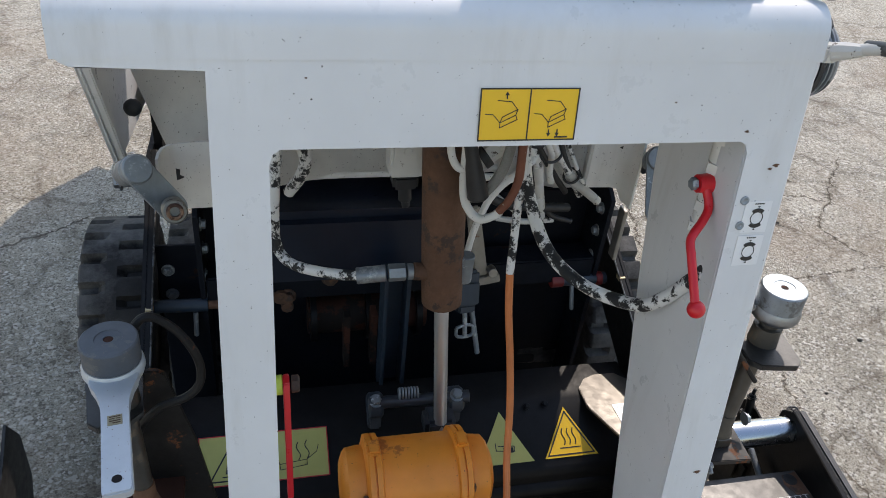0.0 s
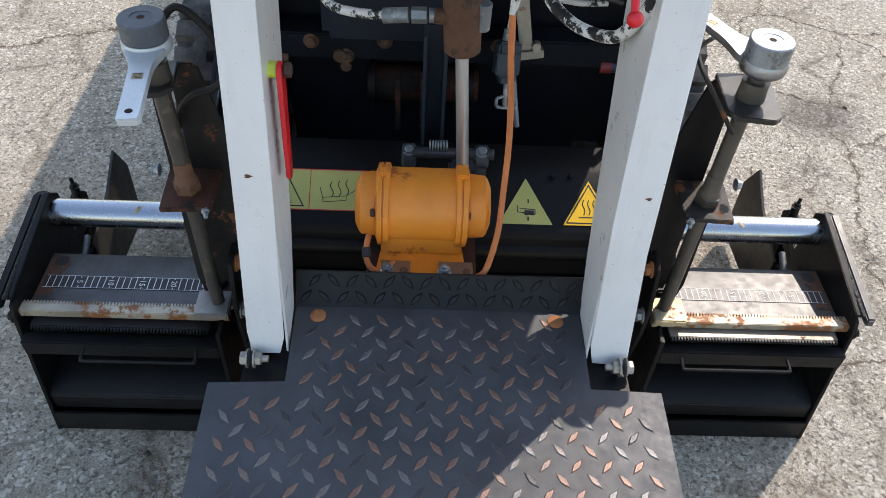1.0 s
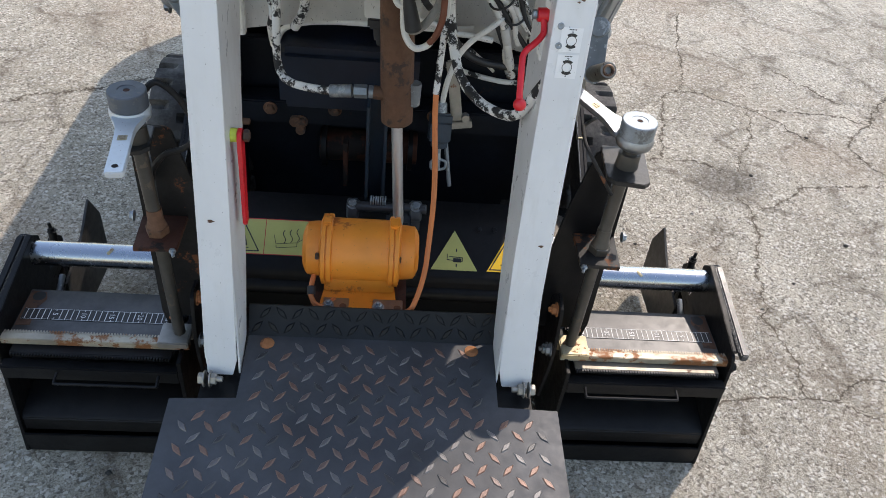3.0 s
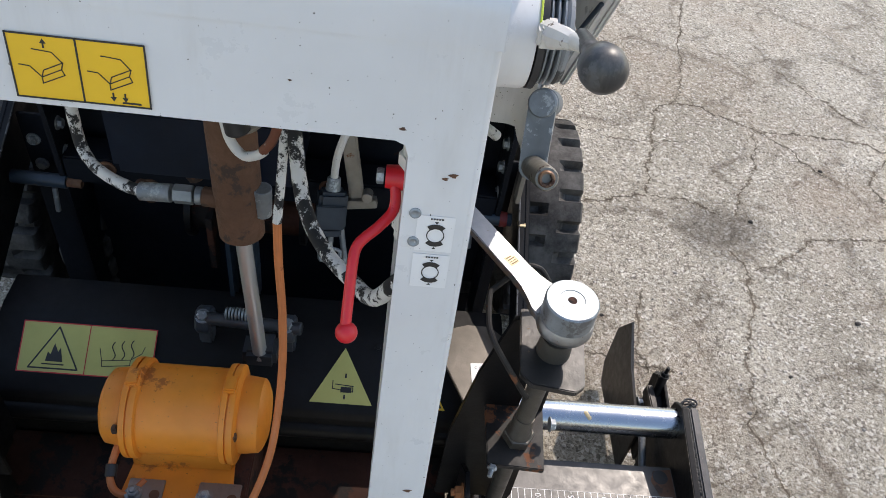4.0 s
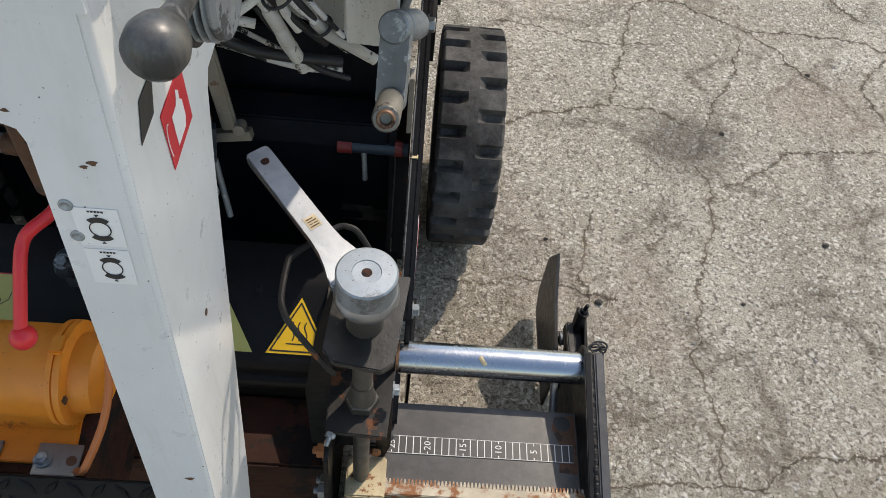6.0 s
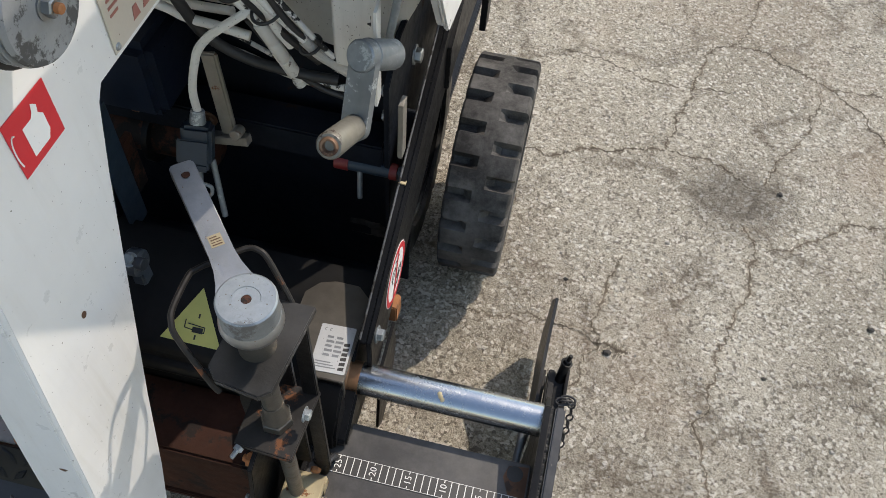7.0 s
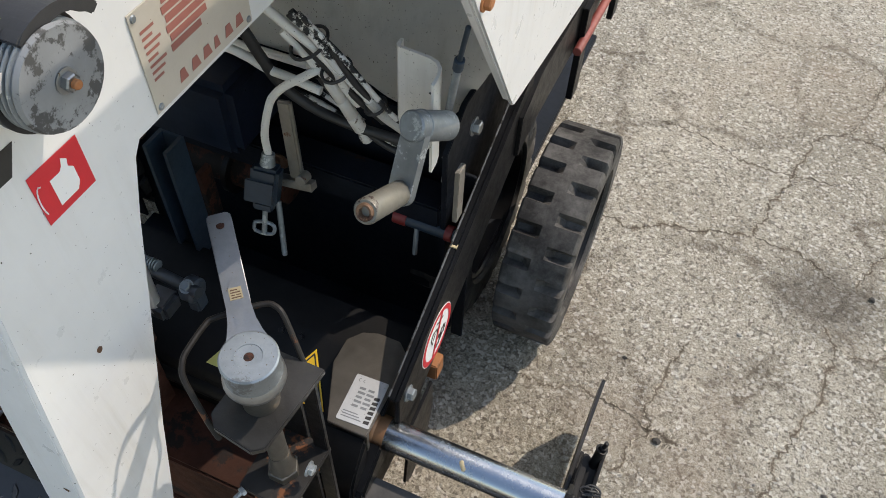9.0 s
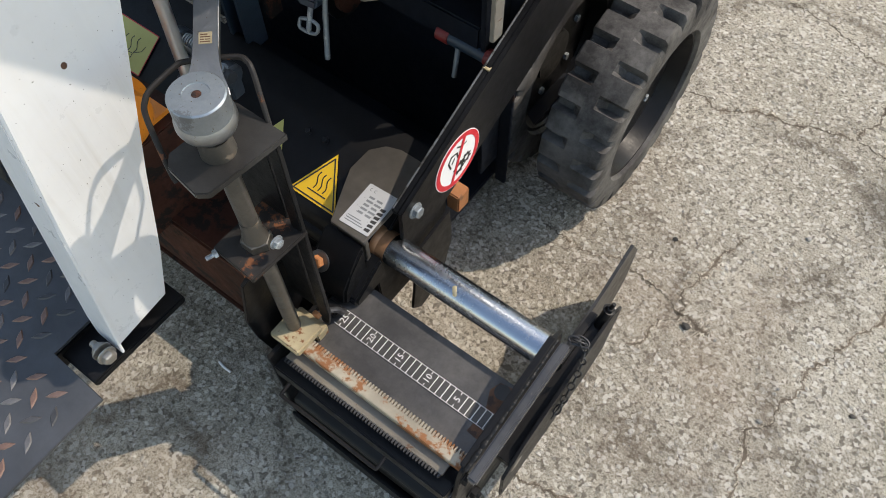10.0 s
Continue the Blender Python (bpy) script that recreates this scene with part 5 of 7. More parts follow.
def adjuster(side):
    PLACE[0] = right_side if side > 0 else left_side
    m_plate = black if side > 0 else black_rusty
    adj = thing("height_adjuster", (0.37, 0.12, 0.26), "black bracket with a threaded height spindle and steel cap" if side > 0 else "black bracket with a rusty threaded height spindle and grey cap", "adjuster", "height adjusters")
    bm = bmesh.new()
    prism(bm, [(0.300, 0.285), (0.300, 0.442), (0.318, 0.574), (0.340, 0.676), (0.348, 0.6815), (0.376, 0.6815), (0.376, 0.285)], "y", 0.158, 0.164, 0.001)
    back = part("back_plate", bm, m_plate, adj, "black back plate")
    bm = bmesh.new()
    prism(bm, [(0.386, 0.668), (0.403, 0.672), (0.405, 0.300), (0.398, 0.262), (0.386, 0.262)], "y", 0.1535, 0.1600, 0.0012)
    part("edge_bar", bm, m_plate, adj, "narrow black upright bar")
    bm = bmesh.new()
    inset = 0.0 if side > 0 else 0.014
    prism(bm, [(0.345 + inset, 0.164 - inset), (0.339 + inset, 0.082 + inset), (0.350 + inset, 0.070 + inset), (0.392, 0.064 + inset), (0.402, 0.072 + inset), (0.412, 0.164 - inset)], "z", 0.682, 0.690, 0.001)
    part("upper_plate", bm, coat("black_plate_worn_edges", (0.010, 0.010, 0.010), 0.4, vary=0.4, dust=0.10, wear=(0.20, 0.13, 0.08), wear_at=0.62, wear_scale=18, bump=0.3), adj, "black bearing plate")
    bm = bmesh.new()
    prism(bm, [(0.335, 0.160), (0.335, 0.080), (0.400, 0.076), (0.405, 0.160)], "z", 0.508, 0.516, 0.001)
    part("middle_plate", bm, dark_rust if side < 0 else black_rusty, adj, "rusting guide plate")
    hex_bolt((0.342, 0.080, 0.512), (-0.3, -1, 0), 0.0055, zinc_dull, adj, "bolt", washer=False, thread=0.01)
    hex_bolt((0.403, 0.118, 0.545), (1, 0, 0), 0.0065, zinc_dull, adj, "bolt")
    bm = bmesh.new()
    rod(bm, (0.369, 0.119, 0.275), (0.371, 0.115, 0.51), 0.0100, n=20)
    rod(bm, (0.371, 0.115, 0.55), (0.374, 0.112, 0.72), 0.0105, n=20)
    spindle = part("spindle", bm, greasy, adj, "greasy dark steel spindle")
    bm = bmesh.new()
    lathe(bm, (0.371, 0.115, 0.516), (0, 0, 1), [(0, 0.0172), (0.001, 0.0180), (0.013, 0.0180), (0.014, 0.0165)], 6)
    lathe(bm, (0.371, 0.115, 0.530), (0, 0, 1), [(0, 0.0150), (0.006, 0.0140), (0.010, 0.0122), (0.034, 0.0115)], 20)
    part("lock_nut", bm, greasy if side > 0 else rust, spindle, "lock nut and collar")
    bm = bmesh.new()
    lathe(bm, (0.374, 0.112, 0.690), (0, 0, 1), [(0, 0.0175), (0.016, 0.0165), (0.024, 0.0165)], 24)
    part("socket_shank", bm, greasy, spindle)
    bm = bmesh.new()
    lathe(bm, (0.375, 0.112, 0.7435), (0, 0, 1), [(0, 0.0248), (0.0012, 0.0260), (0.024, 0.0260), (0.0255, 0.0245), (0.0257, 0.0122), (0.0249, 0.0118), (0.0247, 0.0045), (0.020, 0.0040)], 48)
    cap = part("cap", bm, coat("matt_zinc_cap", (0.26, 0.295, 0.325), 0.46, metal=0.9, vary=0.2, grain=160, bump=0.1, speck=(0.12, 0.10, 0.08), speck_at=0.70, wear=(0.18, 0.195, 0.21), wear_at=0.56, wear_scale=30, wear_rough=0.5) if side > 0 else coat("dusty_grey_cap", (0.09, 0.10, 0.115), 0.55, metal=0.3, vary=0.2, wear=(0.15, 0.15, 0.15), wear_at=0.58, wear_scale=30), spindle, "round zinc cap" if side > 0 else "dusty grey round cap")
    bm = bmesh.new()
    lathe(bm, (0.375, 0.112, 0.7665), (0, 0, 1), [(0, 0.0046), (0.0012, 0.0046)], 12)
    part("centre_screw", bm, dark_rust, cap, "rusty centre screw")
    bm = bmesh.new()
    if side > 0:
        loop = [(0.350, 0.072, 0.664), (0.345, 0.073, 0.670), (0.330, 0.080, 0.691), (0.312, 0.090, 0.716), (0.306, 0.098, 0.724), (0.303, 0.110, 0.728), (0.304, 0.140, 0.732), (0.308, 0.149, 0.733), (0.326, 0.168, 0.733), (0.343, 0.183, 0.733), (0.353, 0.184, 0.733), (0.362, 0.181, 0.729), (0.376, 0.172, 0.708), (0.391, 0.162, 0.680), (0.393, 0.161, 0.66)]
    else:
        loop = [(0.366, 0.128, 0.742), (0.361, 0.140, 0.752), (0.345, 0.148, 0.762), (0.320, 0.148, 0.741), (0.304, 0.146, 0.706), (0.304, 0.142, 0.677), (0.318, 0.140, 0.660), (0.345, 0.138, 0.650), (0.366, 0.140, 0.625), (0.378, 0.150, 0.590)]
    sweep(bm, loop, 0.0029 if side > 0 else 0.0046, 10)
    part("wire_guard", bm, black_rusty, adj, "bent black wire guard with rust")
    bm = bmesh.new()
    box(bm, (0.350, 0.090, 0.2715), (0.402, 0.140, 0.285), 0.002)
    box(bm, (0.350, 0.128, 0.252), (0.402, 0.150, 0.2715), 0.002)
    part("foot_block", bm, tan_steel if side > 0 else steel, adj, "yellowed steel foot block" if side > 0 else "steel foot block")
    bm = bmesh.new()
    sweep(bm, [(0.396, 0.155, 0.30), (0.404, 0.17, 0.292), (0.404, 0.178, 0.270), (0.400, 0.185, 0.258)], 0.0045, 8)
    part("cable_end", bm, hose_black, adj)
    PLACE[0] = right_side
    return adj


def wrench(c, tip, tilt_z, metal):
    """A ring-headed ratchet spanner on the spindle cap."""
    c, tip = Vector(c), Vector(tip)
    d = (tip - c)
    d.z = 0
    L = d.length
    d.normalize()
    w = thing("ratchet_wrench", c, "zinc plated flat ratchet wrench seated on the height spindle", "wrench", "ratchet wrenches")
    m = Matrix.Translation(c) @ Matrix(((d.x, -d.y, 0, 0), (d.y, d.x, 0, 0), (0, 0, 1, 0), (0, 0, 0, 1)))
    bm = bmesh.new()
    lathe(bm, c + Vector((0, 0, -0.019)), (0, 0, 1), [(0, 0.021), (0.004, 0.0262), (0.010, 0.0282), (0.016, 0.0278), (0.0195, 0.0262)], 40)
    part("ring_head", bm, metal, w)
    bm = bmesh.new()
    rise = Matrix(((1, 0, 0, 0), (0, 1, 0, 0), (tilt_z / L, 0, 1, 0), (0, 0, 0, 1)))
    prism(bm, [(0.018, -0.0225), (0.028, -0.0200), (0.038, -0.0160), (0.050, -0.0128), (0.064, -0.0114), (L + 0.010, -0.0118), (L + 0.0135, -0.0108), (L + 0.0145, -0.008), (L + 0.0145, 0.008), (L + 0.0135, 0.0108), (L + 0.010, 0.0118), (0.064, 0.0114), (0.050, 0.0128), (0.038, 0.0160), (0.028, 0.0200), (0.018, 0.0225)], "z", -0.0125, -0.0035, 0.0014, m @ rise)
    arm = part("arm", bm, metal, w, "flat tapered arm")
    bm = bmesh.new()
    q = m @ rise
    lathe(bm, q @ Vector((L, 0, -0.0036)), (0, 0, 1), [(0, 0.0040), (0.0005, 0.0040), (0.0007, 0.0028)], 16)
    part("hang_hole", bm, dark_rust, arm, "rust-rimmed hanging hole")
    bm = bmesh.new()
    box(bm, (0.071, -0.0060, -0.0036), (0.083, 0.0060, -0.0031), 0.0, q)
    lab = part("stamp", bm, tan_steel, arm, "stamped yellowed mark")
    bm = bmesh.new()
    for a0, b0, a1, b1 in ((0.0725, -0.0045, 0.0735, 0.0045), (0.075, -0.0045, 0.0758, 0.0), (0.075, 0.001, 0.0758, 0.0045), (0.0775, -0.0045, 0.0785, 0.0045), (0.080, -0.002, 0.081, 0.0045)):
        box(bm, (a0, b0, -0.0031), (a1, b1, -0.0029), 0.0, q)
    part("stamp_bar", bm, rust, lab)
    return w


for s in (1, -1):
    extension(s)
    adjuster(s)
wrench((0.375, 0.112, 0.744), (0.275, 0.222, 0.775), 0.030, zinc)
# left wrench is coloured paler to stand in for sky reflected in its zinc
wrench((-0.337, 0.094, 0.751), (-0.316, -0.048, 0.755), 0.006, coat("sky_lit_zinc_plate", (0.52, 0.545, 0.565), 0.36, metal=0.35, vary=0.12, grain=120, bump=0.1, speck=(0.15, 0.08, 0.05), speck_at=0.71))

# ---- tow arms ----
def tow_arm(side):
    PLACE[0] = right_side if side > 0 else left_side
    arm = thing("tow_arm", (0.42, 0.33, 0.33), "black steel tow arm bolted to the screed beam", "tow arm", "tow arms")

    bm = bmesh.new()
    prism(bm, [(0.300, 0.385), (0.300, 0.305), (0.318, 0.272), (0.345, 0.279), (0.78, 0.484), (0.78, 0.611)], "x", 0.414, 0.421, 0.001)
    web = part("web", bm, black, arm)
    bm = bmesh.new()
    prism(bm, [(0.300, 0.379), (0.78, 0.605), (0.78, 0.611), (0.300, 0.385)], "x", 0.404, 0.4138, 0.001)
    part("top_flange", bm, black, arm)
    bm = bmesh.new()
    rod(bm, (0.4045, 0.302, 0.3862), (0.4045, 0.778, 0.6102), 0.0016, n=8)
    part("pale_edge", bm, coat("grey_edge_line", (0.10, 0.10, 0.10), 0.42, metal=0.3, vary=0.5, wear=(0.02, 0.018, 0.016), wear_at=0.50, wear_scale=30), arm, "paler grey line along the top edge")
    hex_bolt((0.421, 0.328, 0.365), (1, 0, 0.1), 0.0095, zinc_dull, arm, "bolt", "grey hex bolt", thread=0.0)
    if side > 0:
        n = Vector((1, 0, 0))
        v = Vector((0, -0.425, 0.905))
        s = Face((0.4212, 0.4265, 0.3735), (0, 0.905, 0.425), v, n)
        bm = bmesh.new()
        s.disc(bm, 0, 0, 0.052, 0.0003, 0.0004, 48, 1.0)
        sg = part("prohibition_sign", bm, paper, web, "round white sign with red ring, crossed-out gears and hand tool")
        bm = bmesh.new()
        s.ring(bm, 0, 0, 0.042, 0.0505, 0.001, n=48)
        s.stroke(bm, [(0.030, 0.030), (-0.030, -0.030)], 0.0065, 0.0014)
        part("red_ring", bm, ink_red, sg)
        bm = bmesh.new()
        for a, b, r in ((-0.006, -0.018, 0.0105), (0.013, -0.020, 0.0085)):
            s.ring(bm, a, b, r * 0.5, r, 0.001, n=20)
            for k in range(8):
                t = k * math.pi / 4
                s.disc(bm, a + r * 1.1 * math.cos(t), b + r * 1.1 * math.sin(t), r * 0.24, 0.001, 0.0002, 8)
        s.stroke(bm, [(-0.016, 0.006), (-0.014, 0.022), (-0.004, 0.028), (0.006, 0.020), (0.004, 0.008)], 0.0032)
        s.stroke(bm, [(0.012, 0.030), (0.018, 0.018), (0.028, 0.014)], 0.0028)
        s.stroke(bm, [(-0.010, 0.012), (-0.002, 0.016)], 0.0028)
        part("pictogram", bm, ink, sg)
    bm = bmesh.new()
    prism(bm, [(0.300, 0.11), (0.320, 0.085), (0.375, 0.10), (0.405, 0.20), (0.40, 0.285), (0.32, 0.268)], "x", 0.424, 0.429, 0.001)
    part("drop_plate", bm, black, arm, "black plate hanging below the arm")
    bm = bmesh.new()
    box(bm, (0.400, 0.428, 0.235), (0.424, 0.456, 0.275), 0.002)
    part("rusty_bracket", bm, rust_bright, arm, "orange rusted bracket")
    bm = bmesh.new()
    box(bm, (0.4035, 0.505, 0.4765), (0.4145, 0.519, 0.4835), 0.0)
    part("paint_chip", bm, tan_steel, web, "chipped yellow-brown edge")
    PLACE[0] = right_side
    return arm


# ---- wheels ----
def wheel(side, x0, x1, yc):
    """Solid tyre with two staggered rows of shoulder notches on a dished rim."""
    PLACE[0] = right_side if side > 0 else left_side
    R, seg, pitch = 0.207, 220, 10
    w = thing("solid_wheel", ((x0 + x1) / 2, yc, 0), "black solid rubber tyre with notched tread on a dark rim", "wheel", "paver wheels")
    W = x1 - x0
    lat = [0.0, 0.012, 0.03, 0.05, 0.29, 0.34, 0.42, 0.50, 0.58, 0.66, 0.71, 0.95, 0.97, 0.988, 1.0]
    bm = bmesh.new()
    rings = []
    for k in range(seg):
        t = 2 * math.pi * k / seg
        c, s = math.cos(t), math.sin(t)
        ring = []
        for a in lat:
            edge = min(a, 1 - a)
            r = R - 0.010 * max(0.0, 1 - edge / 0.05) ** 2
            ph = k % pitch
            if a <= 0.34 and ph in (0, 1, 2):
                r -= 0.018 if a < 0.32 else 0.009
            if a >= 0.66 and ph in (5, 6, 7):
                r -= 0.018 if a > 0.68 else 0.009
            r += 0.0006 * noise.noise(Vector((a * 9, c * 25, s * 25)))
            ring.append(bm.verts.new((x0 + a * W, yc + r * c, R + r * s)))
        for x, r in ((x1 + 0.001, R - 0.03), (x1, R - 0.062), (x1 - 0.01, R - 0.066)):
            ring.append(bm.verts.new((x, yc + r * c, R + r * s)))
        for x, r in ((x0 + 0.01, R - 0.066), (x0, R - 0.062), (x0 - 0.001, R - 0.03)):
            ring.append(bm.verts.new((x, yc + r * c, R + r * s)))
        rings.append(ring)
    n = len(rings[0])
    for k in range(seg):
        a, b = rings[k], rings[(k + 1) % seg]
        for j in range(n):
            bm.faces.new((a[j], a[(j + 1) % n], b[(j + 1) % n], b[j]))
    part("tyre", bm, rubber, w)
    bm = bmesh.new()
    r0 = R - 0.0655
    lathe(bm, (x0 + 0.02, yc, R), (1, 0, 0), [(0, 0.02), (0, r0), (W - 0.028, r0), (W - 0.028, r0 - 0.006), (W - 0.06, r0 - 0.016), (W - 0.066, 0.05), (W - 0.055, 0.048), (W - 0.055, 0.01)], 48)
    rim = part("rim", bm, black, w, "black dished rim")
    for k in range(6):
        t = 2 * math.pi * k / 6 + 0.3
        hex_bolt((x0 + W - 0.046, yc + 0.085 * math.cos(t), R + 0.085 * math.sin(t)), (1, 0, 0), 0.008, zinc_dull, rim, "wheel_nut")
    PLACE[0] = right_side
    return w


for s in (1, -1):
    tow_arm(s)
    wheel(s, 0.446, 0.560, 0.826)
    wheel(s, *((0.285, 0.385) if s > 0 else (0.322, 0.412)), 0.826)

# ---- tractor unit ----
paver = thing("paver_tractor", (0.02, 0.9, 0.0), "dark paver tractor with off-white hopper and dirty hoses", "paver")
bm = bmesh.new()
box(bm, (-0.291, 0.62, 0.08), (0.3715, 0.64, 0.60), 0.002)
box(bm, (-0.291, 0.64, 0.08), (0.3715, 1.6, 0.10), 0.002)
part("rear_wall", bm, navy, paver, "dark blue-black rear wall")
# added dark floor covers visible ground, standing in for shade under the tractor
bm = bmesh.new()
box(bm, (-0.30, 0.437, 0.085), (0.37, 0.618, 0.095), 0.002)
part("dark_floor_sheet", bm, navy, paver, "dark sheet added under the rear of the tractor in place of shade")
# added dark sheet hides lit ground, standing in for the bay's shade
bm = bmesh.new()
box(bm, (-0.29, 0.70, 0.50), (0.37, 0.72, 1.02), 0.002)
part("dark_backing", bm, navy, paver, "dark sheet added behind the hoses in place of deep shade")
for x in (-0.300, 0.372):
    bm = bmesh.new()
    prism(bm, [(0.555, 0.16), (0.54, 0.62), (0.60, 0.66), (2.2, 0.66), (2.2, 0.30), (1.08, 0.30), (1.0, 0.44), (0.83, 0.48), (0.68, 0.42), (0.62, 0.16)], "x", x, x + 0.008, 0.001)
    sd = part("chassis_side", bm, navy, paver, "dark chassis side plate")
    for y, z in ((0.568, 0.590), (0.568, 0.545), (0.568, 0.492), (0.568, 0.455)):
        hex_bolt((x + (0.0 if x > 0 else 0.008), y, z), (-1 if x > 0 else 1, 0, 0), 0.008, zinc_dull, sd, "bolt")
for x0, x1 in ((-0.368, -0.301), (0.381, 0.402)):
    bm = bmesh.new()
    box(bm, (x0, 0.600, 0.10), (x1, 0.606, 0.53), 0.001)
    plate = part("splash_plate", bm, navy, paver, "dark splash plate ahead of the inner wheel")
    if x0 < 0:
        for bx, bz in ((-0.352, 0.483), (-0.350, 0.434)):
            hex_bolt((bx, 0.600, bz), (0, -1, 0), 0.008, zinc_dull, plate, "bolt")
bm = bmesh.new()
box(bm, (-0.20, 0.500, 0.51), (0.07, 0.64, 0.640), 0.014)
part("tank", bm, tank_blue, paver, "dark blue tank with rounded edges")
bm = bmesh.new()
box(bm, (-0.29, 0.545, 0.450), (0.37, 0.60, 0.500), 0.003)
part("cross_member", bm, navy, paver)
bm = bmesh.new()
rod(bm, (-0.175, 0.545, 0.46), (-0.175, 0.535, 0.46), 0.012)
rod(bm, (-0.165, 0.545, 0.44), (-0.165, 0.535, 0.44), 0.010)
part("rusty_boss", bm, rust, paver, "rusty boss")
for x, z in ((-0.225, 0.497), (-0.095, 0.502), (-0.003, 0.503), (0.107, 0.501), (-0.164, 0.470)):
    hex_bolt((x, 0.545, z - 0.012), (0, -1, 0), 0.0105, rust, paver, "rusty_bolt", "rusty brown bolt head")
bm = bmesh.new()
for x in (-0.075, -0.03):
    box(bm, (x, 0.50, 0.33), (x + 0.010, 0.53, 0.44), 0.001)
part("rusty_lug", bm, dark_rust, paver, "dark rusty upright lugs")
bm = bmesh.new()
prism(bm, [(-0.026, 0.42), (-0.020, 0.42), (-0.020, 0.456), (0.008, 0.456), (0.008, 0.42), (0.014, 0.42), (0.014, 0.46), (-0.026, 0.46)], "z", 0.34, 0.575)
part("vertical_channel", bm, blue_steel, paver, "blue-grey vertical steel channel")
bm = bmesh.new()
rod(bm, (-0.13, 0.60, 0.37), (0.08, 0.60, 0.37), 0.035)
part("shaft", bm, dark_rust, paver, "rusty drive shaft")
for x in (-0.125, -0.03, 0.06):
    bm = bmesh.new()
    lathe(bm, (x, 0.60, 0.37), (1, 0, 0), [(0, 0.05), (0.010, 0.05)], 16)
    part("coupling", bm, black, paver, "dark coupling flange")
for a, b in (((-0.372, 0.545, 0.452), (-0.29, 0.545, 0.450)), ((0.30, 0.55, 0.452), (0.40, 0.55, 0.452))):
    part("lock_pin", rod(bmesh.new(), a, b, 0.011), blue_steel, paver, "blue-grey lock pin")
bm = bmesh.new()
rod(bm, (-0.29, 0.545, 0.450), (-0.268, 0.545, 0.449), 0.008)
part("rusty_pin_end", bm, rust, paver, "rusty pin end")
dull_red = coat("dull_red_cap", (0.16, 0.014, 0.014), 0.5)
for a, b in ((0.296, 0.318), (0.38, 0.392)):
    part("red_cap", rod(bmesh.new(), (a, 0.55, 0.452), (b, 0.55, 0.452), 0.0125), dull_red, paver, "dull red pin cap")
for a, b in (((0.335, 0.545, 0.452), (0.338, 0.53, 0.40)), ((-0.310, 0.54, 0.440), (-0.312, 0.535, 0.395))):
    part("pin_handle", rod(bmesh.new(), a, b, 0.004), zinc_dull, paver, "small grey pin handle")

# hopper: two chute walls with a V-shaped lower edge, a lip between them, and the white outer sheets
def low_edge(x, side):
    pts = ((0.0, 0.668), (0.12, 0.668), (0.16, 0.655), (0.20, 0.634), (0.25, 0.615), (0.30, 0.606), (0.344, 0.606), (0.362, 0.625), (0.38, 0.655), (0.41, 0.72), (0.45, 0.81))
    if side < 0:
        pts = ((0.0, 0.668), (0.12, 0.668), (0.178, 0.680), (0.205, 0.684), (0.25, 0.675), (0.30, 0.662), (0.323, 0.655), (0.342, 0.670), (0.362, 0.712), (0.41, 0.80), (0.45, 0.87))
    for (a, za), (b, zb) in zip(pts, pts[1:]):
        if a <= x <= b:
            return za + (zb - za) * (x - a) / (b - a)
    return pts[-1][1]


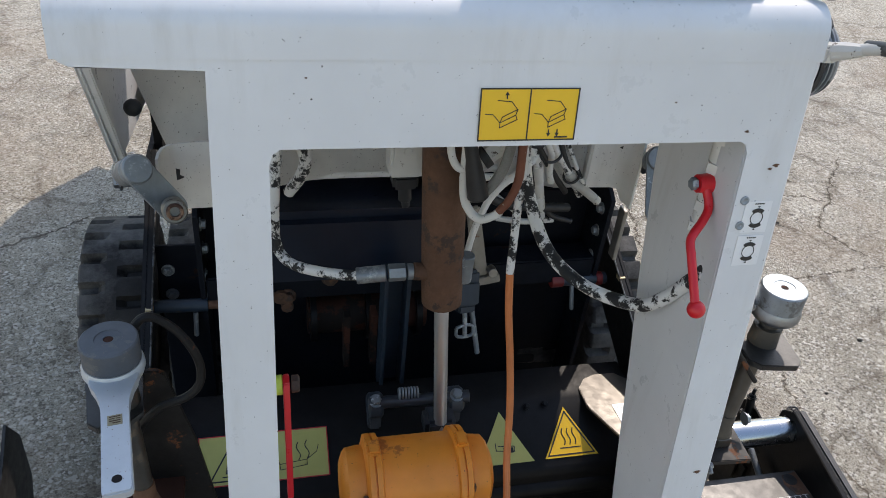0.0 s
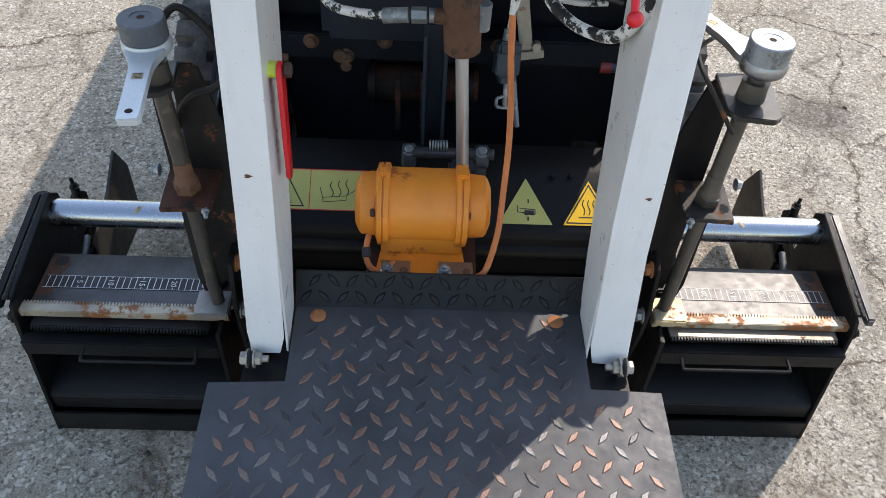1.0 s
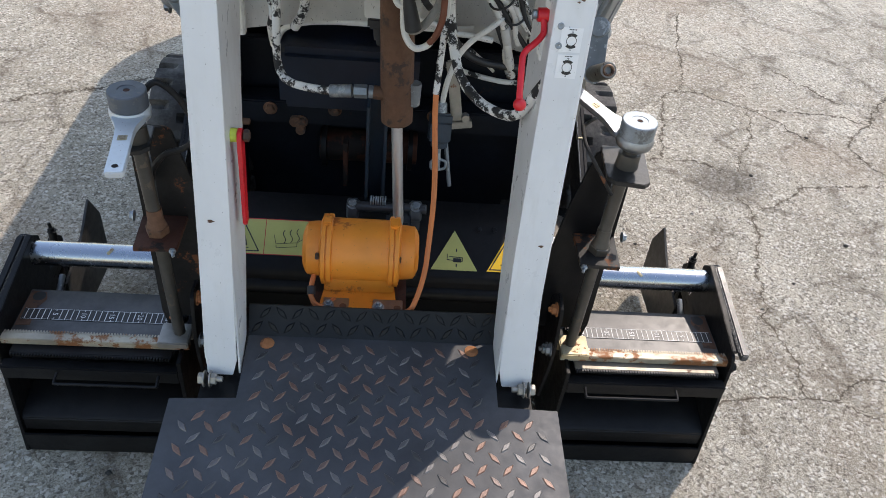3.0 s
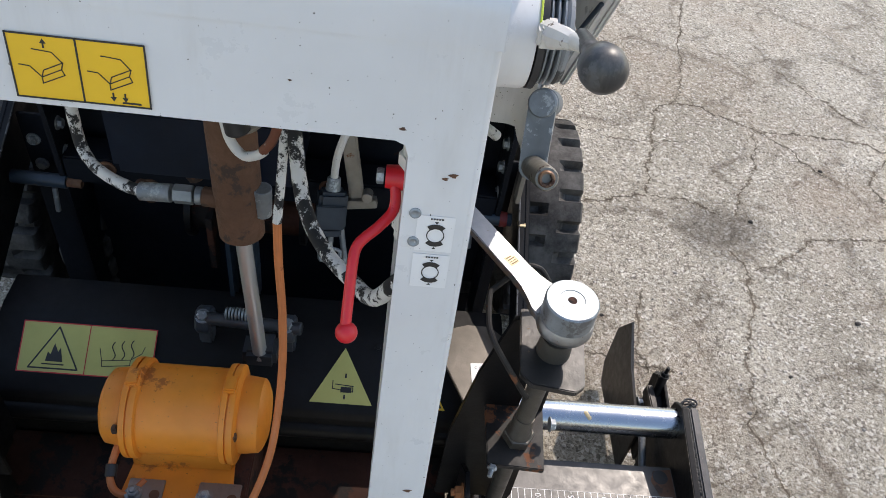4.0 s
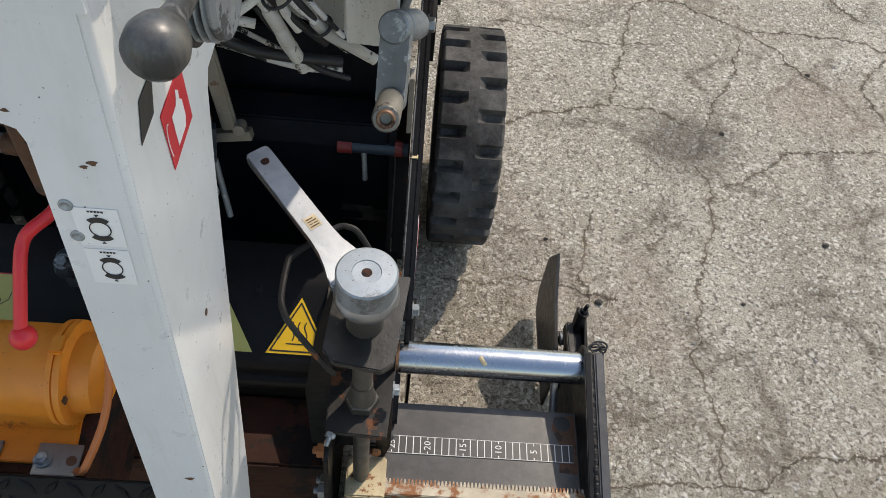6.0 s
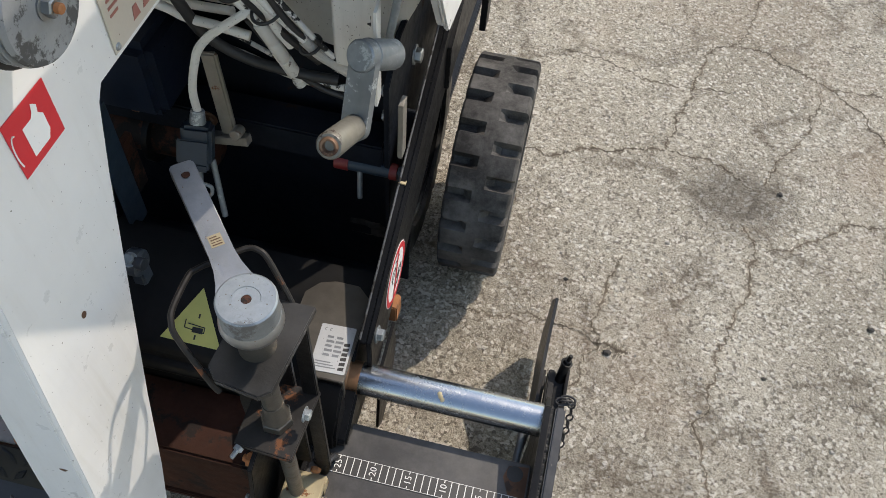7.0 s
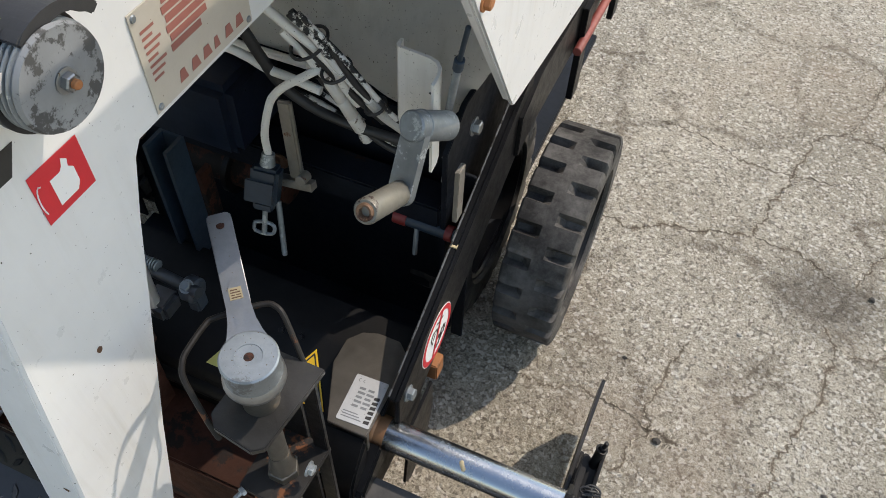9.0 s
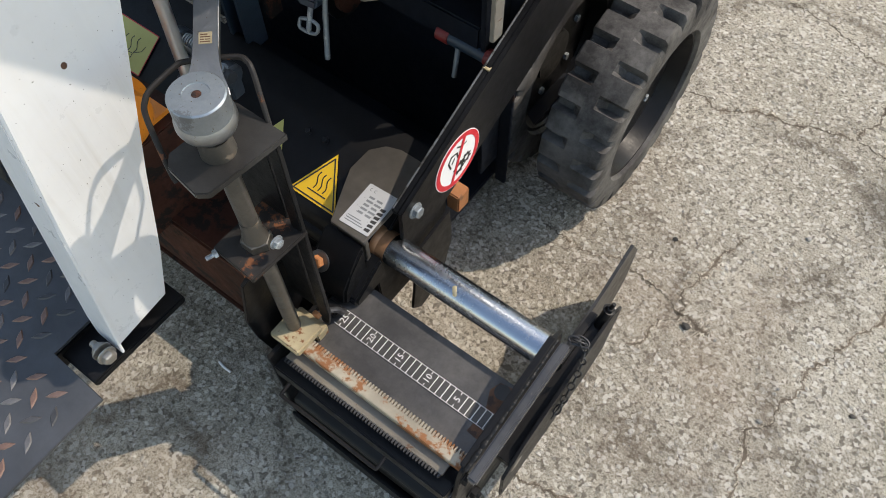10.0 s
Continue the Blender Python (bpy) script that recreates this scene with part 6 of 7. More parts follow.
for s in (1, -1):
    PLACE[0] = right_side if s > 0 else left_side
    bm, prev = bmesh.new(), None
    for k in range(33):
        x = 0.019 + 0.421 * k / 32
        z0 = low_edge(x, s)
        row = []
        for j in range(10):
            z = z0 + (1.13 - z0) * (j / 9) ** 1.3
            bulge = 0.48 + 0.10 * max(0.0, x - 0.10) / 0.34 + 0.9 * max(0.0, x - 0.30) ** 2 * 4
            if s > 0:
                bulge = max(bulge, 0.645)
            bulge += (0.590 - bulge) * min(1.0, max(0.0, (0.22 - x) / 0.10))
            row.append(bm.verts.new((x, bulge + 0.42 * (z - 0.70) + 0.008 * (j == 0), z)))
        if prev:
            for j in range(9):
                bm.faces.new((prev[j], row[j], row[j + 1], prev[j + 1]))
        prev = row
    bmesh.ops.solidify(bm, geom=list(bm.faces), thickness=0.004)
    part("hopper_chute", bm, cream, paver, "dirty off-white hopper chute wall")
    bm = bmesh.new()
    # peak to z 1.32 is unseen, added to keep sun off the step
    prism(bm, [(0.600, 0.690), (0.606, 0.676), (0.616, 0.675), (0.935, 0.628), (2.18, 0.53), (2.25, 0.60), (2.25, 0.90), (2.22, 0.97), (2.15, 1.03), (0.82, 1.03), (0.62, 1.32), (0.17, 1.32), (0.39, 1.0)], "x", 0.435, 0.441, 0.002)
    hood = part("hopper_side", bm, white, paver, "white hopper side sheet")
    bm = bmesh.new()
    prism(bm, [(0.607, 0.682), (0.39, 1.0), (0.17, 1.32), (0.182, 1.32), (0.402, 1.0), (0.620, 0.686)], "x", 0.424, 0.4349, 0.002)
    part("hopper_fold", bm, white, paver, "folded white edge")
    hex_bolt((0.441, 0.455, 0.925), (1, 0, 0), 0.008, rust_bright, hood, "bolt", "rusty bolt")
    if s < 0:
        bm = bmesh.new()
        bmesh.ops.create_icosphere(bm, subdivisions=2, radius=0.013, matrix=Matrix.Translation((0.407, 0.618, 0.762)))
        part("rubber_buffer", bm, hose_black, paver, "black rubber buffer")
    if s > 0:
        bm = bmesh.new()
        rod(bm, (0.402, 0.50, 0.80), (0.372, 0.545, 0.66), 0.0048)
        part("strut", bm, zinc_dull, paver, "thin grey strut")
        bm = bmesh.new()
        rod(bm, (0.406, 0.494, 0.818), (0.402, 0.50, 0.80), 0.0062)
        rod(bm, (0.422, 0.47, 0.88), (0.406, 0.494, 0.818), 0.003)
        part("strut_cap", bm, blue_steel, paver, "blue strut cap")
    bm = bmesh.new()
    prism(bm, [(0.72, 0.475), (0.78, 0.49), (2.24, 0.43), (2.24, 0.53), (0.80, 0.585), (0.72, 0.555)], "x", 0.418, 0.428, 0.001)
    box(bm, (0.428, 1.02, 0.36), (0.44, 1.06, 0.56), 0.001)
    box(bm, (0.428, 1.30, 0.36), (0.44, 1.34, 0.56), 0.001)
    # inner skirt is added to close a sun gap under the hopper sheet
    box(bm, (0.404, 0.85, 0.47), (0.4178, 2.2, 0.72), 0.001)
    part("side_frame", bm, black, paver, "black side frame beam")
    bm = bmesh.new()
    rod(bm, (0.440, 0.98, 0.50), (0.440, 1.5, 0.46), 0.008)
    part("frame_rail", bm, coat("dull_red_rail", (0.22, 0.05, 0.04), 0.5, vary=0.4), paver, "dull red rail")
PLACE[0] = right_side
# unseen sheets added to keep the sun off the motor and beam
bm = bmesh.new()
box(bm, (0.255, 0.43, 1.104), (0.445, 0.98, 1.108), 0.001)
box(bm, (-0.325, 0.752, 1.104), (0.2545, 0.98, 1.108), 0.001)
part("sun_block_sheet", bm, white, paver, "unseen white sheet added behind the frame to block the sun")
bm = bmesh.new()
sweep(bm, [(-0.212, 0.570, 0.58), (-0.206, 0.570, 0.625), (-0.188, 0.570, 0.651), (-0.14, 0.572, 0.664), (-0.077, 0.572, 0.668), (0.019, 0.570, 0.669), (0.11, 0.572, 0.668), (0.17, 0.560, 0.680)], 0.006, 10)
part("hopper_lip", bm, cream, paver, "rolled off-white lip")


def crank(side):
    PLACE[0] = right_side if side > 0 else left_side
    c = thing("crank_handle", (0.40, 0.43, 0.77), "grey steel crank with a worn roller grip", "crank", "crank handles")
    hub0, root, end = Vector((0.379, 0.446, 0.752)), Vector((0.377, 0.407, 0.682)), Vector((0.376, 0.322, 0.735))
    if side < 0:
        hub0, root, end = Vector((0.380, 0.410, 0.777)), Vector((0.343, 0.408, 0.723)), Vector((0.334, 0.351, 0.752))
    axis = Vector((0.33, 0.79, -0.52)).normalized()
    hub1 = hub0 + axis * 0.055
    bm = bmesh.new()
    lathe(bm, hub0 - axis * 0.012, axis, [(0, 0.0160), (0.002, 0.0180), (0.016, 0.0180), (0.017, 0.0190), (0.019, 0.0190), (0.020, 0.0178), (0.067, 0.0178)], 36)
    part("hub", bm, zinc_dull, c)
    bm = bmesh.new()
    d = (root - hub0).normalized()
    side_way = axis.cross(d).normalized()
    nrm = d.cross(side_way)
    L, half, th = (root - hub0).length, 0.0172, 0.0050
    turn = [radians(a) for a in range(0, 181, 15)]
    edge = [(-half * math.sin(a), half * math.cos(a)) for a in turn] + [(L + half * math.sin(a), -half * math.cos(a)) for a in turn]
    ring = []
    for q in (-th, th):
        ring.append([bm.verts.new(hub0 + d * a + side_way * b + nrm * q) for a, b in edge])
    k = len(ring[0])
    bm.faces.new(ring[0]), bm.faces.new(ring[1][::-1])
    for q in range(k):
        bm.faces.new((ring[0][q], ring[0][(q + 1) % k], ring[1][(q + 1) % k], ring[1][q]))
    part("arm", bm, zinc_dull, c)
    way, L = (end - root).normalized(), (end - root).length
    bm = bmesh.new()
    lathe(bm, root - way * 0.004, way, [(0, 0.0135), (0.003, 0.0148), (L, 0.0148), (L + 0.003, 0.013), (L + 0.0032, 0.0095), (L, 0.009)], 28)
    grip = part("roller_grip", bm, coat("scraped_grey_roller", (0.20, 0.19, 0.165), 0.42, metal=0.4, vary=0.3, wear=(0.05, 0.03, 0.025), wear_at=0.60, wear_scale=25), c, "scraped grey roller grip")
    bm = bmesh.new()
    lathe(bm, end - way * 0.0045, way, [(0, 0.0108), (0.006, 0.0100), (0.0075, 0.0085), (0.0070, 0.0062), (0.0030, 0.0058), (-0.004, 0.0050)], 24)
    part("pin_end", bm, coat("worn_brown_pin", (0.20, 0.115, 0.07), 0.5, metal=0.4, vary=0.4, wear=(0.07, 0.035, 0.025), wear_at=0.52, wear_scale=40), grip, "rusty hollow pin end")
    bm = bmesh.new()
    drop = Vector((0, 0, 0)) if side > 0 else Vector((0.004, -0.036, 0.022))
    prism(bm, [(0.508, 0.612), (0.535, 0.606), (0.566, 0.640), (0.574, 0.700), (0.556, 0.712), (0.520, 0.704)], "x", 0.405, 0.412, 0.0012, Matrix.Translation(drop))
    rod(bm, hub1, Vector((0.405, 0.535, 0.690)) + drop, 0.0125)
    hex_bolt(Vector((0.412, 0.540, 0.686)) + drop, (1, 0, 0), 0.0095, zinc, c, "bolt")
    bm = bmesh.new()
    # a folded plate: flat face, rounded bend, flange turned towards the crank
    bend = [(0.286, 0.612), (0.286, 0.600), (0.290, 0.596), (0.334, 0.594), (0.346, 0.590), (0.353, 0.582), (0.356, 0.570), (0.357, 0.553),
            (0.361, 0.553), (0.360, 0.571), (0.357, 0.584), (0.348, 0.594), (0.335, 0.598), (0.292, 0.600), (0.290, 0.612)]
    near, shift, rise = (0.915, -0.065, 0.052) if side > 0 else (1.0, -0.088, 0.035)
    bend = [(0.58 - (0.58 - a) * near + (0.0 if side > 0 else 0.004), b + shift) for a, b in bend]
    low_z = [(0.655 if p[0] < 0.372 else 0.638) if side > 0 else 0.660 for p in bend]
    top_z = [0.728 - 0.04 * max(0.0, p[0] - 0.30) + rise for p in bend]
    lo, hi = [bm.verts.new((p[0], p[1], z)) for p, z in zip(bend, low_z)], [bm.verts.new((p[0], p[1], z)) for p, z in zip(bend, top_z)]
    bm.faces.new(lo[::-1]), bm.faces.new(hi)
    for q in range(len(bend)):
        bm.faces.new((lo[q], lo[(q + 1) % len(bend)], hi[(q + 1) % len(bend)], hi[q]))
    bracket = part("support_bracket", bm, cream, paver, "off-white folded bracket")
    # black prism stands in for the dark of a slot in the bracket
    bm = bmesh.new()
    mark = (0.58 - 0.244 * near, 0.5915 + shift, 0.676 + rise)
    prism(bm, [(mark[0], mark[2]), (mark[0] + 0.005, mark[2] + 0.004), (mark[0] + 0.004, mark[2] + 0.012), (mark[0] + 0.010, mark[2] + 0.015), (mark[0] + 0.014, mark[2] + 0.006), (mark[0] + 0.010, mark[2] - 0.004)], "y", mark[1], mark[1] + 0.004)
    part("slot_mark", bm, hose_black, bracket, "dark shape standing in for the slot in the bracket")
    bm = bmesh.new()
    box(bm, (0.395, 0.530, 0.505), (0.402, 0.552, 0.605), 0.001)
    if side > 0:
        part("guard_plate", bm, steel, paver, "grey worn guard plate")
    PLACE[0] = right_side
    return c


for s in (1, -1):
    crank(s)

# lift cylinder
cyl = thing("lift_cylinder", (0.04, 0.29, 0.45), "rusty brown hydraulic lift cylinder with a chromed rod", "hydraulic cylinder")
bm = bmesh.new()
top, bot = Vector((0.016, 0.332, 0.93)), Vector((0.0295, 0.300, 0.622))
lathe(bm, bot, top - bot, [(0, 0.022), (0.004, 0.0265), (0.05, 0.0275), (0.31, 0.0275)], 36)
barrel = part("barrel", bm, rust, cyl)
bm = bmesh.new()
rod(bm, bot, (0.0435, 0.284, 0.400), 0.0098, n=24)
part("piston_rod", bm, rod_chrome, cyl, "bright chromed piston rod")
bm = bmesh.new()
rod(bm, (0.0265, 0.300, 0.675), (-0.012, 0.302, 0.677), 0.0115)
part("port", bm, rust, barrel)
bm = bmesh.new()
rod(bm, (-0.012, 0.302, 0.677), (-0.020, 0.302, 0.677), 0.0105)
rod(bm, (-0.022, 0.302, 0.677), (-0.044, 0.303, 0.676), 0.0115, n=6)
rod(bm, (-0.047, 0.303, 0.676), (-0.084, 0.307, 0.671), 0.0108)
part("hose_fitting", bm, zinc_dull, barrel, "grey hose fitting")
bm = bmesh.new()
rod(bm, (0.055, 0.30, 0.66), (0.056, 0.30, 0.70), 0.011)
part("side_port", bm, zinc_dull, barrel)
bm = bmesh.new()
box(bm, (0.020, 0.275, 0.385), (0.066, 0.315, 0.418), 0.006)
rod(bm, (-0.055, 0.340, 0.405), (0.095, 0.322, 0.420), 0.0095)
part("clevis", bm, coat("dark_greasy_steel", (0.05, 0.055, 0.065), 0.4, metal=0.3, vary=0.4), cyl, "dark greasy clevis and pin")
for x, y, z in ((-0.045, 0.345, 0.395), (0.075, 0.330, 0.408)):
    bm = bmesh.new()
    lathe(bm, (x - 0.012, y, z), (1, 0, 0), [(0, 0.016), (0.004, 0.020), (0.020, 0.020), (0.024, 0.016)], 22)
    box(bm, (x - 0.010, y - 0.010, z - 0.045), (x + 0.010, y + 0.014, z), 0.003)
    lug_ob = part("lug", bm, coat("dark_blue_casting", (0.035, 0.045, 0.06), 0.45, vary=0.4, dust=0.1), cyl, "dark cast lug")
    hex_bolt((x, y - 0.008, z + 0.016), (0, -0.4, 1), 0.008, zinc_dull, lug_ob, "bolt")
bm = bmesh.new()
for k in range(7):
    lathe(bm, (-0.012 + k * 0.0045, 0.335, 0.425), (1, 0, 0), [(0, 0.0085), (0.002, 0.0095), (0.003, 0.0085)], 14)
part("spring", bm, zinc_dull, cyl, "small coil spring")

# hoses inside the frame
def hose(name, pts, r, mat, label, wob=0.0):
    h = thing(name, pts[0], label, "hose", "hydraulic hoses")
    bm = bmesh.new()
    sweep(bm, pts, r, 12, 6, wob)
    part("sleeve", bm, mat, h)
    return h


hose("hydraulic_hose", [(-0.082, 0.307, 0.671), (-0.105, 0.320, 0.665), (-0.135, 0.345, 0.655), (-0.160, 0.370, 0.648), (-0.176, 0.388, 0.655), (-0.182, 0.396, 0.675), (-0.182, 0.398, 0.715), (-0.179, 0.398, 0.765), (-0.175, 0.398, 0.82), (-0.17, 0.40, 0.95)], 0.0072, flaked, "white oversprayed hydraulic hose with flaking paint", 0.05)
hose("hydraulic_hose", [(0.098, 0.29, 0.94), (0.098, 0.262, 0.86), (0.104, 0.235, 0.815), (0.117, 0.195, 0.778), (0.14, 0.155, 0.763), (0.168, 0.120, 0.763), (0.19, 0.08, 0.785), (0.207, 0.045, 0.845), (0.212, 0.04, 0.86)], 0.0074, flaked, "white oversprayed hydraulic hose sagging to the valve", 0.05)
hose("hydraulic_hose", [(0.030, 0.264, 0.93), (0.029, 0.264, 0.86), (0.031, 0.262, 0.815), (0.038, 0.256, 0.796), (0.050, 0.250, 0.787), (0.064, 0.247, 0.792), (0.072, 0.245, 0.800)], 0.0052, hose_white, "flaking white hose loop beside the cylinder", 0.05)
hose("hydraulic_hose", [(0.070, 0.245, 0.799), (0.080, 0.243, 0.815), (0.087, 0.242, 0.84), (0.088, 0.245, 0.87), (0.087, 0.25, 0.94)], 0.0050, coat("red_brown_cable", (0.20, 0.065, 0.035), 0.6, vary=0.4, wear=(0.5, 0.48, 0.45), wear_at=0.62, wear_scale=50, bump=0.3), "red-brown cable with traces of white paint", 0.05)
hose("hydraulic_hose", [(0.036, 0.270, 0.808), (0.046, 0.268, 0.806), (0.058, 0.266, 0.814), (0.070, 0.268, 0.828), (0.082, 0.275, 0.850), (0.094, 0.29, 0.90)], 0.0062, coat("braided_sleeve", (0.30, 0.29, 0.27), 0.6, vary=0.5, grain=400, bump=0.8), "grey braided hose sleeve")
hose("hydraulic_hose", [(0.022, 0.282, 0.93), (0.014, 0.276, 0.885), (0.014, 0.270, 0.862), (0.022, 0.264, 0.848), (0.034, 0.262, 0.852), (0.040, 0.268, 0.885), (0.042, 0.28, 0.94)], 0.0046, hose_white, "thin white hose loop at the cylinder head", 0.05)
boot = thing("rubber_boot", (0.042, 0.25, 0.815), "dark grey tapered rubber boot on a pipe end", "boot")
bm = bmesh.new()
lathe(bm, (0.046, 0.252, 0.814), (-0.22, 0.10, 1), [(0, 0.0105), (0.002, 0.0125), (0.010, 0.0122), (0.040, 0.0098), (0.050, 0.0080), (0.085, 0.0075)], 24)
part("sleeve", bm, hose_black, boot)
solenoid = thing("solenoid_valve", (-0.012, 0.40, 0.77), "white oversprayed solenoid block with a black plug", "valve")
bm = bmesh.new()
box(bm, (-0.034, 0.385, 0.766), (0.008, 0.425, 0.84), 0.003)
box(bm, (-0.030, 0.380, 0.790), (0.000, 0.3846, 0.825), 0.001)
lathe(bm, (-0.013, 0.3799, 0.808), (0, -1, 0), [(0, 0.006), (0.002, 0.005), (0.0022, 0.002)], 14)
part("coil_block", bm, chipped_white, solenoid)
bm = bmesh.new()
box(bm, (-0.028, 0.388, 0.745), (0.006, 0.420, 0.7655), 0.004)
rod(bm, (-0.010, 0.404, 0.745), (-0.008, 0.404, 0.722), 0.009)
rod(bm, (-0.008, 0.404, 0.722), (-0.006, 0.404, 0.712), 0.006)
part("plug", bm, hose_black, solenoid, "black plug and cable gland")
bundle = [  # way points, radius, material, words
    (((0.158, 0.496, 0.81), (0.186, 0.501, 0.787), (0.218, 0.508, 0.759), (0.238, 0.515, 0.73), (0.242, 0.523, 0.702), (0.255, 0.535, 0.666)), 0.0062, hose_white, "white oversprayed hose in the bundle under the hopper"),
    (((0.207, 0.495, 0.814), (0.226, 0.501, 0.791), (0.247, 0.506, 0.767), (0.264, 0.513, 0.739), (0.287, 0.523, 0.699), (0.318, 0.537, 0.649)), 0.0036, flaked, "thin flaking hose on the outside of the bundle"),
    (((0.196, 0.496, 0.811), (0.224, 0.504, 0.777), (0.241, 0.513, 0.739), (0.26, 0.519, 0.713), (0.28, 0.526, 0.685), (0.293, 0.532, 0.664), (0.315, 0.547, 0.632)), 0.0064, flaked, "black hose with flaking white overspray"),
    (((0.176, 0.504, 0.775), (0.195, 0.51, 0.749), (0.212, 0.517, 0.721), (0.223, 0.524, 0.695), (0.235, 0.541, 0.635), (0.248, 0.559, 0.591)), 0.0058, hose_white, "white oversprayed hose in the bundle under the hopper"),
    (((0.111, 0.505, 0.77), (0.117, 0.514, 0.737), (0.125, 0.522, 0.703), (0.139, 0.534, 0.657), (0.182, 0.544, 0.622), (0.241, 0.547, 0.611), (0.305, 0.559, 0.6)), 0.0075, hose_black, "black hose sagging behind the bundle"),
    (((0.045, 0.517, 0.709), (0.078, 0.521, 0.704), (0.102, 0.523, 0.697), (0.126, 0.527, 0.684), (0.161, 0.527, 0.681), (0.204, 0.529, 0.673)), 0.0062, hose_white, "white hose crossing under the hopper lip"),
    (((0.241, 0.505, 0.77), (0.256, 0.513, 0.731), (0.271, 0.52, 0.703), (0.293, 0.531, 0.666), (0.321, 0.541, 0.639)), 0.0045, hose_black, "thin black hose in the bundle"),
    (((0.208, 0.521, 0.706), (0.225, 0.531, 0.667), (0.244, 0.543, 0.625), (0.276, 0.554, 0.588), (0.315, 0.559, 0.572)), 0.0045, hose_black, "thin black hose in the bundle"),
    (((0.108, 0.60, 0.585), (0.150, 0.61, 0.565), (0.195, 0.605, 0.555), (0.25, 0.60, 0.548), (0.30, 0.60, 0.55)), 0.0055, flaked, "dark hose with flaking white paint low in the bundle"),
    (((0.12, 0.55, 0.655), (0.157, 0.565, 0.640), (0.190, 0.58, 0.610), (0.225, 0.60, 0.57)), 0.0034, flaked, "thin dark hose with white paint streaks"),
    (((0.134, 0.499, 0.826), (0.188, 0.507, 0.776), (0.22, 0.516, 0.732), (0.254, 0.529, 0.683), (0.287, 0.544, 0.64)), 0.0052, hose_black, "black hose in the middle of the bundle"),
]
for pts, r, mat, words in bundle:
    hose("hydraulic_hose", list(pts), r, mat, words, 0.05)
braid = coat("braided_white_sleeve", (0.52, 0.51, 0.48), 0.6, vary=0.3, grain=420, wear=(0.03, 0.03, 0.03), wear_at=0.58, wear_scale=60, bump=0.8)
hose("hydraulic_hose", [(0.277, 0.525, 0.688), (0.293, 0.532, 0.664), (0.31, 0.535, 0.652), (0.329, 0.54, 0.636), (0.348, 0.546, 0.619)], 0.0078, braid, "braided hose with worn white paint")
# the thick ribbed hose end that hangs free
fat = thing("hydraulic_hose", (0.246, 0.588, 0.55), "thick white oversprayed hose end with ribbed crimped ferrules", "hose", "hydraulic hoses")
end_way = [Vector(p) for p in ((0.205, 0.515, 0.745), (0.217, 0.520, 0.717), (0.230, 0.530, 0.675), (0.243, 0.543, 0.628), (0.256, 0.555, 0.582))]
bm = bmesh.new()
sweep(bm, end_way[:3], 0.0068, 14, 6, 0.05)
part("sleeve", bm, flaked, fat)
way = (end_way[4] - end_way[2]).normalized()
bm = bmesh.new()
lathe(bm, end_way[2] - way * 0.03, way, [(0, 0.0078), (0.004, 0.0092), (0.036, 0.0090), (0.038, 0.0078), (0.040, 0.0090), (0.070, 0.0088), (0.072, 0.0076), (0.074, 0.0094), (0.100, 0.0094), (0.102, 0.0074), (0.112, 0.0074), (0.114, 0.0090), (0.124, 0.0090), (0.125, 0.006)], 18)
part("ferrule", bm, chipped_white, fat, "ribbed white ferrule")
# cable ties round the bundle
for c, axis, r in (((0.238, 0.516, 0.729), (0.1, 0.45, -0.85), 0.020), ((0.284, 0.527, 0.68), (0.15, 0.45, -0.85), 0.0145), ((0.209, 0.508, 0.765), (0.25, 0.40, -0.85), 0.026)):
    axis = Vector(axis).normalized()
    u = axis.orthogonal().normalized()
    v = axis.cross(u)
    bm = bmesh.new()
    sweep(bm, [Vector(c) + u * r * math.cos(2 * math.pi * k / 16) + v * r * 0.8 * math.sin(2 * math.pi * k / 16) for k in range(17)], 0.0022, 8, 2)
    tagged(part("cable_tie", bm, hose_black), "black plastic cable tie round the hose bundle", "cable tie", "cable ties")
hose("hydraulic_hose", [(-0.205, 0.52, 0.64), (-0.200, 0.47, 0.70), (-0.190, 0.44, 0.745), (-0.195, 0.43, 0.80), (-0.19, 0.43, 0.92)], 0.0085, flaked, "flaking white hose against the tank", 0.06)
hose("hydraulic_hose", [(-0.16, 0.47, 0.70), (-0.143, 0.455, 0.735), (-0.138, 0.44, 0.77), (-0.15, 0.43, 0.82), (-0.16, 0.42, 0.92)], 0.0085, flaked, "white hose looping up into the frame", 0.05)

# fittings between the cylinder and the hoses
fit_block = thing("pipe_fitting", (0.055, 0.30, 0.83), "white oversprayed pipe fitting beside the cylinder", "fitting")
bm = bmesh.new()
rod(bm, (0.036, 0.305, 0.818), (0.080, 0.310, 0.850), 0.013, n=6)
rod(bm, (0.080, 0.310, 0.850), (0.105, 0.312, 0.868), 0.010)
rod(bm, (0.046, 0.300, 0.826), (0.052, 0.298, 0.790), 0.0085)
part("elbow", bm, chipped_white, fit_block)
bm = bmesh.new()
rod(bm, (0.060, 0.306, 0.835), (0.068, 0.307, 0.841), 0.0145, n=18)
part("collar", bm, hose_black, fit_block, "black collar")

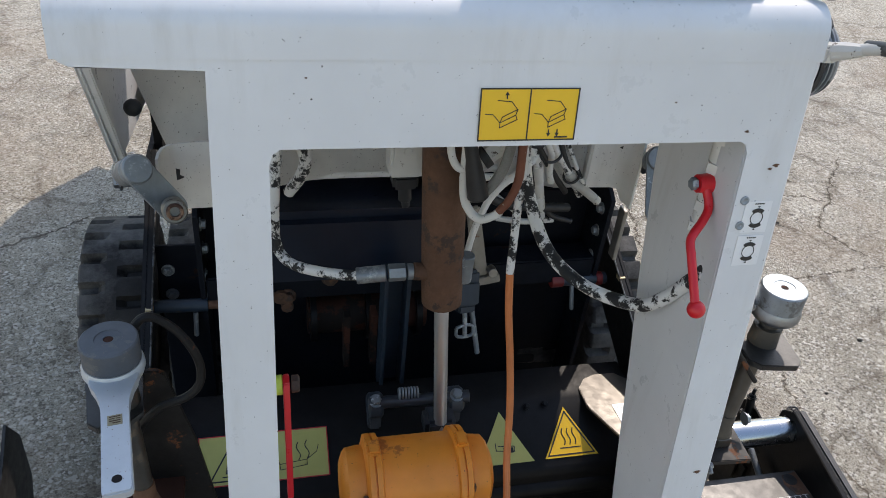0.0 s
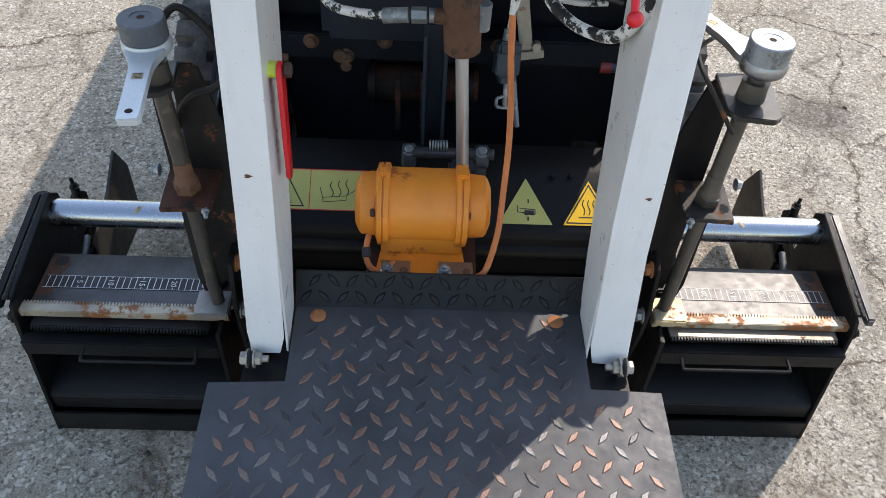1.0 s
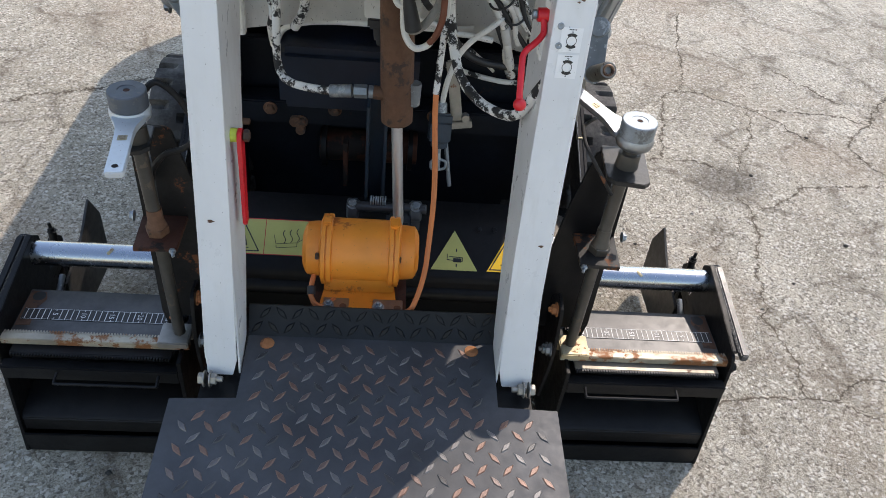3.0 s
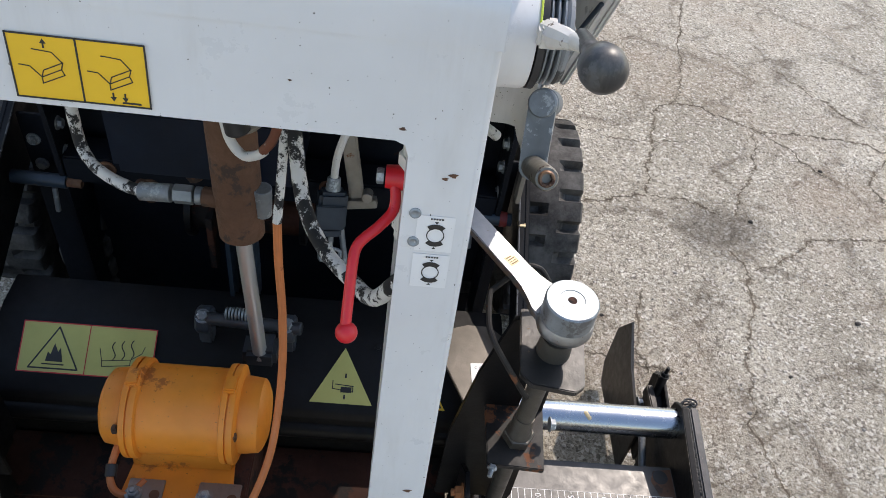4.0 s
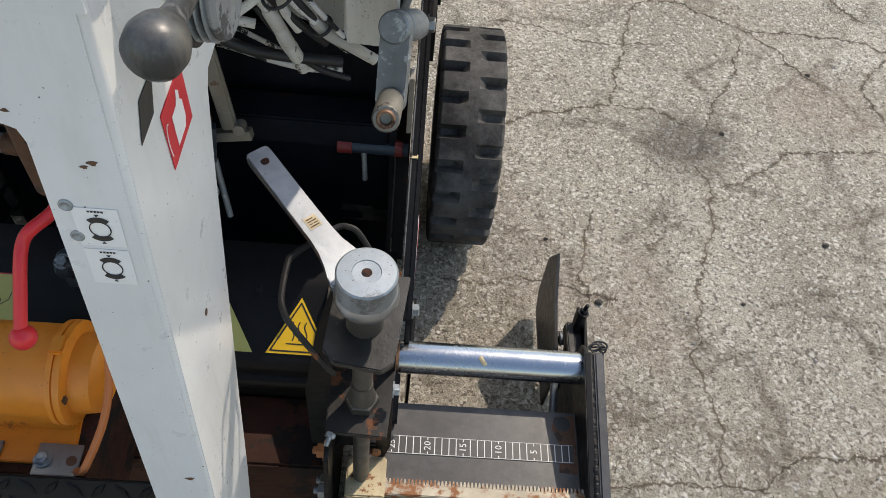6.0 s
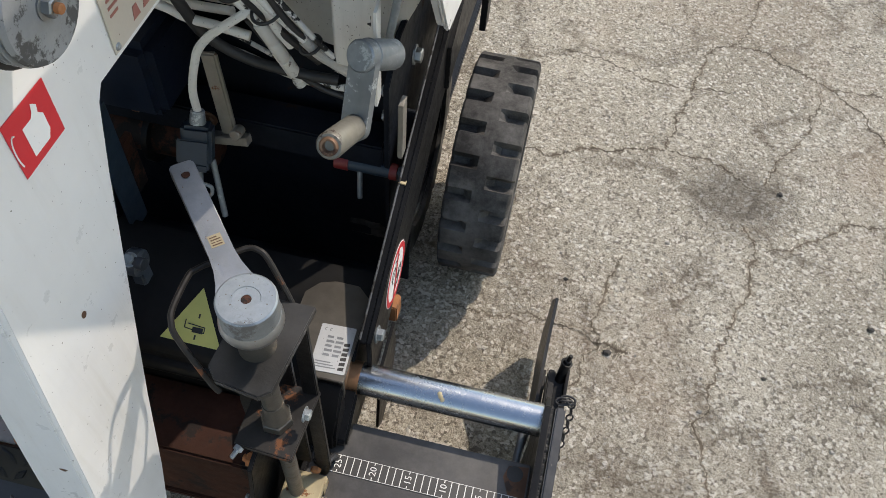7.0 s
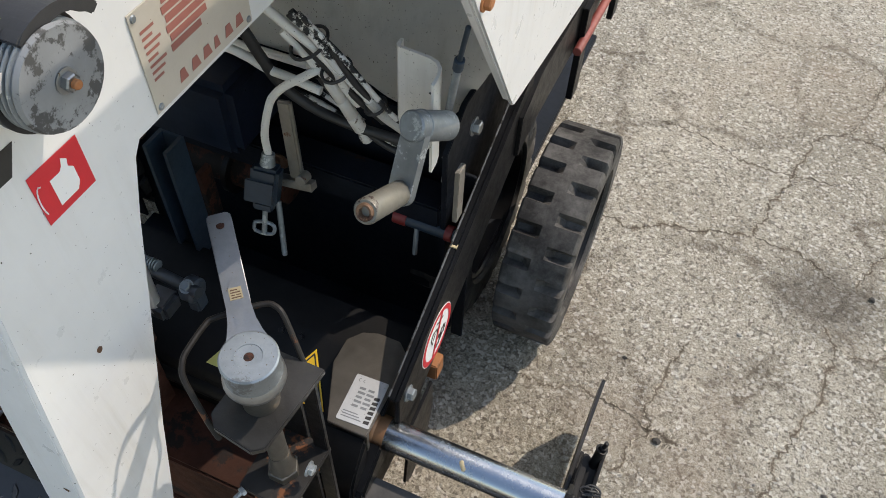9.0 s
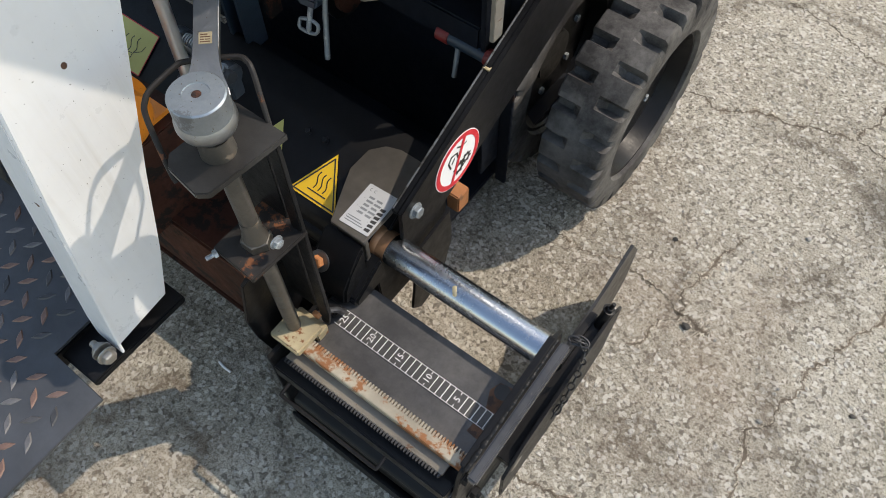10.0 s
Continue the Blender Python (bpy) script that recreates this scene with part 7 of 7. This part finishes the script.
# limit switch with its cable
sw = thing("limit_switch", (0.14, 0.47, 0.43), "grey-blue limit switch box with a rod lever", "switch")
bm = bmesh.new()
m = Matrix.Translation((0.118, 0.487, 0.500)) @ Euler((radians(-20), radians(6), radians(12))).to_matrix().to_4x4()
box(bm, (-0.021, -0.016, -0.030), (0.021, 0.016, 0.030), 0.005, m)
box(bm, (-0.026, -0.020, -0.026), (0.018, -0.0162, 0.012), 0.002, m)
box(bm, (-0.014, -0.012, -0.042), (0.016, 0.012, -0.028), 0.003, m)
part("switch_box", bm, blue_steel, sw)
bm = bmesh.new()
rod(bm, m @ Vector((0, 0, 0.030)), m @ Vector((0, 0, 0.050)), 0.0115, 0.0095, 12)
part("cable_gland", bm, zinc_dull, sw, "grey cable gland")
bm = bmesh.new()
sweep(bm, [m @ Vector((0, 0, 0.048)), (0.122, 0.50, 0.580), (0.127, 0.50, 0.607), (0.135, 0.50, 0.634), (0.145, 0.50, 0.660), (0.163, 0.50, 0.684), (0.185, 0.50, 0.704), (0.205, 0.507, 0.718), (0.213, 0.514, 0.722), (0.222, 0.522, 0.724)], 0.0056, 10)
part("cable", bm, hose_white, sw, "white oversprayed cable")
bm = bmesh.new()
rod(bm, m @ Vector((0.002, 0, -0.034)), m @ Vector((0.004, 0, -0.085)), 0.0042)
sweep(bm, [m @ Vector((-0.012, 0, -0.070)), m @ Vector((-0.010, 0, -0.085)), m @ Vector((0.016, 0, -0.085)), m @ Vector((0.018, 0, -0.070)), m @ Vector((0.003, 0, -0.066)), m @ Vector((-0.012, 0, -0.070))], 0.003, 8, 3)
rod(bm, m @ Vector((0.018, 0.01, -0.03)), m @ Vector((0.036, 0.012, -0.125)), 0.0045)
part("lever_rod", bm, zinc_dull, sw, "grey rod and yoke")
bm = bmesh.new()
m2 = Matrix.Translation((0.143, 0.53, 0.555)) @ Euler((radians(-12), radians(-10), 0)).to_matrix().to_4x4()
box(bm, (-0.011, -0.005, -0.060), (0.012, 0.005, 0.066), 0.003, m2)
box(bm, (-0.030, -0.012, -0.072), (0.030, 0.004, -0.058), 0.001, m2)
rod(bm, m2 @ Vector((0.018, -0.02, -0.05)), m2 @ Vector((0.018, 0.0, -0.05)), 0.008)
part("mount_bar", bm, steel, sw, "worn grey mounting bar")
